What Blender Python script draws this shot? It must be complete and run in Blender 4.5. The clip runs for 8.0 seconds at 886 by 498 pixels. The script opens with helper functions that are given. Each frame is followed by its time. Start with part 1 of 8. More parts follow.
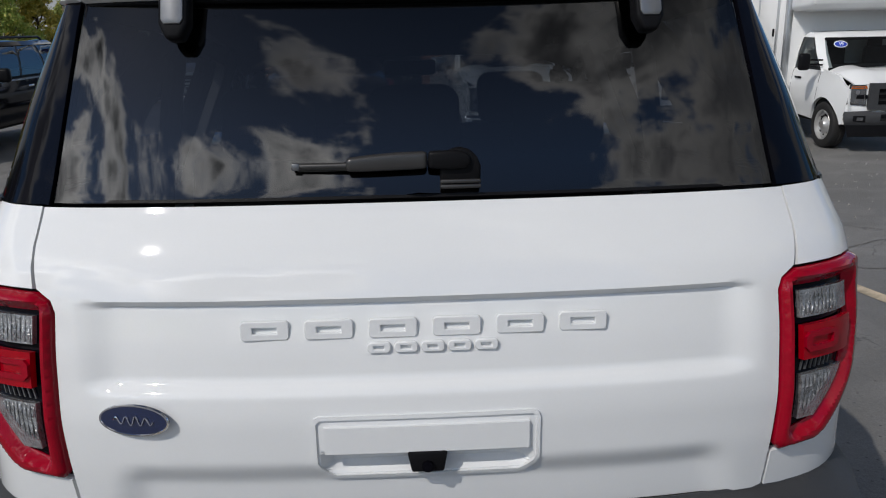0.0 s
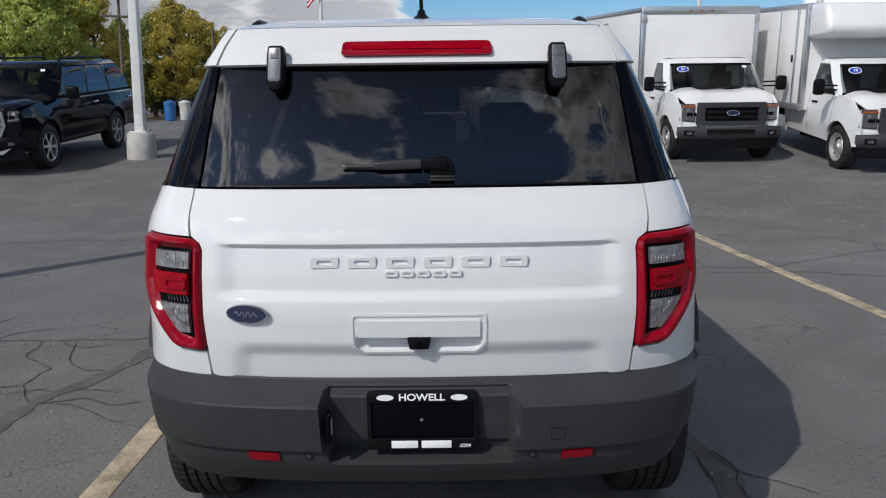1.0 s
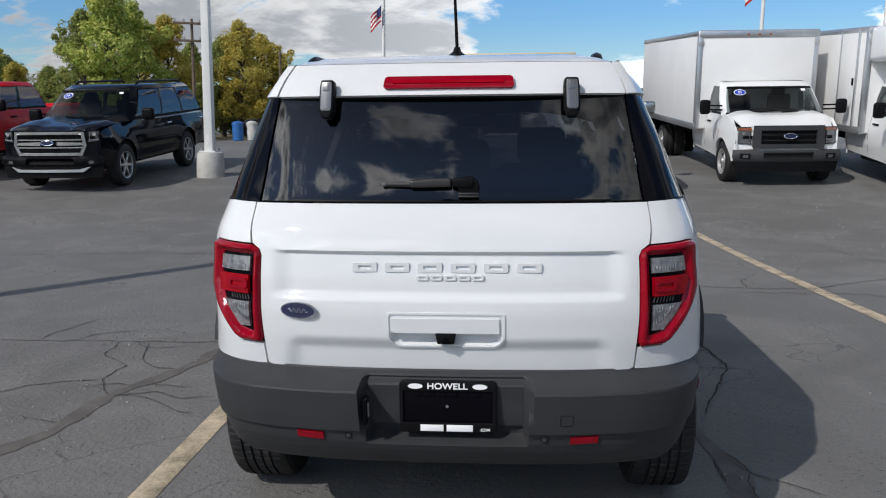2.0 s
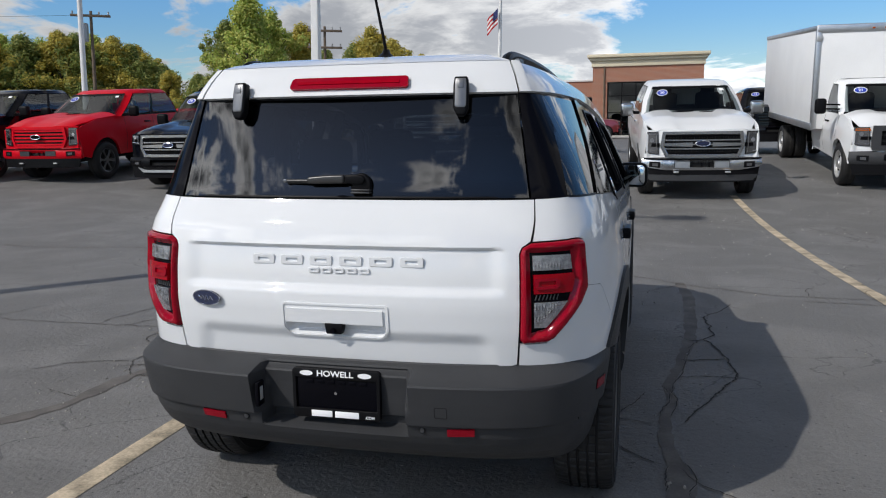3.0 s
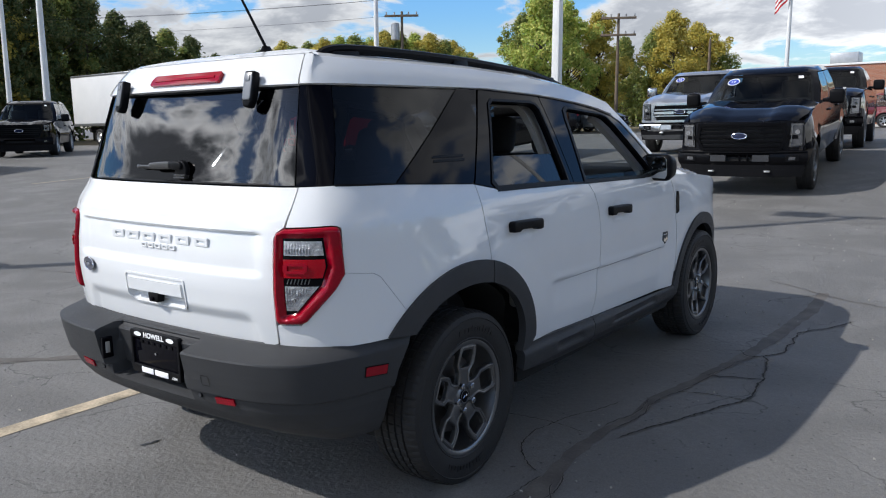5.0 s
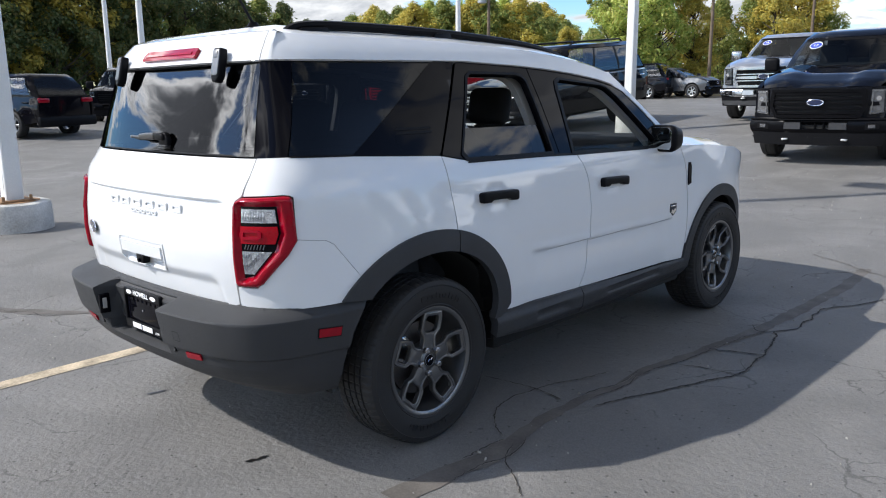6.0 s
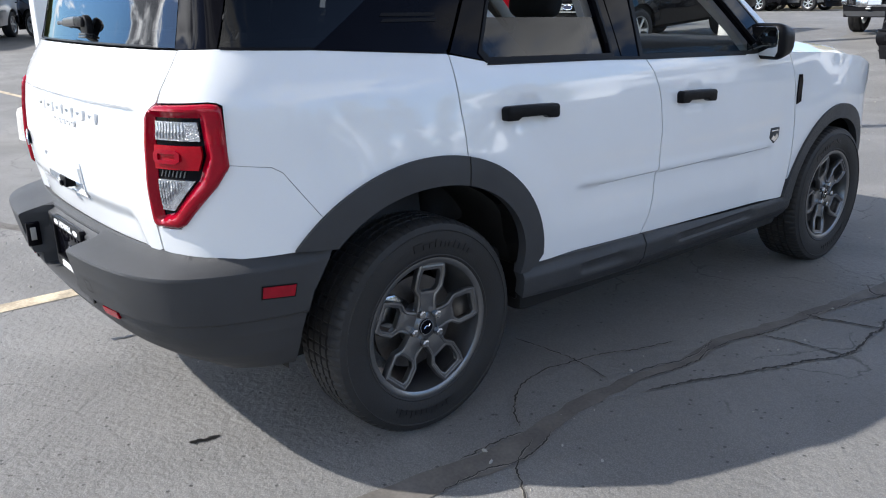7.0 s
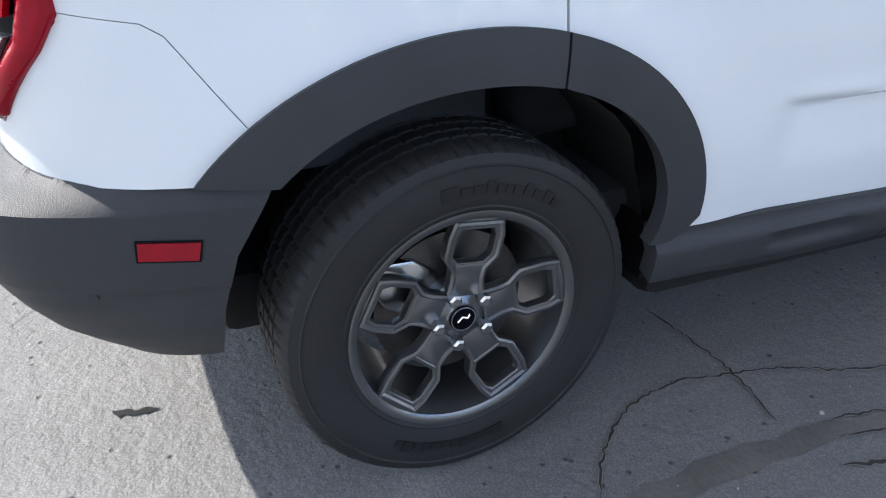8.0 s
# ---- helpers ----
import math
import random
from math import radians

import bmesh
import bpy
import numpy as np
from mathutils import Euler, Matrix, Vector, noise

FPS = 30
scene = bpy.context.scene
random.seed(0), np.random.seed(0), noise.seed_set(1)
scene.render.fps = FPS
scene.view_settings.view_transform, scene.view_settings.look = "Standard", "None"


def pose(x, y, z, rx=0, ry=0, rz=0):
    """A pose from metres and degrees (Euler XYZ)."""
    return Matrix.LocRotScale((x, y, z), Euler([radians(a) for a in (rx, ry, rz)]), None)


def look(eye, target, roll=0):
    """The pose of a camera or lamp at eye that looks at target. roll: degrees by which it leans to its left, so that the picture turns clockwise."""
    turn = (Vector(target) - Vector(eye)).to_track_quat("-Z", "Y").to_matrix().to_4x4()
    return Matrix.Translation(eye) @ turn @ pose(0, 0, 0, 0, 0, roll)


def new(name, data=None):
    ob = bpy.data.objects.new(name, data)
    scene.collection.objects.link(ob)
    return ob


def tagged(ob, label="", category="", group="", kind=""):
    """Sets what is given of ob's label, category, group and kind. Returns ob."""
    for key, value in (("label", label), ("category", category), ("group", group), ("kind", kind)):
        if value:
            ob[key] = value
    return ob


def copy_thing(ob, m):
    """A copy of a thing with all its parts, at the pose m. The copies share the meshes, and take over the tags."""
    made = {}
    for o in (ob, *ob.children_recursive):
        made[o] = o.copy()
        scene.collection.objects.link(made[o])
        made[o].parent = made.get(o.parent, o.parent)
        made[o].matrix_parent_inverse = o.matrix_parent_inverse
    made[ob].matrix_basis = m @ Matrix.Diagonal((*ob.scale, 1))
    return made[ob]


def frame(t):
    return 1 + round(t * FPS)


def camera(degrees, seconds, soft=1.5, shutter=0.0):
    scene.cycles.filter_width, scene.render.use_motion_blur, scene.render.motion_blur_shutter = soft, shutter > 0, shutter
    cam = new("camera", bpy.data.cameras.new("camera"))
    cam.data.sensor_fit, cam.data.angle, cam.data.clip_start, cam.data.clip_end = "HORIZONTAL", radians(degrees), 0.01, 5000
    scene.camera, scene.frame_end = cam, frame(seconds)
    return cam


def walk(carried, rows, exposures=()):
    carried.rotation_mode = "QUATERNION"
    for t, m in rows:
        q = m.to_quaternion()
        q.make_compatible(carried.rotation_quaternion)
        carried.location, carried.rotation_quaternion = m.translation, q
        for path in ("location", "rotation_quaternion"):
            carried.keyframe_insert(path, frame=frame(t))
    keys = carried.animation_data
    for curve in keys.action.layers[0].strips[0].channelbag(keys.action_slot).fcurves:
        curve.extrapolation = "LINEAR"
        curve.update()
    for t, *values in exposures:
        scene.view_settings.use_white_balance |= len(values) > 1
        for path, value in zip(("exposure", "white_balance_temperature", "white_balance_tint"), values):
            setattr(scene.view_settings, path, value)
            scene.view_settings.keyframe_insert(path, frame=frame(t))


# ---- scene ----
from mathutils.geometry import delaunay_2d_cdt

cam = camera(58.0, 8.0, soft=1.1)
PATH = [
    (0, (-0.016, -1.163, 1.426), (0.062, 0.794, 1.02), -1.3),
    (0.5, (0.018, -1.636, 1.442), (0.038, 0.324, 1.048), -0.9),
    (1, (0.083, -2.075, 1.472), (0.071, -0.108, 1.109), -0.7),
    (1.5, (0.106, -2.34, 1.493), (0.038, -0.368, 1.162), -0.6),
    (1.7, (0.11, -2.4, 1.497), (0.012, -0.428, 1.179), -0.5),
    (2.8, (0.825, -2.378, 1.458), (0.409, -0.444, 1.16), -0.8),
    (3, (1.007, -2.354, 1.469), (0.513, -0.44, 1.168), -0.8),
    (3.5, (1.462, -2.193, 1.45), (0.763, -0.344, 1.15), -1.0),
    (4, (1.892, -2.03, 1.445), (0.998, -0.266, 1.146), -1.1),
    (4.5, (2.321, -1.854, 1.456), (1.256, -0.189, 1.154), -1.0),
    (4.7, (2.457, -1.746, 1.441), (1.337, -0.117, 1.135), -1.1),
    (5.8, (3.105, -1.475, 1.462), (1.776, -0.027, 1.094), -1.2),
    (6, (3.128, -1.394, 1.468), (1.773, 0.022, 1.073), -1.3),
    (6.5, (3.033, -1.003, 1.413), (1.622, 0.334, 0.941), -1.3),
    (7, (2.733, -0.605, 1.347), (1.263, 0.614, 0.754), -0.8),
    (7.5, (2.366, -0.18, 1.298), (0.828, 0.84, 0.527), 0.3),
    (8, (2.0, 0.302, 1.201), (0.411, 1.028, 0.227), 1.5),
]
EXPOSURES = [(0.0, -0.48, 6620, 10), (1.5, -0.26, 6550, 10), (3.0, -0.20, 6550, 10), (4.5, 0.06, 6350, 10), (5.8, 0.58, 6480, 10), (6.5, 0.88, 6480, 10), (7.0, 1.10, 6460, 10), (7.5, 1.33, 6490, 10), (8.0, 1.64, 6510, 10)]
walk(cam, [(t, look(eye, target, roll)) for t, eye, target, roll in PATH], EXPOSURES)


# ---- world, sun, exposure ----
SUN = Vector((-0.73, -0.85, 1.0)).normalized()      # towards the sun
world = bpy.data.worlds.new("sky")
scene.world = world
world.use_nodes = True
wn, wl = world.node_tree.nodes, world.node_tree.links
wn.clear()


def wnode(kind, **values):
    n = wn.new(kind)
    for k, v in values.items():
        n.inputs[k].default_value = v
    return n


def wmath(op, a, b=None, clamp=False):
    n = wn.new("ShaderNodeMath")
    n.operation, n.use_clamp = op, clamp
    for i, v in enumerate((a, b)):
        if v is None:
            continue
        if isinstance(v, (int, float)):
            n.inputs[i].default_value = v
        else:
            wl.new(v, n.inputs[i])
    return n.outputs[0]


def wmix(fac, a, b):
    n = wn.new("ShaderNodeMix")
    n.data_type = "RGBA"
    for i, v in ((0, fac), (6, a), (7, b)):
        if isinstance(v, (int, float, tuple)):
            n.inputs[i].default_value = v
        else:
            wl.new(v, n.inputs[i])
    return n.outputs[2]


sky = wn.new("ShaderNodeTexSky")
sky.sky_type, sky.sun_disc = "NISHITA", False
sky.sun_elevation, sky.sun_rotation = math.asin(SUN.z), math.atan2(SUN.x, SUN.y)
sky.air_density, sky.dust_density, sky.ozone_density = 1.0, 0.3, 1.8
coord = wn.new("ShaderNodeTexCoord")
split = wn.new("ShaderNodeSeparateXYZ")
wl.new(coord.outputs["Generated"], split.inputs[0])
up = wmath("MAXIMUM", split.outputs[2], 0.0)
flat = wmath("ADD", up, 0.26)
comb = wn.new("ShaderNodeCombineXYZ")
wl.new(wmath("ADD", wmath("DIVIDE", split.outputs[0], flat), 1.3), comb.inputs[0])
wl.new(wmath("ADD", wmath("DIVIDE", split.outputs[1], flat), -1.6), comb.inputs[1])
comb.inputs[2].default_value = 3.7
big = wnode("ShaderNodeTexNoise", Scale=1.25, Detail=12.0, Roughness=0.58, Distortion=0.35)
wl.new(comb.outputs[0], big.inputs["Vector"])
lump = wnode("ShaderNodeTexNoise", Scale=3.4, Detail=8.0, Roughness=0.6, Distortion=0.5)
wl.new(comb.outputs[0], lump.inputs["Vector"])
cover = wn.new("ShaderNodeMapRange")
cover.interpolation_type = "SMOOTHSTEP"
for k, v in (("From Min", 0.474), ("From Max", 0.522), ("To Min", 0.0), ("To Max", 1.0)):
    cover.inputs[k].default_value = v
wl.new(wmath("ADD", wmath("MULTIPLY", big.outputs["Fac"], 0.8), wmath("MULTIPLY", lump.outputs["Fac"], 0.2)), cover.inputs["Value"])
thick = wn.new("ShaderNodeMapRange")
thick.interpolation_type = "SMOOTHSTEP"
for k, v in (("From Min", 0.475), ("From Max", 0.585), ("To Min", 0.0), ("To Max", 1.0)):
    thick.inputs[k].default_value = v
wl.new(wmath("ADD", wmath("MULTIPLY", big.outputs["Fac"], 0.65), wmath("MULTIPLY", lump.outputs["Fac"], 0.35)), thick.inputs["Value"])
cloud = wmix(thick.outputs[0], (6.2, 6.25, 6.3, 1), (3.3, 3.42, 3.7, 1))
dot = wn.new("ShaderNodeVectorMath")
dot.operation = "DOT_PRODUCT"
wl.new(coord.outputs["Generated"], dot.inputs[0])
dot.inputs[1].default_value = SUN
glow = wmath("POWER", wmath("MAXIMUM", dot.outputs["Value"], 0.0), 3.0)
gain = wn.new("ShaderNodeVectorMath")
gain.operation = "SCALE"
wl.new(cloud, gain.inputs[0])
# clouds opposite the sun get an added gain that fills the car's shaded flank; towards the sun only their thin edges
# glow
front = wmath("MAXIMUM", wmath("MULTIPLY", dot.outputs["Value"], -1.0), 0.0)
edges = wmath("MULTIPLY", wmath("MULTIPLY", glow, wmath("SUBTRACT", 1.0, wmath("MULTIPLY", thick.outputs[0], 0.97))), 6.0)
shady = wmath("SUBTRACT", 1.0, wmath("MULTIPLY", wmath("MULTIPLY", glow, thick.outputs[0]), 0.45))
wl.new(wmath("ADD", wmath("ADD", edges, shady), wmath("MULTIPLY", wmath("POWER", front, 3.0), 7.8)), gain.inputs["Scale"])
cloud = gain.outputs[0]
deep = wn.new("ShaderNodeHueSaturation")
fade = wn.new("ShaderNodeMapRange")
for k, v in (("From Min", 0.12), ("From Max", 0.55), ("To Min", 1.45), ("To Max", 0.85)):
    fade.inputs[k].default_value = v
wl.new(up, fade.inputs["Value"])
wl.new(fade.outputs[0], deep.inputs["Saturation"])
wl.new(sky.outputs[0], deep.inputs["Color"])
azure = wn.new("ShaderNodeVectorMath")
azure.operation = "MULTIPLY"
wl.new(deep.outputs[0], azure.inputs[0])
azure.inputs[1].default_value = (0.91, 1.0, 1.16)
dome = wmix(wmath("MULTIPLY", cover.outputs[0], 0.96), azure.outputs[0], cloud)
# gain by height: midway raised to fill the flank, overhead cut to deepen shadows
height_gain = wn.new("ShaderNodeValToRGB")
height_gain.color_ramp.interpolation = "B_SPLINE"
tones = ((0.0, 0.56), (0.16, 0.62), (0.38, 1.15), (0.60, 0.48), (1.0, 0.10))
while len(height_gain.color_ramp.elements) < len(tones):
    height_gain.color_ramp.elements.new(0.5)
for e, (at, v) in zip(height_gain.color_ramp.elements, tones):
    e.position, e.color = at, (v, v, v, 1)
wl.new(up, height_gain.inputs[0])
level = wn.new("ShaderNodeVectorMath")
level.operation = "SCALE"
wl.new(dome, level.inputs[0])
wl.new(wmath("MULTIPLY", height_gain.outputs[0], 2.1), level.inputs["Scale"])
dome = level.outputs[0]
back = wnode("ShaderNodeBackground", Strength=0.084)
wl.new(dome, back.inputs["Color"])
wl.new(back.outputs[0], wn.new("ShaderNodeOutputWorld").inputs[0])

sun_data = bpy.data.lights.new("sun", "SUN")
sun_data.energy, sun_data.angle, sun_data.color = 3.4, radians(0.55), (1.0, 0.96, 0.91)
sun = new("sun", sun_data)
sun.matrix_world = look(SUN * 50, (0, 0, 0))

# ---- materials ----
def surface(name, base, rough=0.5, metal=0.0, var=0.12, scale=8.0, fine=90.0, bump=0.0, coat=0.0, dirt=None, spec=0.5, rand=0.0, rvar=0.1):
    """A principled material whose colour, gloss and relief vary at two scales."""
    m = bpy.data.materials.new(name)
    m.use_nodes = True
    nt = m.node_tree
    n, l = nt.nodes, nt.links
    bsdf = n["Principled BSDF"]
    co = n.new("ShaderNodeTexCoord")
    a, b = n.new("ShaderNodeTexNoise"), n.new("ShaderNodeTexNoise")
    a.inputs["Scale"].default_value, a.inputs["Detail"].default_value = scale, 5.0
    b.inputs["Scale"].default_value, b.inputs["Detail"].default_value = fine, 3.0
    for t in (a, b):
        l.new(co.outputs["Object"], t.inputs["Vector"])
    mixed = n.new("ShaderNodeMath")
    mixed.operation = "MULTIPLY_ADD"
    l.new(b.outputs["Fac"], mixed.inputs[0])
    mixed.inputs[1].default_value = 0.45
    l.new(a.outputs["Fac"], mixed.inputs[2])
    ramp = n.new("ShaderNodeValToRGB")
    lo, hi = ramp.color_ramp.elements
    lo.position, hi.position = 0.45, 1.0
    other = dirt or [c * (1 - var) for c in base]
    lo.color, hi.color = (*[min(1, c * (1 + var * 0.5)) for c in base], 1), (*other, 1)
    l.new(mixed.outputs[0], ramp.inputs[0])
    colour = ramp.outputs[0]
    if rand:
        info = n.new("ShaderNodeObjectInfo")
        hsv = n.new("ShaderNodeHueSaturation")
        vary = n.new("ShaderNodeMapRange")
        vary.inputs["To Min"].default_value, vary.inputs["To Max"].default_value = 1 - rand, 1 + rand
        l.new(info.outputs["Random"], vary.inputs["Value"])
        l.new(vary.outputs[0], hsv.inputs["Value"])
        l.new(colour, hsv.inputs["Color"])
        colour = hsv.outputs[0]
    l.new(colour, bsdf.inputs["Base Color"])
    rr = n.new("ShaderNodeMapRange")
    rr.inputs["To Min"].default_value, rr.inputs["To Max"].default_value = max(0, rough - rvar * rough), min(1, rough + rvar * rough)
    l.new(a.outputs["Fac"], rr.inputs["Value"])
    l.new(rr.outputs[0], bsdf.inputs["Roughness"])
    bsdf.inputs["Metallic"].default_value = metal
    bsdf.inputs["Specular IOR Level"].default_value = spec
    if coat:
        bsdf.inputs["Coat Weight"].default_value, bsdf.inputs["Coat Roughness"].default_value = coat, 0.03
    if bump:
        bp = n.new("ShaderNodeBump")
        bp.inputs["Strength"].default_value, bp.inputs["Distance"].default_value = bump, 0.004
        l.new(b.outputs["Fac"], bp.inputs["Height"])
        l.new(bp.outputs[0], bsdf.inputs["Normal"])
    return m


def glass(name, tint, gloss=1.0, front=0.04):
    """A thin pane: lets tinted light through and mirrors by Fresnel."""
    m = bpy.data.materials.new(name)
    m.use_nodes = True
    n, l = m.node_tree.nodes, m.node_tree.links
    n.clear()
    out, mix = n.new("ShaderNodeOutputMaterial"), n.new("ShaderNodeMixShader")
    clear, shine, edge = n.new("ShaderNodeBsdfTransparent"), n.new("ShaderNodeBsdfGlossy"), n.new("ShaderNodeLayerWeight")
    clear.inputs[0].default_value = (*tint, 1)
    shine.inputs["Roughness"].default_value = 0.012
    shine.inputs["Color"].default_value = (gloss, gloss, gloss, 1)
    edge.inputs["Blend"].default_value = 0.5
    power, fr = n.new("ShaderNodeMath"), n.new("ShaderNodeMath")
    power.operation, fr.operation = "POWER", "MULTIPLY_ADD"
    l.new(edge.outputs["Facing"], power.inputs[0])
    power.inputs[1].default_value = 5.0
    l.new(power.outputs[0], fr.inputs[0])
    fr.inputs[1].default_value, fr.inputs[2].default_value = 0.9 - front, front
    l.new(fr.outputs[0], mix.inputs[0])
    l.new(clear.outputs[0], mix.inputs[1])
    l.new(shine.outputs[0], mix.inputs[2])
    l.new(mix.outputs[0], out.inputs[0])
    return m


def lens_mat(name, base, trans=0.6, rough=0.08):
    m = surface(name, base, rough, var=0.15, scale=30, fine=160, spec=0.3)
    m.node_tree.nodes["Principled BSDF"].inputs["Transmission Weight"].default_value = trans
    return m


M_WHITE = surface("white_paint", (0.68, 0.69, 0.695), 0.62, spec=0.25, var=0.03, scale=3, fine=300, coat=1.0)
M_GREYPL = surface("grey_moulded_plastic", (0.036, 0.0370, 0.0394), 0.54, spec=0.30, var=0.16, scale=6, fine=420, bump=0.25)
M_BLACKPL = surface("black_plastic", (0.007, 0.007, 0.008), 0.38, var=0.2, scale=9, fine=300, bump=0.12, spec=0.25)
M_GLOSSBLK = surface("gloss_black", (0.003, 0.003, 0.005), 0.05, var=0.2, scale=6, fine=120, spec=0.25)
M_BLACKPL.node_tree.nodes["Principled BSDF"].inputs["IOR"].default_value = 1.25
M_GLOSSBLK.node_tree.nodes["Principled BSDF"].inputs["IOR"].default_value = 1.27
M_RUBBER = surface("tyre_rubber", (0.021, 0.021, 0.022), 0.58, spec=0.24, var=0.3, scale=5, fine=150, bump=0.3, dirt=(0.019, 0.018, 0.017))
M_MARK = surface("glossy_rubber", (0.012, 0.012, 0.013), 0.45, spec=0.3, var=0.2)
M_WELL = surface("wheel_liner", (0.006, 0.006, 0.006), 0.9, var=0.2)
M_WHEEL = surface("dark_grey_alloy", (0.170, 0.172, 0.176), 0.33, metal=0.85, var=0.15, scale=12, fine=200, coat=0.4)
M_DISC = surface("cast_iron", (0.09, 0.088, 0.086), 0.4, metal=0.8, var=0.35, scale=20, dirt=(0.07, 0.06, 0.055))
M_CHROME = surface("chrome", (0.75, 0.76, 0.78), 0.1, metal=1.0, var=0.05)
M_REDLENS = lens_mat("red_lens", (0.27, 0.0010, 0.012), 0.0, 0.04)
M_REDLIT = lens_mat("bright_red_lens", (0.30, 0.0006, 0.008), 0.0, 0.04)
M_CLEARLENS = surface("clear_lens", (0.30, 0.31, 0.32), 0.2, metal=0.55, var=0.7, scale=60, fine=260, bump=1.0, coat=1.0, dirt=(0.16, 0.16, 0.165))
M_WIPER = surface("satin_grey_plastic", (0.030, 0.029, 0.029), 0.30, var=0.12, scale=14, fine=220)
M_HINGE = surface("silver_grey_plastic", (0.16, 0.163, 0.168), 0.34, metal=0.6, var=0.1, scale=20)
M_SMOKE = lens_mat("smoked_lens", (0.03, 0.03, 0.032), 0.0)
M_REFLECT = lens_mat("red_reflector", (0.26, 0.002, 0.012), 0.0, 0.12)
M_MIRROR = surface("mirror_silver", (0.55, 0.57, 0.58), 0.03, metal=1.0, var=0.03)
M_TINT = glass("privacy_glass", (0.058, 0.064, 0.073), 1.0, 0.048)
M_SIDETINT = glass("side_privacy_glass", (0.065, 0.072, 0.080), 1.0, 0.036)
M_CLEAR = glass("clear_glass", (0.62, 0.66, 0.66), 0.4, 0.02)
M_NUT = surface("dull_steel", (0.42, 0.425, 0.43), 0.25, metal=1.0, var=0.1)
M_SCREEN = glass("windscreen_glass", (0.74, 0.78, 0.77))
M_SEAT = surface("dark_cloth", (0.020, 0.021, 0.024), 0.9, var=0.3, fine=260, bump=0.3)
M_TRIM = surface("light_grey_trim", (0.32, 0.31, 0.29), 0.7, var=0.1)
M_BLUE = surface("blue_enamel", (0.006, 0.014, 0.055), 0.2, coat=1.0, var=0.1)
M_LETTER = surface("white_print", (0.85, 0.85, 0.85), 0.5, var=0.03)
M_YELLOW = surface("worn_line_paint", (0.55, 0.45, 0.32), 0.85, var=0.5, scale=7, fine=70, dirt=(0.16, 0.14, 0.10), bump=0.3)


# ---- building helpers ----
def part(name, bm, material, parent=None, label="", sharp=38):
    """Links a bmesh as one mesh object under a thing or a part."""
    me = bpy.data.meshes.new(name)
    bm.normal_update()
    bm.to_mesh(me)
    bm.free()
    me.materials.append(material)
    me.shade_smooth()
    me.set_sharp_from_angle(angle=radians(sharp))
    ob = new(name, me)
    ob.parent = parent
    if label:
        ob["label"] = label
    return ob


def thing(name, label, category, at=None, group="", kind=""):
    ob = tagged(new(name), label, category, group, kind)
    ob.empty_display_size = 0.2
    if at is not None:
        ob.matrix_world = at
    return ob


def mirrored(bm):
    other = bm.copy()
    for v in other.verts:
        v.co.x = -v.co.x
    bmesh.ops.reverse_faces(other, faces=other.faces)
    return other


def joined(*bms):
    """One bmesh out of several, which are freed."""
    out = bms[0]
    for b in bms[1:]:
        me = bpy.data.meshes.new("tmp")
        b.to_mesh(me)
        out.from_mesh(me)
        bpy.data.meshes.remove(me)
        b.free()
    return out


def box(size, at=(0, 0, 0), bevel=0.01, segs=2, turn=(0, 0, 0)):
    bm = bmesh.new()
    bmesh.ops.create_cube(bm, size=1.0)
    bmesh.ops.scale(bm, vec=size, verts=bm.verts)
    if bevel:
        bmesh.ops.bevel(bm, geom=bm.edges[:], offset=min(bevel, 0.49 * min(size)), segments=segs, affect="EDGES", profile=0.5)
    bm.transform(pose(*at, *turn))
    return bm


def prism(outline, depth, plane="xz", at=(0, 0, 0), bevel=0.0, holes=(), segs=2):
    """An outline with holes, extruded. plane xz: depth runs along y; yz: along x; xy: along z."""
    bm = bmesh.new()
    loops = [list(outline)] + [list(h) for h in holes]
    verts, edges = [], []
    for lp in loops:
        k = len(verts)
        verts += [Vector(p) for p in lp]
        edges += [(k + i, k + (i + 1) % len(lp)) for i in range(len(lp))]
    vs, _, fs, _, _, _ = delaunay_2d_cdt(verts, edges, [], 0, 1e-6)
    polys = [np.array(lp, float) for lp in loops]
    def to3(p):
        return {"xz": (p[0], 0, p[1]), "yz": (0, p[0], p[1]), "xy": (p[0], p[1], 0)}[plane]
    made = [bm.verts.new(to3(p)) for p in vs]
    for f in fs:
        c = np.mean([vs[i] for i in f], axis=0)[None]
        if inside(c, polys)[0]:
            bm.faces.new([made[i] for i in f])
    bmesh.ops.dissolve_limit(bm, angle_limit=0.01, verts=bm.verts, edges=bm.edges)
    out = bmesh.ops.extrude_face_region(bm, geom=bm.faces[:])
    d = {"xz": Vector((0, depth, 0)), "yz": Vector((depth, 0, 0)), "xy": Vector((0, 0, depth))}[plane]
    bmesh.ops.translate(bm, vec=d, verts=[g for g in out["geom"] if isinstance(g, bmesh.types.BMVert)])
    bmesh.ops.recalc_face_normals(bm, faces=bm.faces)
    if bevel:
        es = [e for e in bm.edges if e.is_manifold and e.calc_face_angle() > 0.5]
        bmesh.ops.bevel(bm, geom=es, offset=bevel, segments=segs, affect="EDGES", profile=0.5)
    bm.transform(Matrix.Translation(at))
    return bm


def inside(pts, polys):
    """Even-odd test of points against a list of polygons."""
    res = np.zeros(len(pts), bool)
    x, y = pts[:, 0], pts[:, 1]
    for p in polys:
        q = np.roll(p, -1, axis=0)
        for (x0, y0), (x1, y1) in zip(p, q):
            if y0 == y1:
                continue
            cut = (y0 > y) != (y1 > y)
            res ^= cut & (x < (x1 - x0) * (y - y0) / (y1 - y0) + x0)
    return res


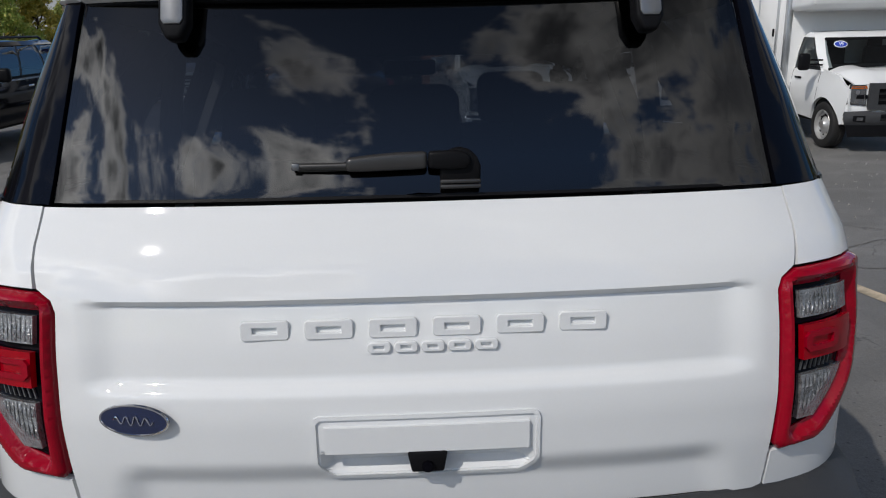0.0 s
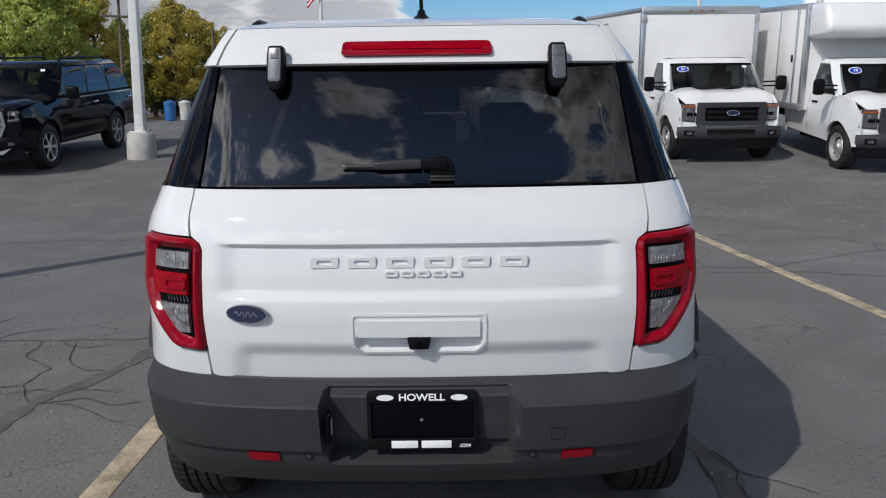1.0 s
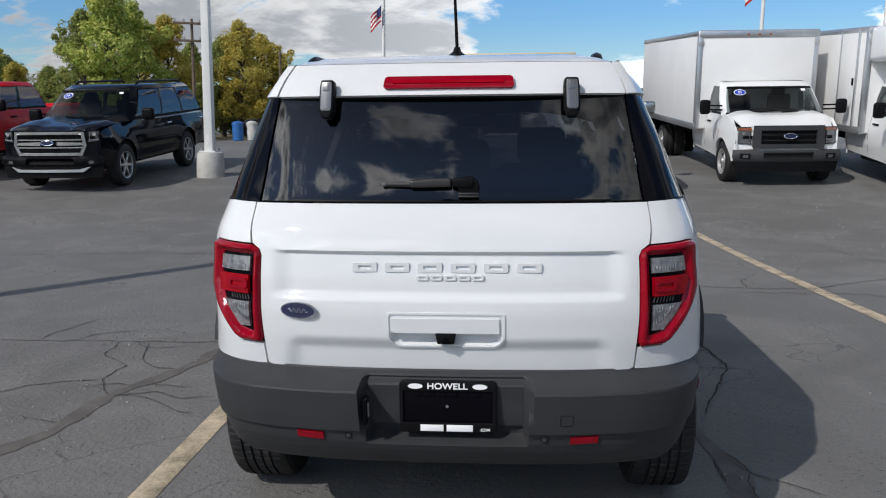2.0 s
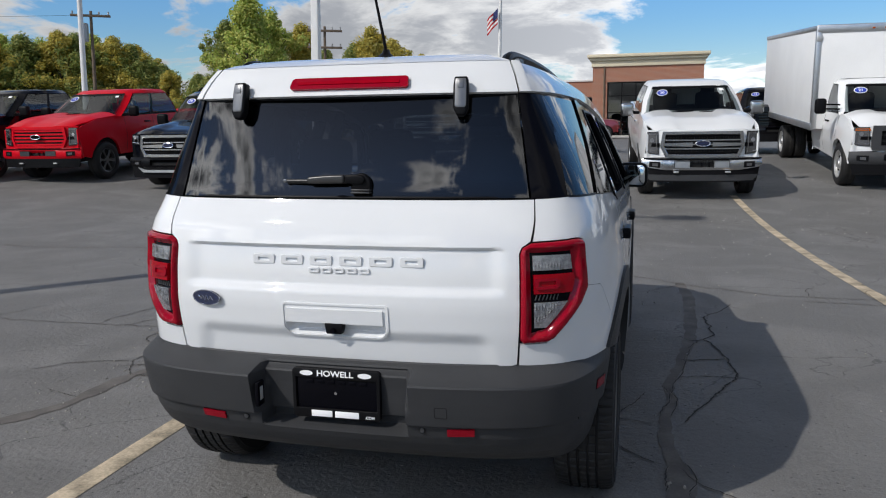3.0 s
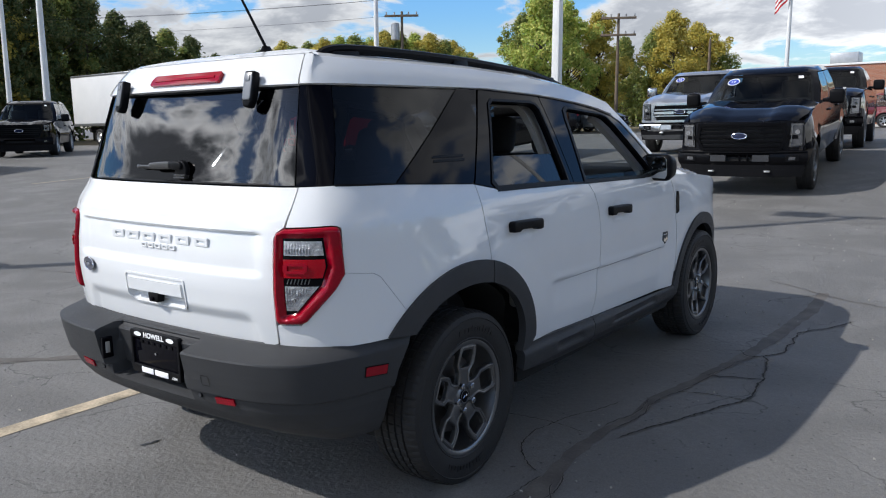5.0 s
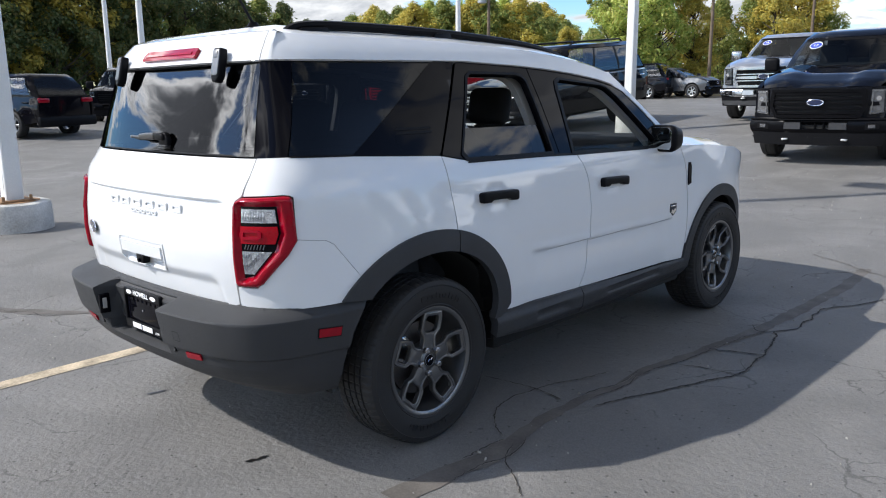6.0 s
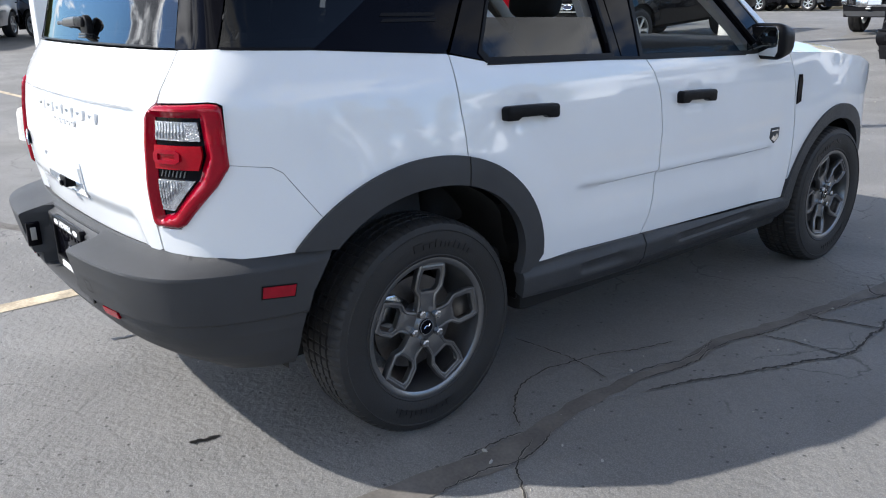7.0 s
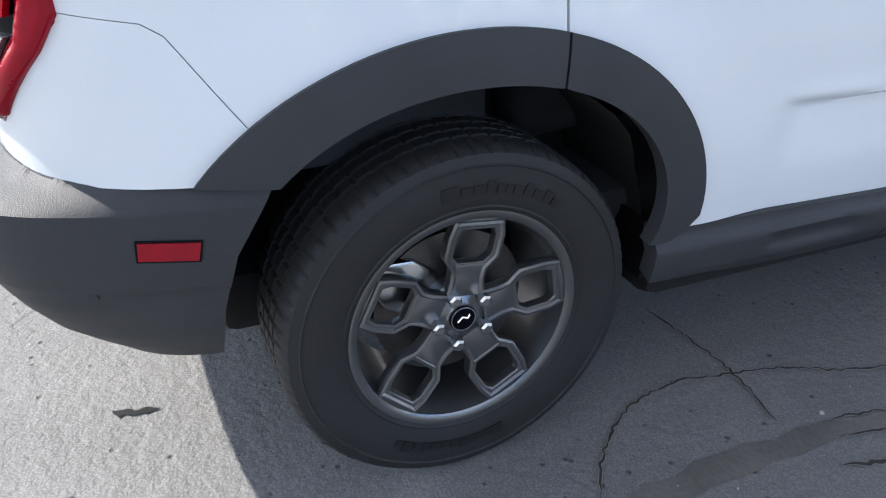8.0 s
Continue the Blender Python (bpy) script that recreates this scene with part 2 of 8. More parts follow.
def resample(pts, step):
    out = []
    for a, b in zip(pts, list(pts[1:]) + [pts[0]]):
        a, b = np.array(a, float), np.array(b, float)
        k = max(1, int(round(np.linalg.norm(b - a) / step)))
        out += [a + (b - a) * i / k for i in range(k)]
    return np.array(out)


def curve_through(pts, n=6):
    """An open Catmull-Rom line through points of any dimension."""
    p = [np.array(q, float) for q in pts]
    p = [2 * p[0] - p[1]] + p + [2 * p[-1] - p[-2]]
    out = []
    for i in range(1, len(p) - 2):
        for k in range(n):
            t = k / n
            out.append(0.5 * (2 * p[i] + (p[i + 1] - p[i - 1]) * t + (2 * p[i - 1] - 5 * p[i] + 4 * p[i + 1] - p[i + 2]) * t * t
                              + (3 * p[i] - p[i - 1] - 3 * p[i + 1] + p[i + 2]) * t ** 3))
    out.append(p[-2])
    return [tuple(q) for q in out]


def tube(points, radius, segs=8, cap=True):
    """A round bar along points; radius: a number or one for each point."""
    bm = bmesh.new()
    pts = [Vector(p) for p in points]
    rad = [radius] * len(pts) if isinstance(radius, (int, float)) else list(radius)
    rings = []
    for i, p in enumerate(pts):
        d = (pts[min(i + 1, len(pts) - 1)] - pts[max(i - 1, 0)]).normalized()
        s = d.orthogonal().normalized() if not rings else (side_v - d * side_v.dot(d)).normalized()
        side_v = s
        t = d.cross(s)
        rings.append([bm.verts.new(p + (s * math.cos(a) + t * math.sin(a)) * rad[i]) for a in (2 * math.pi * k / segs for k in range(segs))])
    for a, b in zip(rings, rings[1:]):
        for k in range(segs):
            bm.faces.new((a[k], a[(k + 1) % segs], b[(k + 1) % segs], b[k]))
    if cap:
        bm.faces.new(rings[0][::-1])
        bm.faces.new(rings[-1])
    bmesh.ops.recalc_face_normals(bm, faces=bm.faces)
    return bm


def revolve(profile, segs=48, axis="x", closed=False, wobble=None):
    """A profile of (radius, height along the axis), turned round the axis."""
    bm = bmesh.new()
    rings = []
    for k in range(segs):
        a = 2 * math.pi * k / segs
        ring = []
        for j, (r, h) in enumerate(profile):
            if wobble:
                r += wobble(k, j)
            c, s = r * math.cos(a), r * math.sin(a)
            ring.append(bm.verts.new((h, c, s) if axis == "x" else (c, s, h)))
        rings.append(ring)
    m = len(profile)
    for k in range(segs):
        a, b = rings[k], rings[(k + 1) % segs]
        for j in range(m if closed else m - 1):
            bm.faces.new((a[j], a[(j + 1) % m], b[(j + 1) % m], b[j]))
    bmesh.ops.remove_doubles(bm, verts=bm.verts, dist=1e-5)
    bmesh.ops.recalc_face_normals(bm, faces=bm.faces)
    return bm


def sheet(outline, fn, res=0.04, holes=(), thick=0.012, zres=None, step=None, base=None):
    """A panel: an outline with holes in the (u, v) plane, meshed and laid on the surface fn(u, v) -> xyz, with its rim turned inwards."""
    zres = zres or res
    step = step or min(res, zres) * 1.2
    loops = [resample(outline, step)] + [resample(h, step) for h in holes]
    lo, hi = loops[0].min(0), loops[0].max(0)
    us, vs = np.arange(lo[0] + res / 2, hi[0], res), np.arange(lo[1] + zres / 2, hi[1], zres)
    grid = np.array([(u, v) for v in vs for u in us]) if len(us) and len(vs) else np.zeros((0, 2))
    if len(grid):
        grid = grid[inside(grid, loops)]
        rim = np.concatenate(loops)
        keep = np.ones(len(grid), bool)
        w = np.array([1 / res, 1 / zres])
        for i in range(0, len(grid), 400):
            d = np.abs((grid[i:i + 400, None] - rim[None]) * w).max(2).min(1)
            keep[i:i + 400] = d > 0.45
        grid = grid[keep]
    verts, edges = [], []
    for lp in loops:
        k = len(verts)
        verts += [Vector(p) for p in lp]
        edges += [(k + i, k + (i + 1) % len(lp)) for i in range(len(lp))]
    verts += [Vector(p) for p in grid]
    v2, _, tris, _, _, _ = delaunay_2d_cdt(verts, edges, [], 0, 1e-6)
    P2 = np.array([tuple(v) for v in v2])
    T = np.array([t for t in tris if len(t) == 3])
    T = T[inside(P2[T].mean(1), loops)]
    X = fn(P2[:, 0], P2[:, 1])
    e = 1e-4
    under = base or fn
    Y = under(P2[:, 0], P2[:, 1])
    N = np.cross(under(P2[:, 0] + e, P2[:, 1]) - Y, under(P2[:, 0], P2[:, 1] + e) - Y)
    N /= np.linalg.norm(N, axis=1)[:, None] + 1e-12
    bm = bmesh.new()
    vv = [bm.verts.new(p) for p in X]
    for a, b, c in T:
        A, B, C = P2[a], P2[b], P2[c]
        if (B[0] - A[0]) * (C[1] - A[1]) - (B[1] - A[1]) * (C[0] - A[0]) < 0:
            b, c = c, b
        bm.faces.new((vv[a], vv[b], vv[c]))
    if thick:
        bm.verts.index_update()
        rim_edges = [ed for ed in bm.edges if ed.is_boundary]
        low = {}
        for ed in rim_edges:
            for v in ed.verts:
                if v not in low:
                    i = v.index
                    low[v] = bm.verts.new(X[i] - N[i] * thick)
        for ed in rim_edges:
            lp = ed.link_loops[0]
            a, b = lp.vert, lp.link_loop_next.vert
            bm.faces.new((b, a, low[a], low[b]))
    bmesh.ops.delete(bm, geom=[v for v in bm.verts if not v.link_faces], context="VERTS")
    return bm


def text_mesh(words, size, material, parent, m, name="lettering", depth=0.0008, squeeze=1.0):
    cu = bpy.data.curves.new("words", "FONT")
    cu.body, cu.size, cu.align_x, cu.align_y, cu.extrude = words, size, "CENTER", "CENTER", depth
    cu.offset = size * 0.022
    tmp = bpy.data.objects.new("words", cu)
    scene.collection.objects.link(tmp)
    bpy.context.view_layer.update()
    me = bpy.data.meshes.new_from_object(tmp.evaluated_get(bpy.context.evaluated_depsgraph_get()))
    bpy.data.objects.remove(tmp)
    me.name = name
    me.materials.clear()
    me.materials.append(material)
    me.transform(m @ Matrix.Diagonal((squeeze, 1, 1, 1)))
    ob = new(name, me)
    ob.parent = parent
    return ob


# ---- the ground ----
def rise(x, y):
    """The lot is level round the parked car, then climbs away from it and levels out again."""
    d = math.hypot(0.65 * min(x - 0.5, 0.0), max(y, 0.0))
    return 0.102 * (math.log1p(math.exp(min(60.0, (d - 9.9) / 1.2))) - math.log1p(math.exp(min(60.0, (d - 17.9) / 1.2))))


def asphalt():
    m = surface("sealed_asphalt", (0.166, 0.164, 0.159), 0.66, spec=0.28, var=0.40, scale=0.35, fine=38, bump=1.0, dirt=(0.172, 0.167, 0.160))
    n, l = m.node_tree.nodes, m.node_tree.links
    bsdf = n["Principled BSDF"]
    co = n.new("ShaderNodeTexCoord")
    grit, base = n.new("ShaderNodeTexVoronoi"), bsdf.inputs["Base Color"].links[0].from_socket
    grit.inputs["Scale"].default_value = 190.0
    l.new(co.outputs["Object"], grit.inputs["Vector"])
    stain = n.new("ShaderNodeTexNoise")
    stain.inputs["Scale"].default_value, stain.inputs["Detail"].default_value, stain.inputs["Distortion"].default_value = 0.9, 8.0, 1.2
    l.new(co.outputs["Object"], stain.inputs["Vector"])
    sm = n.new("ShaderNodeMapRange")
    for k, v in (("From Min", 0.42), ("From Max", 0.68), ("To Min", 0.88), ("To Max", 1.16)):
        sm.inputs[k].default_value = v
    l.new(stain.outputs["Fac"], sm.inputs["Value"])
    gm = n.new("ShaderNodeMapRange")
    for k, v in (("From Min", 0.0), ("From Max", 0.6), ("To Min", 1.3), ("To Max", 0.8)):
        gm.inputs[k].default_value = v
    l.new(grit.outputs["Distance"], gm.inputs["Value"])
    mul = n.new("ShaderNodeMath")
    mul.operation = "MULTIPLY"
    l.new(sm.outputs[0], mul.inputs[0])
    l.new(gm.outputs[0], mul.inputs[1])
    # pits where stones have come out, and hairline crazing in places
    pit, pm = n.new("ShaderNodeTexVoronoi"), n.new("ShaderNodeMapRange")
    pit.inputs["Scale"].default_value = 17.0
    pit.inputs["Randomness"].default_value = 1.0
    l.new(co.outputs["Object"], pit.inputs["Vector"])
    for k, v in (("From Min", 0.07), ("From Max", 0.13), ("To Min", 0.42), ("To Max", 1.0)):
        pm.inputs[k].default_value = v
    l.new(pit.outputs["Distance"], pm.inputs["Value"])
    warp, add, craze, cm = n.new("ShaderNodeTexNoise"), n.new("ShaderNodeVectorMath"), n.new("ShaderNodeTexVoronoi"), n.new("ShaderNodeMapRange")
    warp.inputs["Scale"].default_value, warp.inputs["Detail"].default_value = 2.6, 6.0
    l.new(co.outputs["Object"], warp.inputs["Vector"])
    add.operation = "MULTIPLY_ADD"
    l.new(warp.outputs["Color"], add.inputs[0])
    add.inputs[1].default_value = (0.45, 0.45, 0.45)
    l.new(co.outputs["Object"], add.inputs[2])
    craze.feature = "DISTANCE_TO_EDGE"
    craze.inputs["Scale"].default_value = 1.25
    l.new(add.outputs[0], craze.inputs["Vector"])
    for k, v in (("From Min", 0.002), ("From Max", 0.009), ("To Min", 0.55), ("To Max", 1.0)):
        cm.inputs[k].default_value = v
    l.new(craze.outputs["Distance"], cm.inputs["Value"])
    where = n.new("ShaderNodeMapRange")
    for k, v in (("From Min", 0.50), ("From Max", 0.58), ("To Min", 1.0), ("To Max", 0.0)):
        where.inputs[k].default_value = v
    l.new(stain.outputs["Fac"], where.inputs["Value"])
    lift = n.new("ShaderNodeMath")
    lift.operation, lift.use_clamp = "MAXIMUM", True
    l.new(cm.outputs[0], lift.inputs[0])
    l.new(where.outputs[0], lift.inputs[1])
    last = mul.outputs[0]
    for other in (pm.outputs[0], lift.outputs[0]):
        t = n.new("ShaderNodeMath")
        t.operation = "MULTIPLY"
        l.new(last, t.inputs[0])
        l.new(other, t.inputs[1])
        last = t.outputs[0]
    rough_, dent = n.new("ShaderNodeTexNoise"), n.new("ShaderNodeBump")
    rough_.inputs["Scale"].default_value, rough_.inputs["Detail"].default_value, rough_.inputs["Roughness"].default_value = 22.0, 6.0, 0.7
    l.new(co.outputs["Object"], rough_.inputs["Vector"])
    sum_ = n.new("ShaderNodeMath")
    sum_.operation = "MULTIPLY_ADD"
    l.new(pm.outputs[0], sum_.inputs[0])
    sum_.inputs[1].default_value = 0.5
    l.new(rough_.outputs["Fac"], sum_.inputs[2])
    dent.inputs["Strength"].default_value, dent.inputs["Distance"].default_value = 0.75, 0.012
    l.new(sum_.outputs[0], dent.inputs["Height"])
    l.new(bsdf.inputs["Normal"].links[0].from_socket, dent.inputs["Normal"])
    l.new(dent.outputs[0], bsdf.inputs["Normal"])
    hsv = n.new("ShaderNodeHueSaturation")
    l.new(base, hsv.inputs["Color"])
    l.new(last, hsv.inputs["Value"])
    l.new(hsv.outputs[0], bsdf.inputs["Base Color"])
    return m


M_ASPHALT = asphalt()
M_SEAL = surface("tar_crack_filler", (0.118, 0.107, 0.096), 0.75, var=0.45, scale=6, fine=80, bump=0.4)
M_OIL = surface("oil_stain", (0.008, 0.008, 0.008), 0.4, var=0.3)
M_CRACK = surface("open_crack", (0.030, 0.028, 0.026), 0.95, var=0.3)
M_DUST = surface("dusty_crack_edge", (0.25, 0.23, 0.20), 0.95, var=0.45, scale=9, fine=60, dirt=(0.13, 0.125, 0.115))

bm = bmesh.new()
radii = list(np.arange(0.25, 20, 0.35)) + [22, 25, 29, 34, 40, 50, 65, 90, 140, 240, 420, 800, 1500]
rings, SEG = [], 120
centre = bm.verts.new((0.5, 1.5, 0))
for r in radii:
    ring = []
    for k in range(SEG):
        a = 2 * math.pi * k / SEG
        x, y = 0.5 + r * math.cos(a), 1.5 + r * math.sin(a)
        ring.append(bm.verts.new((x, y, rise(x, y))))
    rings.append(ring)
for k in range(SEG):
    bm.faces.new((centre, rings[0][k], rings[0][(k + 1) % SEG]))
    for a, b in zip(rings, rings[1:]):
        bm.faces.new((a[k], b[k], b[(k + 1) % SEG], a[(k + 1) % SEG]))
tagged(part("ground", bm, M_ASPHALT), "dark sealed asphalt car lot with patches and cracks", "parking lot", kind="structure")


def ribbon(points, width, height=0.004, jag=0.0, seed=1):
    """A flat strip along points on the ground, of uneven width where jag is set."""
    rnd = random.Random(seed)
    pts = curve_through(points, 8) if len(points) > 2 else [tuple(np.array(points[0]) + (np.array(points[1]) - np.array(points[0])) * i / 40) for i in range(41)]
    if jag:
        pts = [(x + rnd.uniform(-jag, jag), y + rnd.uniform(-jag, jag)) for x, y in pts]
    bm = bmesh.new()
    rows = []
    for i, (x, y) in enumerate(pts):
        a, b = Vector(pts[max(i - 1, 0)]), Vector(pts[min(i + 1, len(pts) - 1)])
        d = (b - a).normalized()
        sway = 0.3 * math.sin(i * 0.7 + seed) + 0.2 * math.sin(i * 1.9 + 2 * seed)
        w = width / 2 * (1 + (sway + rnd.uniform(-0.15, 0.15) if jag else rnd.uniform(-0.05, 0.05)))
        w *= 1.0 if not jag else min(1.0, 0.25 + min(i, len(pts) - 1 - i) * 0.2)
        rows.append([bm.verts.new((x + s * w * -d.y, y + s * w * d.x, rise(x, y) + height)) for s in (1, 0, -1)])
    for p, q in zip(rows, rows[1:]):
        bm.faces.new((p[0], p[1], q[1], q[0]))
        bm.faces.new((p[1], p[2], q[2], q[1]))
    bmesh.ops.recalc_face_normals(bm, faces=bm.faces)
    return bm

# ---- the white compact SUV: its skin ----
PLAN = curve_through([(-0.3, 0.083), (0, 0.076), (0.3, 0.083), (0.5, 0.103), (0.64, 0.136), (0.745, 0.19), (0.815, 0.275), (0.858, 0.39), (0.884, 0.55), (0.900, 0.85),
                      (0.906, 1.3), (0.910, 1.9), (0.905, 2.5), (0.893, 3.0), (0.878, 3.4), (0.850, 3.8), (0.768, 4.11), (0.62, 4.28), (0.35, 4.375), (0, 4.39)], 14)[14:]
_p = np.array(PLAN)
_u = np.concatenate([[0], np.cumsum(np.linalg.norm(np.diff(_p, axis=0), axis=1))])
_t = np.gradient(_p, _u, axis=0)
_t /= np.linalg.norm(_t, axis=1)[:, None]
_n = np.stack([_t[:, 1], -_t[:, 0]], 1)
_half = len(_p) // 2
SIDE_Z = [0.20, 0.40, 0.55, 0.70, 0.85, 1.00, 1.08, 1.14, 1.19, 1.24, 1.40, 1.55, 1.585, 1.62, 1.66, 1.70]
SIDE_D = [-0.06, -0.022, -0.010, -0.002, 0.004, 0.002, -0.006, -0.020, -0.040, -0.060, -0.128, -0.200, -0.217, -0.240, -0.278, -0.330]
REAR_Z = [0.20, 0.60, 0.69, 0.80, 0.885, 1.00, 1.08, 1.14, 1.19, 1.234, 1.40, 1.575, 1.60, 1.64, 1.67, 1.70]
REAR_D = [-0.10, -0.045, -0.028, -0.008, 0.0, -0.008, -0.022, -0.042, -0.070, -0.098, -0.1438, -0.194, -0.206, -0.238, -0.262, -0.300]


def smooth(z, zs, ds):
    """Interpolates softly: the mean of three shifted straight-line readings."""
    return (np.interp(z - 0.015, zs, ds) + np.interp(z, zs, ds) + np.interp(z + 0.015, zs, ds)) / 3


def ux(x):
    """The way round the plan line at which its rear half reaches x."""
    return float(np.interp(x, _p[:_half, 0], _u[:_half]))


def uy(y):
    """The way round the plan line at which it reaches y."""
    return float(np.interp(y, _p[:, 1], _u))


def skin(u, z, d=0.0):
    s, a = np.where(u < 0, -1.0, 1.0), np.abs(u)
    px, py = np.interp(a, _u, _p[:, 0]), np.interp(a, _u, _p[:, 1])
    nx, ny = np.interp(a, _u, _n[:, 0]), np.interp(a, _u, _n[:, 1])
    w = ny * ny / (nx * nx + ny * ny)
    off = w * smooth(z, REAR_Z, REAR_D) + (1 - w) * smooth(z, SIDE_Z, SIDE_D) + d + 0.05 * w * (1 - w) * np.exp(-((z - 1.13) / 0.06) ** 2)
    return np.stack([s * (px + nx * off), py + ny * off, z + 0 * a], 1)


def ramp(v, a, b):
    t = np.clip((v - a) / (b - a), 0, 1)
    return t * t * (3 - 2 * t)


def side_out(pts):
    """An outline given as (y, z) on the flank, as (u, z)."""
    return [(uy(y), z) for y, z in pts]


# wheel openings, as (y, z)
ARCH_OUT = [(0.415, 0.700), (0.492, 0.790), (0.61, 0.856), (0.78, 0.899), (0.95, 0.904), (1.03, 0.890), (1.165, 0.824), (1.272, 0.724), (1.338, 0.60), (1.348, 0.505), (1.322, 0.478)]
ARCH_IN = [(0.533, 0.690), (0.649, 0.775), (0.811, 0.815), (0.983, 0.803), (1.142, 0.738), (1.228, 0.645), (1.252, 0.537), (1.242, 0.455)]


def rounded(pts, cy, cz, n=44, order=4):
    """A smooth arch: the radius about a centre, as a low polynomial of the angle."""
    q = np.array(pts)
    th, r = np.arctan2(q[:, 1] - cz, q[:, 0] - cy), np.hypot(q[:, 0] - cy, q[:, 1] - cz)
    fit_ = np.polyfit(th, r, order)
    tt = np.linspace(th[0], th[-1], n)
    return [(cy + np.polyval(fit_, t) * math.cos(t), cz + np.polyval(fit_, t) * math.sin(t)) for t in tt]


ARCH_OUT_C, ARCH_IN_C = rounded(ARCH_OUT[:-1], 0.88, 0.42) + [ARCH_OUT[-1]], rounded(ARCH_IN, 0.88, 0.42)
def arch_z(y):
    """The height of the arch's outer edge, near its top."""
    top_ = [(q, w) for q, w in ARCH_OUT_C if w > 0.7]
    return float(np.interp(y, [q for q, w in top_], [w for q, w in top_]))


FARCH_OUT = [(3.045, 0.425), (3.06, 0.50), (3.123, 0.60), (3.22, 0.71), (3.34, 0.785), (3.53, 0.825), (3.72, 0.79), (3.86, 0.69), (3.95, 0.55), (3.99, 0.42)]
FARCH_IN = [(3.13, 0.40), (3.15, 0.50), (3.21, 0.61), (3.32, 0.705), (3.52, 0.75), (3.72, 0.71), (3.84, 0.61), (3.90, 0.50), (3.92, 0.40)]
FARCH_OUT_C, FARCH_IN_C = rounded(FARCH_OUT, 3.52, 0.40), rounded(FARCH_IN, 3.52, 0.40)
_uax, _fax = 0.86, 3.53


def flank_relief(u, z):
    """Swells round the wheel openings, and the crease along the doors."""
    y = np.interp(np.abs(u), _u, _p[:, 1])
    d = 0.0
    for cy in (_uax, _fax):
        r = np.hypot(y - cy, z - 0.36)
        d = d + 0.020 * (1 - ramp(r, 0.50, 0.72))
    door = ramp(y, 1.50, 1.60) * (1 - ramp(y, 2.84, 2.93))
    line = 0.708 - 0.022 * (y - 1.56) / 1.3
    for y0 in (1.278, 2.214):
        zc = 1.006 - 0.028 * (y0 - 1.278)
        d = d - 0.0055 * (1 - ramp(np.abs(y - y0) + 0.35 * np.clip(z - zc, 0, 0.05), 0.050, 0.064)) * (1 - ramp(z, zc + 0.036, zc + 0.047)) * ramp(z, zc - 0.075, zc - 0.035)
    return d - 0.010 * door * (1 - ramp(z, line - 0.005, line + 0.001)) * ramp(z, line - 0.17, line - 0.01) + 0.004 * door * np.exp(-((z - line - 0.014) / 0.018) ** 2)


def flank(u, z):
    return skin(u, z, flank_relief(u, z))


suv = thing("compact_suv", "white compact SUV with grey lower cladding, parked on asphalt", "car")


def pair(name, bm, material, label="", parent=None, sharp=38):
    """The same part on the right and, mirrored, on the left."""
    m = mirrored(bm)
    return part(name, bm, material, parent or suv, label, sharp), part(name, m, material, parent or suv, label, sharp)


# ---- tailgate ----
def gate_relief(u, z):
    a = np.abs(u)
    ends = 1 - ramp(a, 0.515, 0.59)
    top = 1 - ramp(z, 1.074, 1.085)
    low = ramp(z, 0.925, 0.955)
    d = -0.017 * ends * top * low
    lower_ends = 1 - ramp(a, 0.47 + 0.25 * np.clip(0.80 - z, 0, 0.12), 0.535 + 0.25 * np.clip(0.80 - z, 0, 0.12))
    d -= 0.015 * lower_ends * (1 - ramp(z, 0.758, 0.810))
    # pocket for the handle, below the lamp cover
    px = 1 - ramp(a, 0.150 + 0.35 * np.clip(z - 0.775, -0.02, 0.02), 0.168 + 0.35 * np.clip(z - 0.775, -0.02, 0.02))
    d -= 0.030 * px * (1 - ramp(z, 0.818, 0.826)) * ramp(z, 0.775, 0.800)
    return d


def gate(u, z):
    return skin(u, z, gate_relief(u, z))


GATE_U = ux(0.646)
GATE = [(-ux(0.612), 0.700), (-ux(0.59), 0.693), (ux(0.59), 0.693), (ux(0.612), 0.700), (ux(0.616), 0.85), (ux(0.617), 1.066), (ux(0.626), 1.086), (ux(0.654), 1.104), (ux(0.673), 1.17), (ux(0.684), 1.232), (-ux(0.684), 1.232), (-ux(0.673), 1.17), (-ux(0.654), 1.104), (-ux(0.626), 1.086), (-ux(0.617), 1.066), (-ux(0.616), 0.85)]
part("tailgate", sheet(GATE, gate, 0.018, zres=0.006, step=0.018, thick=0.02), M_WHITE, suv, "white tailgate with pressed recesses")
gate_top = [(-ux(0.648), 1.583), (ux(0.648), 1.583), (ux(0.640), 1.64), (ux(0.625), 1.692), (-ux(0.625), 1.692), (-ux(0.640), 1.64)]
part("spoiler", sheet(gate_top, lambda u, z: skin(u, z, 0.009), 0.03, zres=0.012, thick=0.022), M_WHITE, suv)
part("rear_window", sheet([(-ux(0.668), 1.238), (ux(0.668), 1.238), (ux(0.646), 1.578), (-ux(0.646), 1.578)], lambda u, z: skin(u, z, -0.004 - 0.024 * (1 - (u / 0.70) ** 2) * (0.35 + 0.65 * (z - 1.238) / 0.34) + 0.02 * (z - 1.238) * (1.578 - z) / 0.34), 0.04, thick=0.004), M_TINT, suv, "dark tinted rear window reflecting clouds")
rim = [(-ux(0.668), 1.238), (ux(0.668), 1.238), (ux(0.646), 1.578), (-ux(0.646), 1.578)]
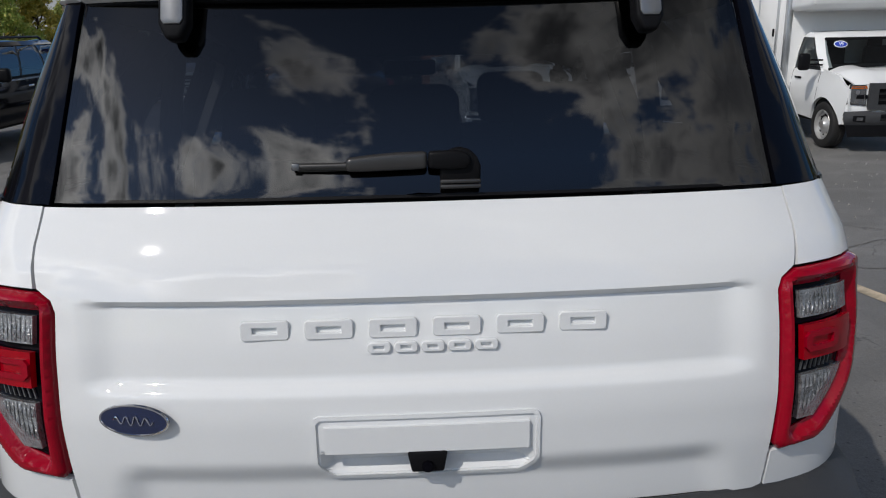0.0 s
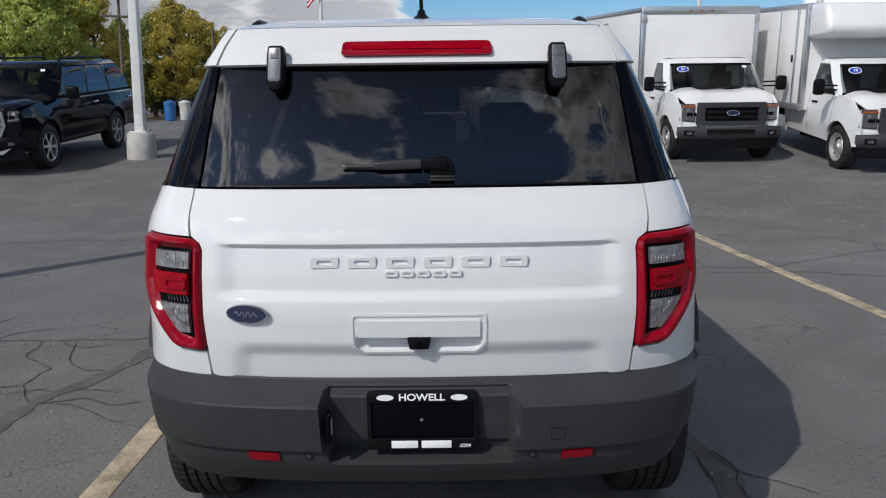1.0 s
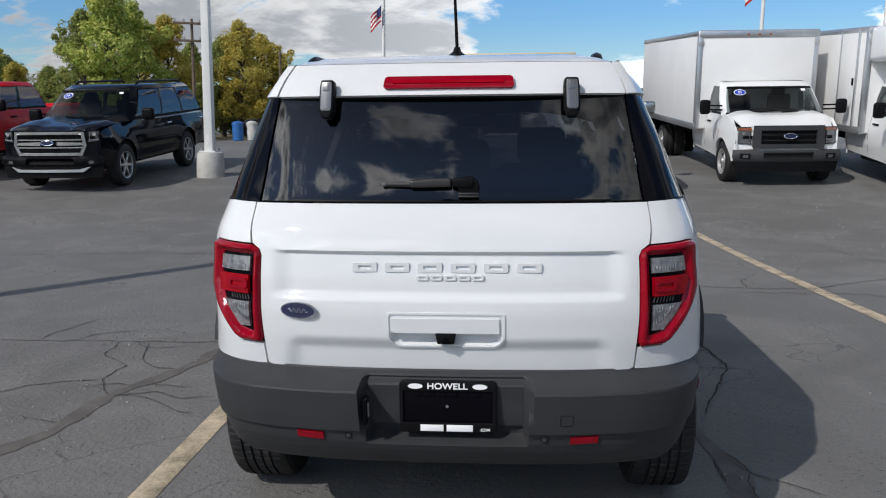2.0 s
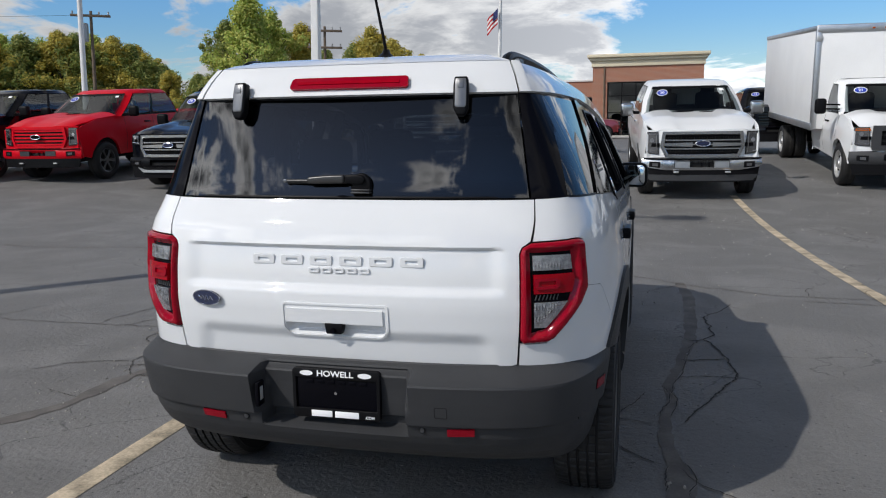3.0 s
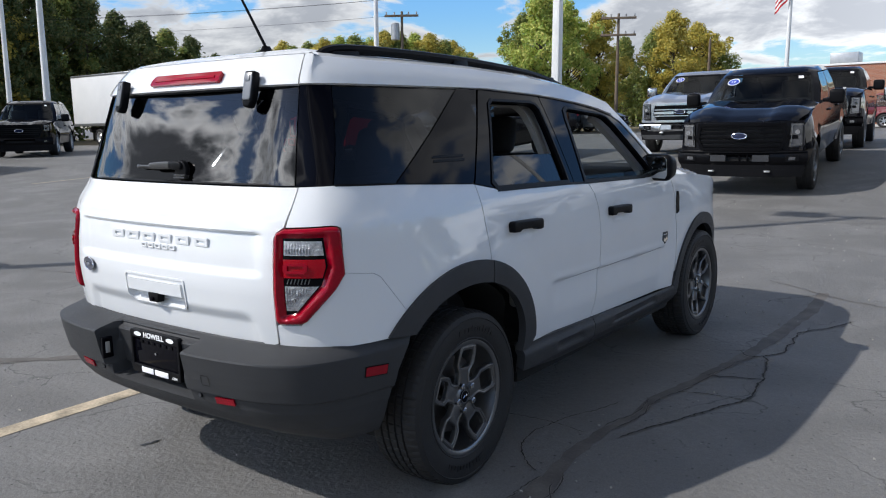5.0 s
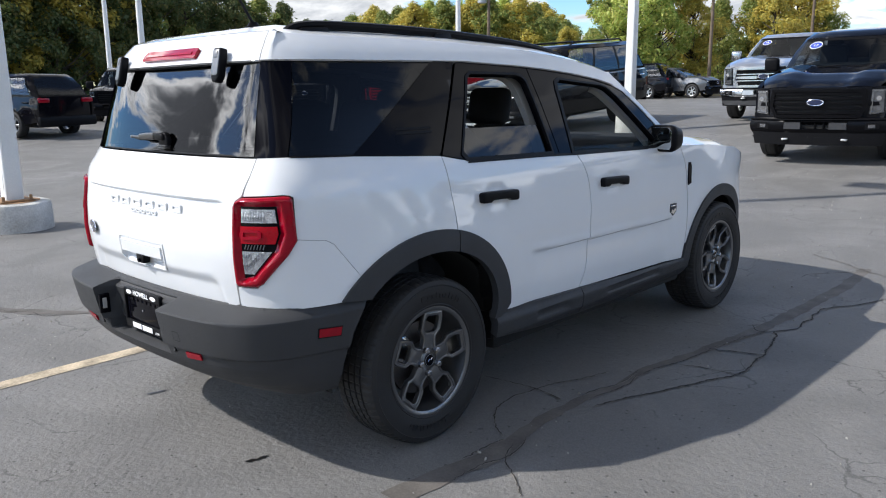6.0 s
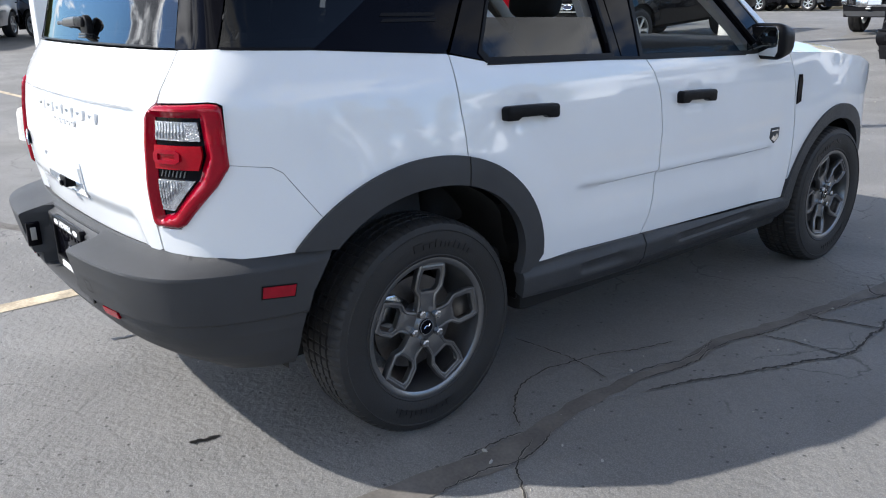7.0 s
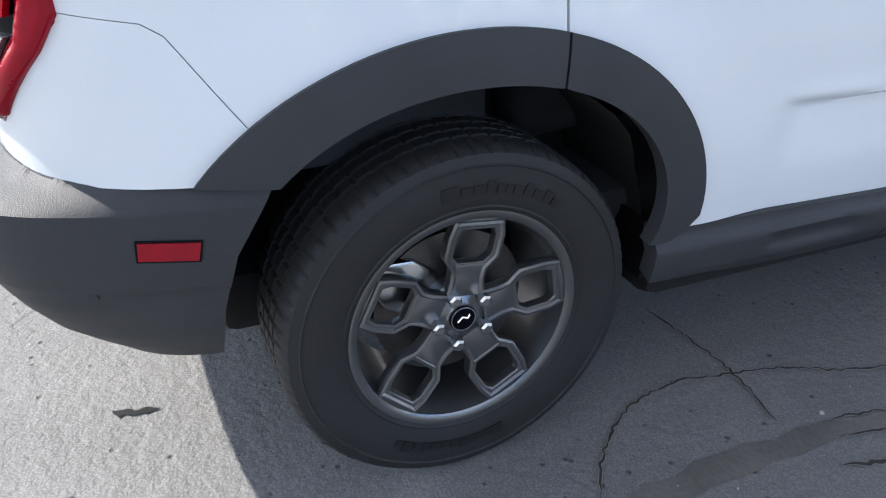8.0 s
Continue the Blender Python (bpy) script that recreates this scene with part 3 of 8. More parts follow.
inner = [(-ux(0.662), 1.243), (ux(0.662), 1.243), (ux(0.641), 1.573), (-ux(0.641), 1.573)]
part("window_seal", sheet(rim, lambda u, z: skin(u, z, -0.007), 0.04, holes=[inner], thick=0.01), M_BLACKPL, suv)

# lamp cover over the handle pocket, and its outline
hp = [(-0.190, 0.880), (-0.187, 0.889), (-0.178, 0.893), (0.178, 0.893), (0.187, 0.889), (0.190, 0.880), (0.190, 0.806), (0.185, 0.793), (0.170, 0.777), (0.156, 0.770), (-0.156, 0.770), (-0.170, 0.777), (-0.185, 0.793), (-0.190, 0.806)]
hp_in = [(-0.184, 0.879), (-0.177, 0.886), (0.177, 0.886), (0.184, 0.879), (0.184, 0.807), (0.179, 0.797), (0.166, 0.783), (0.155, 0.777), (-0.155, 0.777), (-0.166, 0.783), (-0.179, 0.797), (-0.184, 0.807)]
part("handle_surround", sheet(hp, lambda u, z: gate(u, z) + np.array([0, -0.004, 0]) + 0 * z[:, None], 0.02, holes=[hp_in], thick=0.006, step=0.012), M_WHITE, suv)
part("lamp_cover", sheet([(-0.171, 0.873), (0.171, 0.873), (0.171, 0.825), (-0.171, 0.825)][::-1], lambda u, z: skin(u, z, 0.007), 0.03, zres=0.012, thick=0.02), M_WHITE, suv)
cam_body = prism([(-0.034, 0), (0.034, 0), (0.027, -0.036), (-0.027, -0.036)], -0.032, "xz", (0, 0.102, 0.826), bevel=0.004)
cam_part = part("rear_camera", cam_body, M_BLACKPL, suv, "small black rear camera")
part("camera_lens", joined(tube([(0, 0.069, 0.803), (0, 0.063, 0.802)], 0.010, 16), tube([(0, 0.0635, 0.802), (0, 0.061, 0.802)], 0.006, 16)), M_GLOSSBLK, cam_part)


def glyph_block(w, h, slot):
    """A raised block with a slot, standing for a letter of the name."""
    r = 0.0045
    out = [(-w / 2, -h / 2 + r), (-w / 2 + r, -h / 2), (w / 2 - r, -h / 2), (w / 2, -h / 2 + r), (w / 2, h / 2 - r), (w / 2 - r, h / 2), (-w / 2 + r, h / 2), (-w / 2, h / 2 - r)]
    hole = [[(-w * slot, -h * 0.16), (w * slot, -h * 0.16), (w * slot, h * 0.16), (-w * slot, h * 0.16)]] if slot else []
    return prism(out, -0.009, "xz", bevel=0.0015, holes=hole, segs=1)


name_y = float(gate(np.array([0.2]), np.array([1.035]))[0, 1])
for i in range(6):
    x = -0.262 + i * 0.1055
    u = ux(abs(x)) * (1 if x > 0 else -1)
    at = gate(np.array([u]), np.array([1.035]))[0]
    b = glyph_block(0.080, 0.033, 0.25)
    b.transform(pose(x, at[1] + 0.002, 1.034, 2, 0, 0))
    part("name_block", b, M_WHITE, suv)
for i in range(5):
    x = -0.075 + i * 0.0445
    at = gate(np.array([x]), np.array([1.002]))[0]
    b = glyph_block(0.039, 0.0185, 0.22)
    b.transform(pose(x, at[1] + 0.002, 1.002, 2, 0, 0))
    part("name_block", b, M_WHITE, suv)

# oval maker's badge: plain blue oval with a bright rim
ub = -ux(0.482)
at = gate(np.array([ub]), np.array([0.892]))[0]
badge_m = pose(at[0], at[1] - 0.001, at[2], 90, 0, -14)
ov = bmesh.new()
bmesh.ops.create_circle(ov, cap_ends=True, segments=40, radius=1)
bmesh.ops.scale(ov, vec=(0.062, 0.026, 1), verts=ov.verts)
ext = bmesh.ops.extrude_face_region(ov, geom=ov.faces[:])
bmesh.ops.translate(ov, vec=(0, 0, 0.007), verts=[g for g in ext["geom"] if isinstance(g, bmesh.types.BMVert)])
bmesh.ops.recalc_face_normals(ov, faces=ov.faces)
ov.transform(badge_m)
badge = part("badge", ov, M_BLUE, suv, "blue oval badge with a chrome rim")
ring_pts = [badge_m @ Vector((0.062 * math.cos(a), 0.026 * math.sin(a), 0.006)) for a in np.linspace(0, 2 * math.pi, 49)]
part("rim", tube(ring_pts, 0.0024, 6, cap=False), M_CHROME, badge)
script = [badge_m @ Vector((0.036 * k / 14, 0.009 * math.sin(k * 0.9) * (1 - 0.03 * abs(k)), 0.0085)) for k in range(-14, 15)]
part("flourish", tube(script, 0.0013, 5), M_CHROME, badge)

# high brake lamp, and the two raised hinge covers
brake = [(-0.222, 1.612), (-0.214, 1.606), (0.214, 1.606), (0.222, 1.612), (0.219, 1.640), (0.210, 1.645), (-0.210, 1.645), (-0.219, 1.640)]
hb = part("brake_lamp", sheet(brake, lambda u, z: skin(u, z, 0.028 - 0.004 * np.clip(np.abs(z - 1.626) / 0.02, 0, 1)), 0.02, zres=0.006, thick=0.02), M_REDLENS, suv, "red high-level brake lamp")
part("lamp_strip", sheet([(-0.19, 1.622), (0.19, 1.622), (0.19, 1.631), (-0.19, 1.631)], lambda u, z: skin(u, z, 0.031), 0.03, zres=0.005, thick=0.005), M_REDLIT, hb)
for sx in (-1, 1):
    hin = prism([(-0.022, 0.0), (0.022, 0.0), (0.0255, -0.03), (0.0255, -0.104), (0.013, -0.130), (-0.013, -0.130), (-0.0255, -0.104), (-0.0255, -0.03)], -0.034, "xz", bevel=0.007, segs=3)
    hin.transform(pose(sx * 0.398, 0.293, 1.628, -13, 0, sx * 6))
    hc = part("hinge_cover", hin, M_BLACKPL, suv, "black raised hinge cover with a silver face")
    face_ = prism([(-0.017, -0.008), (0.017, -0.008), (0.019, -0.03), (0.019, -0.098), (0.014, -0.106), (-0.014, -0.106), (-0.019, -0.098), (-0.019, -0.03)], -0.006, "xz", bevel=0.002)
    face_.transform(pose(sx * 0.398, 0.293, 1.628, -13, 0, sx * 6) @ Matrix.Translation((0, -0.0315, 0)))
    part("face_plate", face_, M_HINGE, hc, "silver-grey face plate")
    btn = prism([(-0.010, -0.014), (0.010, -0.014), (0.010, -0.040), (-0.010, -0.040)], -0.003, "xz", bevel=0.001)
    btn.transform(pose(sx * 0.398, 0.293, 1.628, -13, 0, sx * 6) @ Matrix.Translation((0, -0.0365, 0)))
    part("button", btn, M_HINGE, hc)

# wiper: a foot and hub at the glass edge, a bowed arm, and the blade with its bright tip
wy = 0.202
foot = prism([(0.036, 1.262), (0.104, 1.262), (0.105, 1.288), (0.099, 1.304), (0.087, 1.316), (0.070, 1.3205), (0.052, 1.317), (0.042, 1.304), (0.036, 1.284)], -0.022, "xz", (0, wy, 0), bevel=0.005, segs=3)
wiper = part("wiper", foot, M_BLACKPL, suv, "black rear wiper arm at rest on the glass")
part("wiper_cap", joined(*[box((0.068, 0.030 - 0.004 * i, 0.0065), (0.070, wy - 0.016, 1.2555 + 0.0085 * i), 0.0022) for i in range(2)]), M_WIPER, wiper)
part("knuckle", prism([(0.016, 1.2865), (0.050, 1.284), (0.078, 1.2845), (0.087, 1.292), (0.088, 1.304), (0.080, 1.313), (0.062, 1.3165), (0.016, 1.3155)], -0.020, "xz", (0, wy - 0.012, 0), bevel=0.006, segs=3), M_BLACKPL, wiper)
upper, under = curve_through([(-0.1215, 1.3075), (-0.08, 1.3115), (-0.035, 1.3145), (0.0145, 1.3155)], 4), curve_through([(0.0145, 1.2865), (-0.035, 1.2850), (-0.08, 1.2842), (-0.1215, 1.2845)], 4)
part("wiper_arm", prism(list(upper) + list(under), -0.020, "xz", (0, wy - 0.012, 0), bevel=0.0075, segs=4), M_WIPER, wiper)
blade = part("wiper_blade", joined(tube([(-0.12, wy - 0.022, 1.2945), (-0.204, wy - 0.014, 1.2940)], 0.0056, 10), box((0.215, 0.008, 0.007), (-0.097, wy - 0.002, 1.2875), 0.0015)), M_WIPER, wiper)
part("blade_tip", box((0.014, 0.014, 0.0125), (-0.2065, wy - 0.014, 1.2940), 0.003), M_HINGE, blade, "silver blade tip")

# ---- flanks ----
TL = [(ux(0.617) + 0.005, 1.066), (ux(0.624) + 0.005, 1.084), (ux(0.652) + 0.004, 1.099), (uy(0.240), 1.106), (uy(0.258), 1.103), (uy(0.266), 1.094), (uy(0.274), 0.945), (uy(0.246), 0.895), (ux(0.725), 0.787), (ux(0.705), 0.775), (ux(0.630), 0.772), (ux(0.616) + 0.005, 0.785)]
TIP = min(range(len(ARCH_OUT_C)), key=lambda i: abs(ARCH_OUT_C[i][0] - 0.494))
QSEAM = [(uy(0.272), 0.948), (uy(0.372), 0.935), (uy(0.40), 0.918), (uy(ARCH_OUT_C[TIP][0]) - 0.004, ARCH_OUT_C[TIP][1])]
g = 0.0006
quarter = [(ux(0.657) + 0.006, 1.104), (ux(0.673) + 0.006, 1.17), (ux(0.684) + 0.006, 1.233)] + side_out([(0.26, 1.236), (0.52, 1.227), (0.97, 1.197), (0.976, 1.19), (0.988, 1.035), (0.997, 0.95), (0.999, arch_z(0.999) - 0.004)]) \
    + [(uy(y), z - 0.004) for y, z in ARCH_OUT_C[TIP:][::-1] if y < 0.985] + [(u + g, z + g) for u, z in QSEAM[::-1]] + [(uy(0.270), 1.10), (uy(0.258), 1.107), (uy(0.240), 1.110)]
pair("quarter_panel", sheet(quarter, flank, 0.035, thick=0.014), M_WHITE)
lowq = [(ux(0.613) + 0.006, 0.697), (ux(0.70), 0.690), (uy(0.25), 0.690), (uy(0.416), 0.698)] + [(uy(y), z - 0.004) for y, z in ARCH_OUT_C[:TIP + 1] if y > 0.42] + [(u - g, z - g) for u, z in QSEAM[::-1]] + \
    [(uy(0.270), 0.935), (uy(0.242), 0.900), (ux(0.722), 0.792), (ux(0.704), 0.770), (ux(0.615) + 0.006, 0.767)]
pair("lower_quarter_panel", sheet(lowq, flank, 0.03, thick=0.014), M_WHITE)

# tail lamps: red rim, clear, red and smoked fields
tl_in = [(ux(0.650), 1.068), (uy(0.219), 1.070), (uy(0.227), 0.975), (uy(0.210), 0.912), (ux(0.696), 0.818), (ux(0.655), 0.806)]


def lamp(depth):
    return lambda u, z: skin(u, z, depth)


def edge_gap(u, z, poly):
    """The distance to a closed outline."""
    d = np.full(len(u), 9.0)
    for (a0, b0), (a1, b1) in zip(poly, poly[1:] + poly[:1]):
        t = np.clip(((u - a0) * (a1 - a0) + (z - b0) * (b1 - b0)) / ((a1 - a0) ** 2 + (b1 - b0) ** 2), 0, 1)
        d = np.minimum(d, np.hypot(u - a0 - t * (a1 - a0), z - b0 - t * (b1 - b0)))
    return d


def rim_shape(u, z):
    return skin(u, z, 0.003 + 0.013 * np.sqrt(np.clip(edge_gap(u, z, TL) / 0.010, 0, 1)) - 0.020 * (1 - ramp(edge_gap(u, z, tl_in), 0.0, 0.020)))


for b in (sheet(TL[::-1], rim_shape, 0.006, holes=[tl_in], thick=0.03, step=0.008, base=lambda u, z: skin(u, z)),):
    lr, ll = pair("tail_lamp", b, M_REDLENS, "tail lamp with a red rim and clear lenses")
_cx, _cz = float(np.mean([p[0] for p in tl_in])), 0.945
bezel = sheet(tl_in, lambda u, z: skin(u, z, -0.006), 0.03, thick=0.01)
bezel_l = mirrored(bezel)
part("bezel", bezel, M_GLOSSBLK, lr)
part("bezel", bezel_l, M_GLOSSBLK, ll)
tl_lens = [(_cx + (u - _cx) * 0.90, _cz + (z - _cz) * 0.95) for u, z in tl_in]
bands = [("reversing_lens", 1.061, 1.012, M_CLEARLENS), ("stop_lens", 1.001, 0.938, M_REDLIT), ("dark_lens", 0.934, 0.914, M_SMOKE), ("turn_lens", 0.910, 0.825, M_CLEARLENS)]
for nm, zt, zb, mt in bands:
    pg = np.array(tl_lens)
    def edge(z, left):
        xs = []
        for (a0, z0), (a1, z1) in zip(pg, np.roll(pg, -1, axis=0)):
            if (z0 > z) != (z1 > z):
                xs.append(a0 + (a1 - a0) * (z - z0) / (z1 - z0))
        return (min(xs) if left else max(xs)) if xs else None
    zz = np.linspace(zb, zt - 0.001, 9)
    le, ri = [(edge(z, True), z) for z in zz], [(edge(z, False), z) for z in zz]
    outl = [p for p in ri if p[0] is not None] + [p for p in le[::-1] if p[0] is not None]
    inset = 0.012 if mt is M_SMOKE else 0.0
    m1 = sheet(outl, lambda u, z: skin(u, z, (0.010 if mt is M_REDLIT else 0.004) - inset), 0.012, thick=0.012)
    m2 = mirrored(m1)
    part(nm, m1, mt, lr)
    part(nm, m2, mt, ll)
for sgn, par in ((1, lr), (-1, ll)):
    def flipped(b, sgn=sgn):
        return b if sgn > 0 else mirrored(b)
    loop = [(ux(0.668), 0.953), (ux(0.724), 0.953), (ux(0.734), 0.962), (ux(0.734), 0.980), (ux(0.724), 0.988), (ux(0.668), 0.988), (ux(0.660), 0.980), (ux(0.660), 0.962)]
    hollow = [(ux(0.674), 0.963), (ux(0.722), 0.963), (ux(0.722), 0.979), (ux(0.674), 0.979)]
    part("light_loop", flipped(sheet(loop, lambda u, z: skin(u, z, 0.016), 0.02, holes=[hollow], thick=0.01, step=0.012)), M_REDLENS, par)
    for i in range(7):
        u0 = ux(0.664) + 0.0125 * i
        part("rib", flipped(sheet([(u0, 0.915), (u0 + 0.003, 0.915), (u0 + 0.009, 0.932), (u0 + 0.006, 0.932)], lambda u, z: skin(u, z, -0.003), 0.02, thick=0.006)), M_HINGE, par)
    for za, zb, us in ((1.016, 1.057, 9), (0.842, 0.905, 8)):
        for i in range(us):
            u0 = ux(0.662) + (0.0105 if za > 1 else 0.0098) * i
            top_, low_ = zb, za if za > 1 else za + 0.0095 * max(0, i - 2)
            part("lens_flute", flipped(sheet([(u0, low_), (u0 + 0.006, low_), (u0 + 0.006, top_), (u0, top_)], lambda u, z, c=u0 + 0.003: skin(u, z, 0.0052 + 0.0028 * (1 - np.clip(np.abs(u - c) / 0.003, 0, 1))), 0.002, zres=0.03, thick=0.004, step=0.02)), M_CLEARLENS, par)

# doors
rear_door = side_out([(0.980, 1.193), (0.993, 1.035), (1.002, 0.95), (1.004, arch_z(1.004) - 0.004)]) + [(uy(y), z - 0.004) for y, z in ARCH_OUT_C if 1.015 < y and z > 0.49] + side_out([(1.322, 0.476), (1.935, 0.458), (1.972, 0.52), (1.993, 0.599), (2.005, 0.75), (2.006, 0.87), (1.990, 0.97), (1.972, 1.03), (1.945, 1.085), (1.905, 1.132), (1.70, 1.146), (1.13, 1.163)])
dr, dl = pair("rear_door", sheet(rear_door, flank, 0.02, zres=0.009, thick=0.014), M_WHITE)
front_door = side_out([(1.913, 1.130), (1.951, 1.085), (1.978, 1.03), (1.996, 0.97), (2.012, 0.87), (2.011, 0.75), (1.999, 0.599), (1.978, 0.52), (1.941, 0.458), (3.035, 0.425), (3.05, 0.50), (3.062, 0.62), (3.068, 0.80), (3.05, 0.95), (3.025, 1.02), (2.98, 1.105), (2.60, 1.115)])
fr_, fl_ = pair("front_door", sheet(front_door, flank, 0.02, zres=0.009, thick=0.014), M_WHITE)
fender = side_out([(2.988, 1.105), (3.033, 1.02), (3.058, 0.95), (3.076, 0.80), (3.070, 0.62), (3.062, 0.51)]) + [(uy(y), z - 0.004) for y, z in FARCH_OUT_C if z > 0.50] + side_out([(4.02, 0.55), (4.10, 0.62), (4.12, 0.90), (4.05, 0.985), (3.8, 1.045), (3.4, 1.085)])
pair("front_fender", sheet(fender, flank, 0.04, thick=0.014), M_WHITE)
nose = [(uy(4.13), 0.42), (_u[-1], 0.42), (_u[-1], 0.93), (uy(4.13), 0.92)]
pair("nose", sheet(nose, lambda u, z: skin(u, z, 0), 0.05), M_WHITE)
nose_low = [(uy(3.99), 0.26), (_u[-1], 0.24), (_u[-1], 0.415), (uy(4.10), 0.415), (uy(4.0), 0.40)]
pair("front_bumper", sheet(nose_low, lambda u, z: skin(u, z, 0.01), 0.05), M_GREYPL)

# wheel-arch cladding and sills
a1 = [(uy(y), z) for y, z in ARCH_OUT_C if y < 0.985] + [(uy(0.9975), arch_z(0.9975)), (uy(0.9975), 0.803)] + [(uy(y), z) for y, z in ARCH_IN_C[::-1] if y < 0.985]
a2 = [(uy(1.0025), arch_z(1.0025))] + [(uy(y), z) for y, z in ARCH_OUT_C if y > 1.015] + [(uy(1.285), 0.455)] + [(uy(y), z) for y, z in ARCH_IN_C[::-1] if y > 1.015] + [(uy(1.0025), 0.802)]
clad = lambda u, z: skin(u, z, flank_relief(u, z) + 0.012)
pair("arch_cladding", sheet(a1[::-1], clad, 0.025, thick=0.035), M_GREYPL, "grey plastic wheel-arch cladding")
pair("arch_cladding", sheet(a2[::-1], clad, 0.025, thick=0.035), M_GREYPL, "grey plastic wheel-arch cladding")
a3 = [(uy(y), z) for y, z in FARCH_OUT_C] + [(uy(y), z) for y, z in FARCH_IN_C[::-1]]
pair("arch_cladding", sheet(a3[::-1], clad, 0.03, thick=0.035), M_GREYPL, "grey plastic wheel-arch cladding")


def sill_relief(u, z):
    y = np.interp(np.abs(u), _u, _p[:, 1])
    return 0.022 + 0.012 * ramp(z, 0.34, 0.36) - 0.018 * ramp(z, 0.425 - 0.01 * (y - 1.3), 0.462 - 0.012 * (y - 1.3)) - 0.03 * (1 - ramp(z, 0.295, 0.34)) \
        - 0.010 * (ramp(y, 1.55, 1.58) * (1 - ramp(y, 1.80, 1.83)) + ramp(y, 2.15, 2.2) * (1 - ramp(y, 2.72, 2.76))) * ramp(z, 0.375, 0.385) * (1 - ramp(z, 0.41, 0.42))


for ya, yb in ((1.262, 1.936), (1.942, 3.12)):
    zt = lambda y: 0.474 - 0.0295 * (y - 1.345)
    zb = lambda y: float(np.interp(y, [1.25, 1.6, 1.95, 3.1], [0.360, 0.325, 0.312, 0.300]))
    ys = np.linspace(ya, yb, 14)
    outl = [(uy(y), zb(y)) for y in ys] + [(uy(y), zt(y)) for y in ys[::-1]]
    pair("sill_cladding", sheet(outl, lambda u, z: skin(u, z, sill_relief(u, z)), 0.03, zres=0.009, thick=0.04), M_GREYPL, "grey plastic sill cladding")

# rear bumper
BZ = [0.33, 0.37, 0.40, 0.44, 0.470, 0.510, 0.517, 0.560, 0.600, 0.655, 0.659, 0.664, 0.690, 0.705]
BD = [-0.09, -0.015, 0.022, 0.050, 0.064, 0.072, 0.085, 0.091, 0.094, 0.094, 0.092, 0.080, -0.042, -0.052]
BS = [-0.032, -0.022, -0.016, -0.012, -0.006, -0.004, 0.009, 0.011, 0.012, 0.012, 0.012, 0.011, 0.004, -0.006]


def bumper(u, z):
    a = np.abs(u)
    w = np.interp(a, _u, _n[:, 1]) ** 2
    zz = np.clip(z, 0.33, 0.705)
    back = np.interp(zz, BZ, BD) + 0.045
    d = w * back + (1 - w) * np.interp(zz, BZ, BS)
    slant = 0.055 * np.clip((0.655 - z) / 0.17, 0, 1)
    plate = 1 - ramp(a, 0.258 - slant * 0.2, 0.270 - slant * 0.2)
    d = d - 0.080 * plate * ramp(z, 0.466, 0.482) * (1 - ramp(z, 0.664, 0.690)) - 0.012 * plate * (1 - ramp(z, 0.66, 0.69)) * ramp(z, 0.50, 0.62)
    return skin(u, z, d)


b_top = 0.690
ubend = uy(0.525)
bump_out = [(-uy(0.415), 0.342), (-uy(0.25), 0.338), (-ux(0.70), 0.338), (ux(0.70), 0.338), (uy(0.25), 0.338), (uy(0.415), 0.342), (uy(0.432), 0.46), (uy(0.462), 0.572), (uy(0.525), 0.686), (uy(0.416), 0.699), (uy(0.25), 0.696), (ux(0.70), 0.696), (ux(0.62), 0.698),
            (-ux(0.62), 0.698), (-ux(0.70), 0.696), (-uy(0.25), 0.696), (-uy(0.416), 0.699), (-uy(0.525), 0.686), (-uy(0.468), 0.572), (-uy(0.432), 0.46)]
part("rear_bumper", sheet(bump_out, bumper, 0.013, zres=0.0065, step=0.015, thick=0.03), M_GREYPL, suv, "grey moulded plastic rear bumper", sharp=30)
for sgn in (-1, 1):
    o = [(ux(0.392), 0.478), (ux(0.478), 0.482), (ux(0.478), 0.507), (ux(0.392), 0.503)]
    b = sheet(o, lambda u, z: bumper(u, z) + np.array([0, -0.007, 0]), 0.012, thick=0.012)
    part("rear_reflector", b if sgn > 0 else mirrored(b), M_REFLECT, suv, "red bumper reflector")
    sp = bumper(np.array([ux(0.311) * sgn]), np.array([0.497]))[0]
    s_ = part("parking_sensor", tube([(sp[0], sp[1] + 0.006, sp[2]), (sp[0], sp[1] - 0.003, sp[2])], 0.011, 18), M_BLACKPL, suv)
    part("sensor_face", tube([(sp[0], sp[1], sp[2]), (sp[0], sp[1] - 0.0045, sp[2])], 0.008, 18), M_GREYPL, s_)
    o = [(uy(0.322), 0.580), (uy(0.406), 0.574), (uy(0.412), 0.606), (uy(0.325), 0.612)]
    b = sheet(o, lambda u, z: bumper(u, z) + np.array([0.004, -0.001, 0]), 0.02, thick=0.006)
    sr = part("side_reflector", b if sgn > 0 else mirrored(b), M_REFLECT, suv, "red side reflector")
    o = [(uy(0.319), 0.5765), (uy(0.409), 0.570), (uy(0.4155), 0.609), (uy(0.322), 0.6155)]
    b = sheet(o, lambda u, z: bumper(u, z) + np.array([0.0022, -0.0008, 0]), 0.02, thick=0.004)
    part("reflector_bezel", b if sgn > 0 else mirrored(b), M_BLACKPL, sr)
    sp = bumper(np.array([uy(0.245) * sgn]), np.array([0.503]))[0]
    part("parking_sensor", tube([(sp[0] - 0.006 * sgn, sp[1] + 0.003, sp[2]), (sp[0] + 0.002 * sgn, sp[1] - 0.001, sp[2])], 0.009, 18), M_GREYPL, suv)
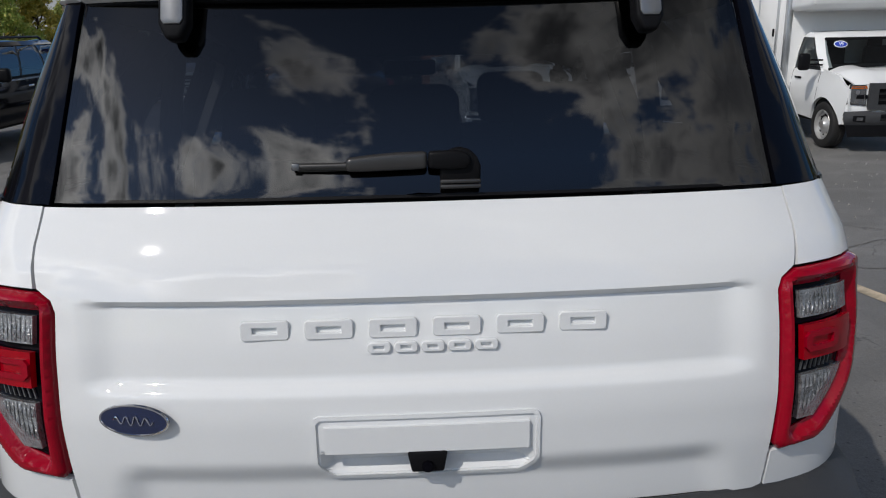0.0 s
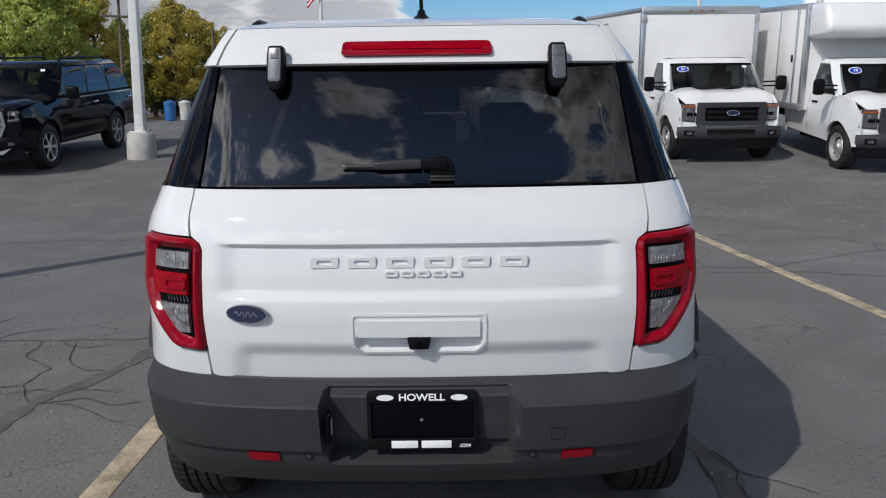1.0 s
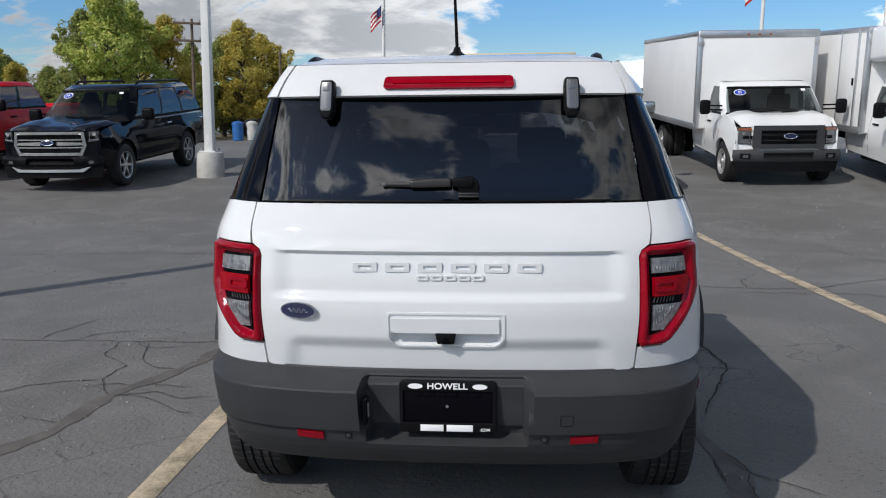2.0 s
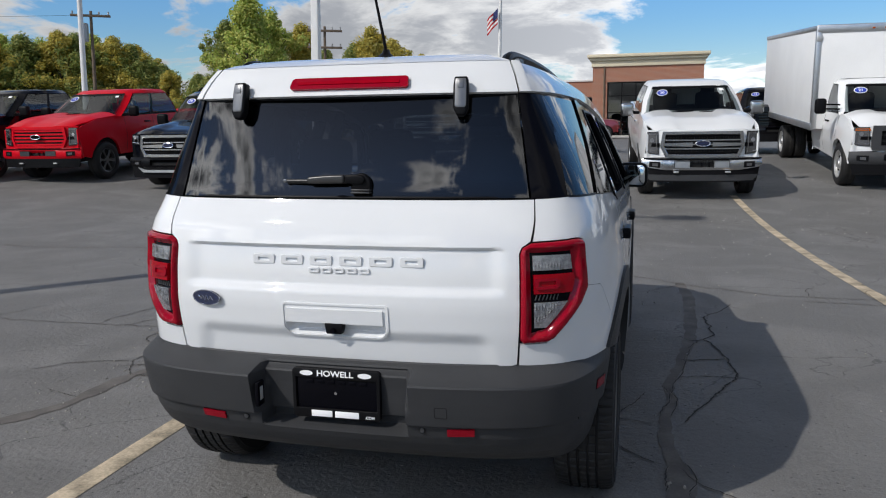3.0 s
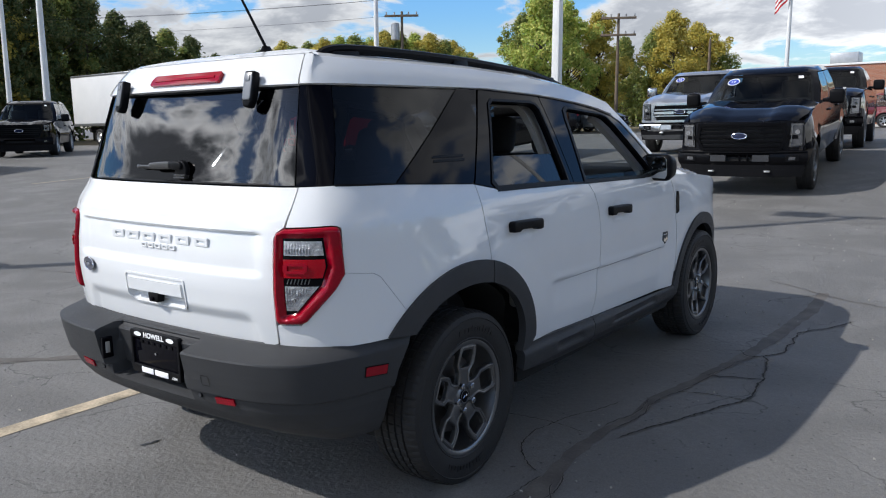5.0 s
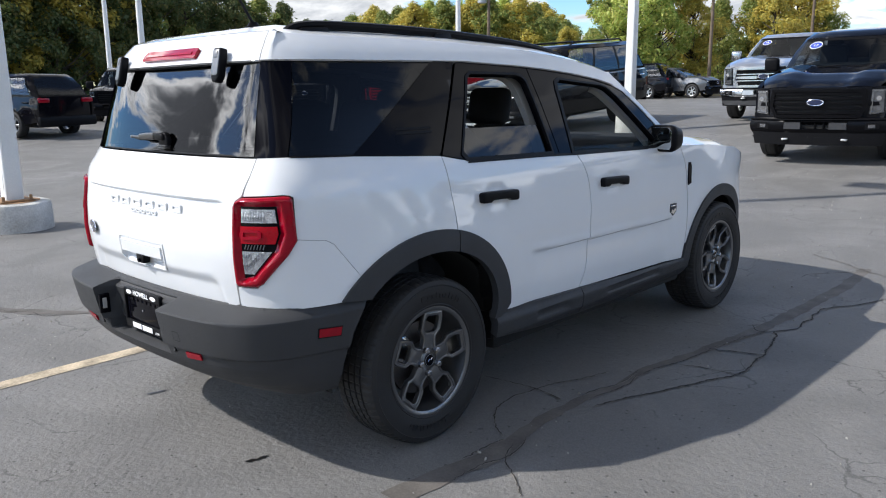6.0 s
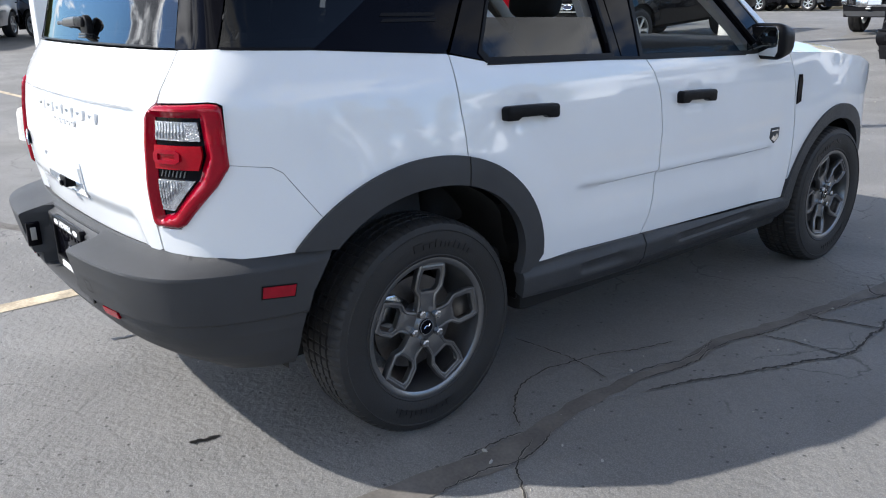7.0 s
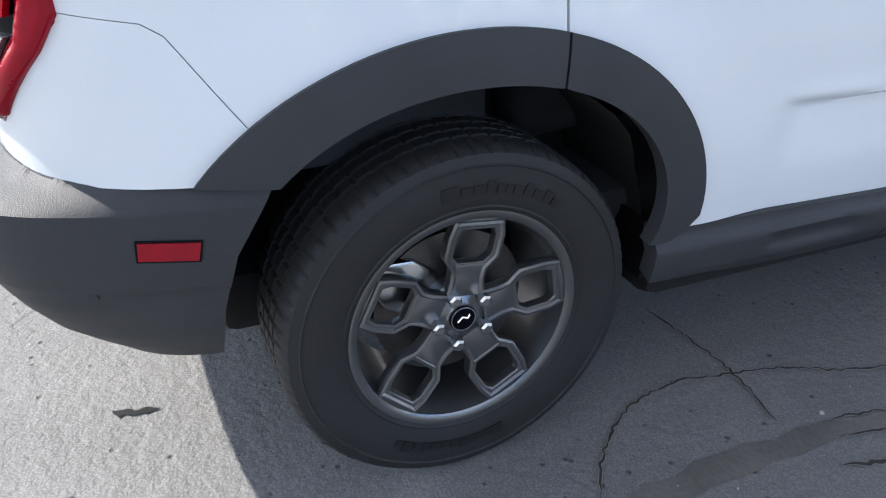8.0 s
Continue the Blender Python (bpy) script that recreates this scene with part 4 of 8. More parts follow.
pocket = part("recess_pocket", box((0.014, 0.045, 0.085), (-0.252, 0.012, 0.588), 0.004), M_GLOSSBLK, suv)
part("pocket_label", box((0.004, 0.018, 0.045), (-0.2445, 0.010, 0.590), 0.001), M_TRIM, pocket)
tow = [(0.356, 0.552), (0.360, 0.548), (0.392, 0.548), (0.396, 0.552), (0.396, 0.584), (0.392, 0.588), (0.360, 0.588), (0.356, 0.584)]
tow_in = [(0.3585, 0.553), (0.361, 0.5505), (0.391, 0.5505), (0.3935, 0.553), (0.3935, 0.583), (0.391, 0.5855), (0.361, 0.5855), (0.3585, 0.583)]
part("tow_cover", sheet(tow, lambda u, z: bumper(u, z) + np.array([0, -0.0012, 0]), 0.02, holes=[tow_in], thick=0.0, step=0.008), M_WELL, suv)

# number-plate frame with the dealer's board
py = 0.066
frame_o = [(-0.150, 0.508), (-0.142, 0.500), (0.155, 0.500), (0.163, 0.508), (0.163, 0.664), (0.155, 0.672), (-0.142, 0.672), (-0.150, 0.664)]
plate = part("plate_board", prism(frame_o, 0.012, "xz", (0, py - 0.004, 0), bevel=0.003), M_GLOSSBLK, suv, "black plate board in a dealer frame")
hole = [(-0.138, 0.533), (0.151, 0.533), (0.151, 0.640), (-0.138, 0.640)]
part("plate_frame", prism(frame_o, 0.010, "xz", (0, py - 0.012, 0), bevel=0.002, holes=[hole]), M_BLACKPL, plate)
for x, w, h, z in ((-0.045, 0.075, 0.022, 0.517), (0.045, 0.085, 0.022, 0.517)):
    part("name_bar", box((w, 0.002, h), (x, py - 0.0135, z), 0.0008), M_LETTER, plate)
text_mesh("HOWELL", 0.028, M_LETTER, plate, pose(0.005, py - 0.0125, 0.656, 90, 0, 0), squeeze=1.15)
text_mesh(".COM", 0.013, M_LETTER, plate, pose(0.126, py - 0.0125, 0.512, 90, 0, 0))
for x in (-0.098, 0.110):
    b = bmesh.new()
    bmesh.ops.create_circle(b, cap_ends=True, segments=24, radius=1)
    b.transform(pose(x, py - 0.0126, 0.656, 90, 0, 0) @ Matrix.Diagonal((0.024, 0.009, 1, 1)))
    part("oval_mark", b, M_LETTER, plate)
for k in range(6):
    b = box((0.026, 0.003, 0.012), (-0.088 + k * 0.038, py - 0.006, 0.626), 0.001)
    part("name_block", b, M_GLOSSBLK, plate)
part("screw", tube([(0.004, py, 0.588), (0.004, py - 0.008, 0.588)], 0.005, 12), M_CHROME, plate)

# dark shell behind the panel gaps
inner_l = side_out([(0.36, 0.76), (0.52, 0.90), (1.15, 0.92), (1.40, 0.62), (1.42, 0.46), (2.98, 0.44), (3.0, 0.62), (3.2, 0.90), (3.9, 0.90), (4.0, 0.98), (3.4, 1.06), (2.5, 1.10), (1.3, 1.13), (0.97, 1.17), (0.52, 1.20), (0.27, 1.21)])
pair("inner_shell", sheet([(ux(0.60), 1.20), (ux(0.60), 0.72), (uy(0.34), 0.72)] + inner_l, lambda u, z: skin(u, z, flank_relief(u, z) - 0.016), 0.06, thick=0), M_WELL)

# ---- glasshouse ----
DRIP_Y, DRIP_Z = [0.0, 0.40, 1.30, 1.80, 2.20, 2.39, 2.52, 2.70], [1.583, 1.583, 1.582, 1.556, 1.515, 1.482, 1.445, 1.375]


def drip(y):
    return float(np.interp(y, DRIP_Y, DRIP_Z))


glassy = lambda d: (lambda u, z: skin(u, z, d))
dpil = [(ux(0.676), 1.236), (uy(0.262), 1.238), (uy(0.352), 1.578), (ux(0.654), 1.580)]
pair("rear_corner_glass", sheet(dpil, glassy(0.0), 0.03, thick=0.01), M_GLOSSBLK, "gloss black corner trim")
qwin = side_out([(0.268, 1.239), (0.565, 1.229), (1.086, 1.560), (1.115, 1.577), (0.358, 1.579)])
pair("quarter_window", sheet(qwin, glassy(-0.003), 0.04, thick=0.004), M_SIDETINT, "dark tinted quarter window")
cpan = side_out([(0.530, 1.230), (0.958, 1.200), (0.976, 1.21), (1.232, 1.577), (1.115, 1.580), (1.085, 1.572), (1.052, 1.552)])
pair("pillar_panel", sheet(cpan, glassy(0.005), 0.03, thick=0.016), M_GLOSSBLK, "gloss black pillar panel with vent slots")
for dz in (0.0, 0.016):
    slot = side_out([(0.76, 1.292 + dz), (0.955, 1.290 + dz), (0.962, 1.299 + dz), (0.772, 1.301 + dz)])
    pair("vent_slot", sheet(slot, glassy(0.0075), 0.02, thick=0.003), M_BLACKPL)

RWIN = [(1.135, 1.178), (1.712, 1.163), (1.712, 1.20), (1.690, 1.490), (1.668, 1.512), (1.630, 1.521), (1.320, 1.527), (1.292, 1.510), (1.112, 1.205)]
FWIN = [(1.890, 1.152), (2.66, 1.128), (2.72, 1.135), (2.70, 1.16), (2.555, 1.30), (2.44, 1.405), (2.375, 1.450), (2.32, 1.464), (1.975, 1.495), (1.940, 1.480), (1.925, 1.44)]
rdf = side_out([(0.985, 1.198), (1.13, 1.168), (1.70, 1.151), (1.765, 1.148), (1.735, 1.560), (1.70, 1.561), (1.262, 1.580), (1.245, 1.565)])
rfr, rfl = pair("rear_door_frame", sheet(rdf, glassy(0.0), 0.03, holes=[side_out(RWIN)], thick=0.03, step=0.03), M_GLOSSBLK, "gloss black window frame")
fdf = side_out([(1.772, 1.147), (1.90, 1.138), (2.60, 1.120), (2.86, 1.112), (2.83, 1.17), (2.66, 1.325), (2.53, 1.425), (2.40, 1.478), (2.20, 1.512), (1.80, 1.553), (1.742, 1.558)])
pair("front_door_frame", sheet(fdf, glassy(0.0), 0.03, holes=[side_out(FWIN)], thick=0.03, step=0.03), M_GLOSSBLK, "gloss black window frame")
for win in (RWIN, FWIN):
    mid_ = np.mean(np.array(win), 0)
    ringed = [tuple(mid_ + (np.array(q) - mid_) * np.array([1.05, 1.075])) for q in win]
    pair("window_rubber", sheet(side_out(ringed), glassy(0.005), 0.03, holes=[side_out(win)], thick=0.015, step=0.03), M_BLACKPL)
half = side_out([(1.120, 1.165), (1.712, 1.155), (1.705, 1.285), (1.165, 1.296)])
pair("rear_door_glass", sheet(half, glassy(-0.016), 0.05, thick=0.004), M_SIDETINT, "half-lowered tinted door window")
low = side_out([(1.90, 1.135), (2.70, 1.12), (2.70, 1.150), (1.90, 1.168)])
pair("front_door_glass", sheet(low, glassy(-0.016), 0.05, thick=0.004), M_CLEAR, "lowered clear door window")
pair("belt_seal", sheet(side_out([(1.12, 1.156), (1.70, 1.141), (1.90, 1.132), (2.60, 1.112), (2.60, 1.122), (1.90, 1.143), (1.70, 1.152), (1.13, 1.167)]), glassy(0.004), 0.03, thick=0.01), M_BLACKPL)
pair("belt_seal", sheet(side_out([(0.27, 1.235), (0.53, 1.226), (0.972, 1.196), (0.972, 1.203), (0.53, 1.233), (0.27, 1.242)]), glassy(0.002), 0.03, thick=0.01), M_BLACKPL)

# roof: side rails of the shell, then the cap
ring_y = [0.36, 0.5, 0.7, 0.9, 1.1, 1.3, 1.5, 1.7, 1.9, 2.1, 2.3, 2.45]
band = lambda y: float(np.interp(y, [0.3, 0.6, 1.4, 2.0, 2.45], [0.104, 0.096, 0.085, 0.078, 0.060]))
rail_out = [(ux(0.652) + 0.006, 1.584)] + [(uy(y), drip(y) + 0.001) for y in ring_y] + [(uy(y), drip(y) + band(y)) for y in ring_y[::-1]] + [(ux(0.72), 1.690), (ux(0.629) + 0.006, 1.692), (ux(0.644) + 0.006, 1.64)]
pair("roof_side", sheet(rail_out, glassy(0.012), 0.04, zres=0.015, thick=0.012), M_WHITE)
apil = side_out([(2.40, 1.480), (2.53, 1.427), (2.66, 1.327), (2.83, 1.172), (2.90, 1.105), (3.00, 1.105), (2.86, 1.200), (2.70, 1.325), (2.56, 1.445), (2.45, 1.535)])
pair("windscreen_pillar", sheet(apil, glassy(0.006), 0.03, thick=0.02), M_WHITE)

edge_uv = [(ux(x), 1.692) for x in np.linspace(0, 0.625, 14)] + [(ux(0.72), 1.690)] + [(uy(y), drip(y) + band(y)) for y in np.linspace(0.36, 2.45, 40)]
E_ = skin(np.array([p[0] for p in edge_uv]), np.array([p[1] for p in edge_uv]), 0.012)
edge_xy, edge_z = E_[:, :2], E_[:, 2]


def cap(x, y):
    a = np.abs(x)
    d = np.full(len(a), 9.0)
    z0 = np.zeros(len(a))
    for (p, q), (za, zb) in zip(zip(edge_xy[:-1], edge_xy[1:]), zip(edge_z[:-1], edge_z[1:])):
        t = np.clip(((a - p[0]) * (q[0] - p[0]) + (y - p[1]) * (q[1] - p[1])) / ((q - p) @ (q - p)), 0, 1)
        dd = np.hypot(a - p[0] - t * (q[0] - p[0]), y - p[1] - t * (q[1] - p[1]))
        near = dd < d
        d, z0 = np.where(near, dd, d), np.where(near, za + t * (zb - za), z0)
    zr = np.interp(y, [0.3, 1.3, 2.0, 2.5], [1.685, 1.672, 1.640, 1.535])
    z0 = z0 + (zr - z0) * ramp(d, 0.0, 0.4)
    k = np.clip(d / 0.50, 0, 1)
    crown = 0.060 + 0.004 * ramp(y, 0.9, 2.4)
    rib = 0.006 * (1 - ramp(np.abs(a - 0.33), 0.02, 0.05)) * ramp(y, 0.75, 0.85) * (1 - ramp(y, 2.1, 2.2))
    return np.stack([x, y, z0 + crown * (1 - (1 - k) ** 2.4) ** 0.85 - rib], 1)


ring = [tuple(p) for p in edge_xy] + [(x, 2.45 + 0.06 * (1 - (x / 0.68) ** 2)) for x in np.linspace(0.6, -0.6, 13)] + [(-p[0], p[1]) for p in edge_xy[:0:-1]]
part("roof", sheet(ring, cap, 0.05, thick=0.0), M_WHITE, suv)
part("headliner", sheet(ring, lambda x, y: cap(x, y) - np.array([0, 0, 0.05]), 0.12, thick=0.0), M_TRIM, suv)


def screen(s, t):
    top = cap(s * 0.60, 2.45 + 0.06 * (1 - s ** 2))
    bot = np.stack([s * 0.80, 2.99 + 0.18 * (1 - s ** 2), 1.105 + 0.03 * (1 - s ** 2)], 1)
    mid = top + (bot - top) * t[:, None]
    mid[:, 2] += 0.03 * 4 * t * (1 - t)
    return mid


part("windscreen", sheet([(-1, 0), (-1, 1), (1, 1), (1, 0)], screen, 0.12, thick=0.004), M_SCREEN, suv, "clear raked windscreen")


def hood(x, y):
    w = np.interp(y, [3.0, 3.4, 3.8, 4.15, 4.32], [0.845, 0.825, 0.795, 0.72, 0.6])
    z0 = np.interp(y, [3.0, 3.4, 3.8, 4.1, 4.32], [1.100, 1.083, 1.042, 0.985, 0.92])
    k = np.clip(np.abs(x) / w, 0, 1)
    return np.stack([x, y, z0 + 0.045 * (1 - k ** 6) + 0.02 * ramp(k, 0.55, 0.7) * (1 - ramp(k, 0.86, 1.0))], 1)


hood_out = [(0.0, 3.20), (-0.5, 3.14), (-0.80, 3.02), (-0.845, 3.0), (-0.825, 3.4), (-0.795, 3.8), (-0.72, 4.15), (-0.60, 4.30), (0.0, 4.36), (0.60, 4.30), (0.72, 4.15), (0.795, 3.8), (0.825, 3.4), (0.845, 3.0), (0.80, 3.02), (0.5, 3.14)][::-1]
part("bonnet", sheet(hood_out, hood, 0.06, thick=0.02), M_WHITE, suv)

# roof rails, aerial
for sx in (-1, 1):
    rp = curve_through([(0.508, 0.47, 1.672), (0.512, 0.56, 1.714), (0.524, 0.80, 1.722), (0.540, 1.3, 1.711), (0.552, 1.8, 1.680), (0.560, 2.08, 1.645), (0.568, 2.27, 1.596)], 5)
    b = tube([(sx * x, y, z) for x, y, z in rp], [0.010] + [0.020] * (len(rp) - 2) + [0.008], 8)
    rail = part("roof_rail", b, M_BLACKPL, suv, "black roof rail")
    for y0, y1, zt in ((0.50, 0.70, 1.708), (1.22, 1.40, 1.708), (1.98, 2.16, 1.652)):
        foot = prism([(y0, 1.670 if y0 < 1 else zt - 0.085), (y1, 1.680 if y0 < 1 else zt - 0.085), (y1 - 0.03, zt + 0.008), (y0 + 0.05, zt)], 0.030, "yz", (sx * (0.520 + 0.022 * y0) - 0.015, 0, 0), bevel=0.006)
        part("rail_foot", foot, M_BLACKPL, rail)
ab = revolve([(0.0, 0.03), (0.012, 0.028), (0.018, 0.012), (0.034, 0.0), (0.036, -0.012)], 20, "z")
ab.transform(Matrix.Translation((0.004, 0.69, 1.744)) @ Matrix.Diagonal((0.9, 1.6, 1, 1)))
aer = part("aerial", ab, M_BLACKPL, suv, "short black roof aerial")
part("aerial_rod", tube([(0.004, 0.69, 1.764), (0.004, 0.60, 1.91), (0.004, 0.555, 1.98)], [0.0065, 0.0055, 0.0045], 8), M_BLACKPL, aer)

# door handles, shield badge, fender vent, mirrors
for y0, par in ((1.150, (dr, dl)), (2.088, (fr_, fl_))):
    for sgn, p in zip((1, -1), par):
        zc = 1.006 - 0.028 * (y0 - 1.15)
        x0 = 0.886
        h = prism([(y0, zc - 0.024), (y0 + 0.055, zc - 0.026), (y0 + 0.075, zc - 0.017), (y0 + 0.20, zc - 0.020), (y0 + 0.22, zc - 0.030), (y0 + 0.268, zc - 0.033), (y0 + 0.274, zc - 0.026), (y0 + 0.274, zc + 0.006), (y0 + 0.266, zc + 0.014), (y0 + 0.15, zc + 0.018), (y0 + 0.01, zc + 0.022), (y0 - 0.004, zc + 0.014)], 0.034, "yz", (x0 + 0.018, 0, 0), bevel=0.007, segs=3)
        h = joined(h, box((0.05, 0.03, 0.024), (x0 + 0.012, y0 + 0.025, zc - 0.002), 0.005), box((0.05, 0.03, 0.024), (x0 + 0.012, y0 + 0.24, zc - 0.006), 0.005))
        for q in h.verts:
            q.co.y = y0 + 0.008 + (q.co.y - y0) * 0.88
        part("door_handle", h if sgn > 0 else mirrored(h), M_BLACKPL, p, "black door handle")
for sgn in (1, -1):
    px_ = float(flank(np.array([uy(2.925)]), np.array([0.74]))[0, 0])
    b = prism([(2.862, 0.775), (2.942, 0.772), (2.942, 0.725), (2.902, 0.700), (2.862, 0.727)], 0.006, "yz", (px_ - 0.002, 0, 0), bevel=0.002)
    sh = part("shield_badge", b if sgn > 0 else mirrored(b), M_GREYPL, suv, "small grey shield badge")
    b = joined(box((0.003, 0.062, 0.006), (px_ + 0.0045, 2.902, 0.759), 0.001), prism([(2.872, 0.723), (2.887, 0.742), (2.902, 0.73), (2.917, 0.748), (2.933, 0.728), (2.902, 0.710)], 0.003, "yz", (px_ + 0.003, 0, 0)))
    part("relief", b if sgn > 0 else mirrored(b), M_CHROME, sh)
    v = sheet(side_out([(3.074, 0.865), (3.108, 0.875), (3.115, 0.965), (3.104, 1.000), (3.080, 1.000), (3.076, 0.95)]), lambda u, z: skin(u, z, flank_relief(u, z) + 0.007), 0.02, thick=0.012)
    part("fender_vent", v if sgn > 0 else mirrored(v), M_GLOSSBLK, suv)
    shell = bmesh.new()
    bmesh.ops.create_cube(shell, size=1.0)
    bmesh.ops.scale(shell, vec=(0.200, 0.135, 0.168), verts=shell.verts)
    for vv in shell.verts:
        if vv.co.y > 0:
            vv.co.x *= 0.72
            vv.co.z *= 0.66
    bmesh.ops.bevel(shell, geom=shell.edges[:], offset=0.052, segments=5, affect="EDGES", profile=0.6)
    shell.transform(pose(sgn * 0.918, 2.765, 1.163, 0, 0, sgn * -10))
    mir = part("door_mirror", shell, M_BLACKPL, suv, "gloss black door mirror")
    face = prism([(-0.076, -0.056), (0.068, -0.060), (0.080, -0.04), (0.080, 0.045), (0.064, 0.062), (-0.064, 0.062), (-0.080, 0.04)], -0.003, "xz", bevel=0.001)
    face.transform(pose(sgn * 0.918, 2.765, 1.163, 0, 0, sgn * -10) @ pose(0, -0.069, 0, 3, 0, 0) @ Matrix.Diagonal((sgn, 1, 1, 1)))
    bmesh.ops.recalc_face_normals(face, faces=face.faces)
    part("mirror_glass", face, M_MIRROR, mir, "mirror glass")
    part("mirror_stalk", box((0.12, 0.07, 0.05), (sgn * 0.85, 2.80, 1.112), 0.015, turn=(0, sgn * -15, 0)), M_BLACKPL, mir)

# ---- wheels ----
R_T = 0.354
tp = [(0.222, -0.095), (0.235, -0.104), (0.240, -0.1075), (0.2435, -0.1055), (0.262, -0.112), (0.295, -0.114), (0.318, -0.1125), (0.3205, -0.1155), (0.3235, -0.1120), (0.340, -0.107), (0.3475, -0.098), (0.3510, -0.082)]
groove = []
for xg in (-0.052, -0.018, 0.018, 0.052):
    groove += [(0.3525, xg - 0.0055), (0.344, xg - 0.004), (0.344, xg + 0.004), (0.3530, xg + 0.0055)]
tyre_prof = tp + groove + [(r, -x) for r, x in tp[::-1]]
nt_ = len(tyre_prof)


def tread(k, j):
    """Sipes across the shoulders and the ribs."""
    if k % 5 == 0 and (9 <= j <= 11 or nt_ - 12 <= j <= nt_ - 10):
        return -0.0045 if j in (10, 11, nt_ - 12, nt_ - 11) else -0.001
    if k % 6 == 3 and 11 < j < nt_ - 12 and j % 4 in (0, 3):
        return -0.004
    return 0.0


def spoke():
    """One of five spokes: a broad stem that opens into an angular frame at the rim, with raised edges."""
    side_ = [(0.040, 0.045), (0.035, 0.082), (0.037, 0.104), (0.057, 0.130), (0.056, 0.178), (0.049, 0.208), (0.049, 0.224)]
    o = [(-x, y) for x, y in side_] + side_[::-1]
    hs = [(0.026, 0.119), (0.039, 0.133), (0.038, 0.176), (0.031, 0.191)]
    h = [(-x, y) for x, y in hs] + hs[::-1]
    b = prism(o, 0.022, "xy", holes=[h[::-1]], bevel=0.003, segs=2)
    for sg in (-1, 1):
        edge_ = [(sg * (x - 0.0055), y, 0.021) for x, y in side_[:6]]
        b = joined(b, tube(edge_, 0.0058, 6))
    b = joined(b, tube([(-0.045, 0.204, 0.021), (0.045, 0.204, 0.021)], 0.0058, 6), tube([(-0.030, 0.113, 0.020), (0.030, 0.113, 0.020)], 0.0045, 6))
    for v in b.verts:
        r = v.co.y
        v.co.z += 0.058 + 0.016 * ramp(np.array([r]), 0.08, 0.21)[0]
    return b


spoke_bm = spoke()
wheel = thing("wheel", "", "")
wheel.parent = suv
part("tyre", revolve(tyre_prof, 360, "x", wobble=tread), M_RUBBER, wheel, "black all-season tyre", sharp=28)
rim_prof = [(0.228, 0.092), (0.234, 0.099), (0.232, 0.104), (0.222, 0.104), (0.214, 0.098), (0.211, 0.085), (0.203, 0.060), (0.198, 0.0), (0.196, -0.09), (0.226, -0.098)]
part("rim", revolve(rim_prof, 72, "x"), M_WHEEL, wheel, "dark grey alloy wheel rim")
for k in range(5):
    b = spoke_bm.copy()
    b.transform(pose(0, 0, 0, k * 72 - 6, 0, 0) @ Matrix(((0, 0, 1, 0), (1, 0, 0, 0), (0, 1, 0, 0), (0, 0, 0, 1))))
    part("spoke", b, M_WHEEL, wheel)
spoke_bm.free()
part("hub", revolve([(0.0, 0.083), (0.030, 0.083), (0.034, 0.079), (0.058, 0.074), (0.071, 0.064), (0.071, 0.03), (0.0, 0.03)], 40, "x"), M_WHEEL, wheel)
cap_ = part("centre_cap", revolve([(0.0, 0.088), (0.024, 0.088), (0.027, 0.085), (0.027, 0.08)], 32, "x"), M_GLOSSBLK, wheel)
part("cap_mark", joined(revolve([(0.0235, 0.0885), (0.0255, 0.0885), (0.0255, 0.087)], 32, "x"), tube([(0.089, -0.012, -0.004), (0.089, -0.003, 0.005), (0.089, 0.008, 0.001), (0.089, 0.013, 0.008)], 0.0024, 6)), M_CHROME, cap_)
for k in range(5):
    a = 2 * math.pi * (k + 0.58) / 5
    c, s = 0.0535 * math.cos(a), 0.0535 * math.sin(a)
    part("lug_nut", tube([(0.066, c, s), (0.098, c, s), (0.102, c, s)], [0.0135, 0.0135, 0.009], 6), M_NUT, wheel)
part("brake_disc", revolve([(0.06, 0.028), (0.155, 0.020), (0.155, 0.002), (0.06, 0.0)], 48, "x", closed=True), M_DISC, wheel)
cal = prism([(0.06, -0.05), (0.13, -0.055), (0.175, -0.03), (0.178, 0.03), (0.13, 0.055), (0.06, 0.05)], 0.04, "xy", bevel=0.008)
cal.transform(pose(0, 0, 0, 148, 0, 0) @ Matrix(((0, 0, 1, -0.004), (1, 0, 0, 0), (0, 1, 0, 0), (0, 0, 0, 1))))
part("brake_caliper", cal, M_NUT, wheel)
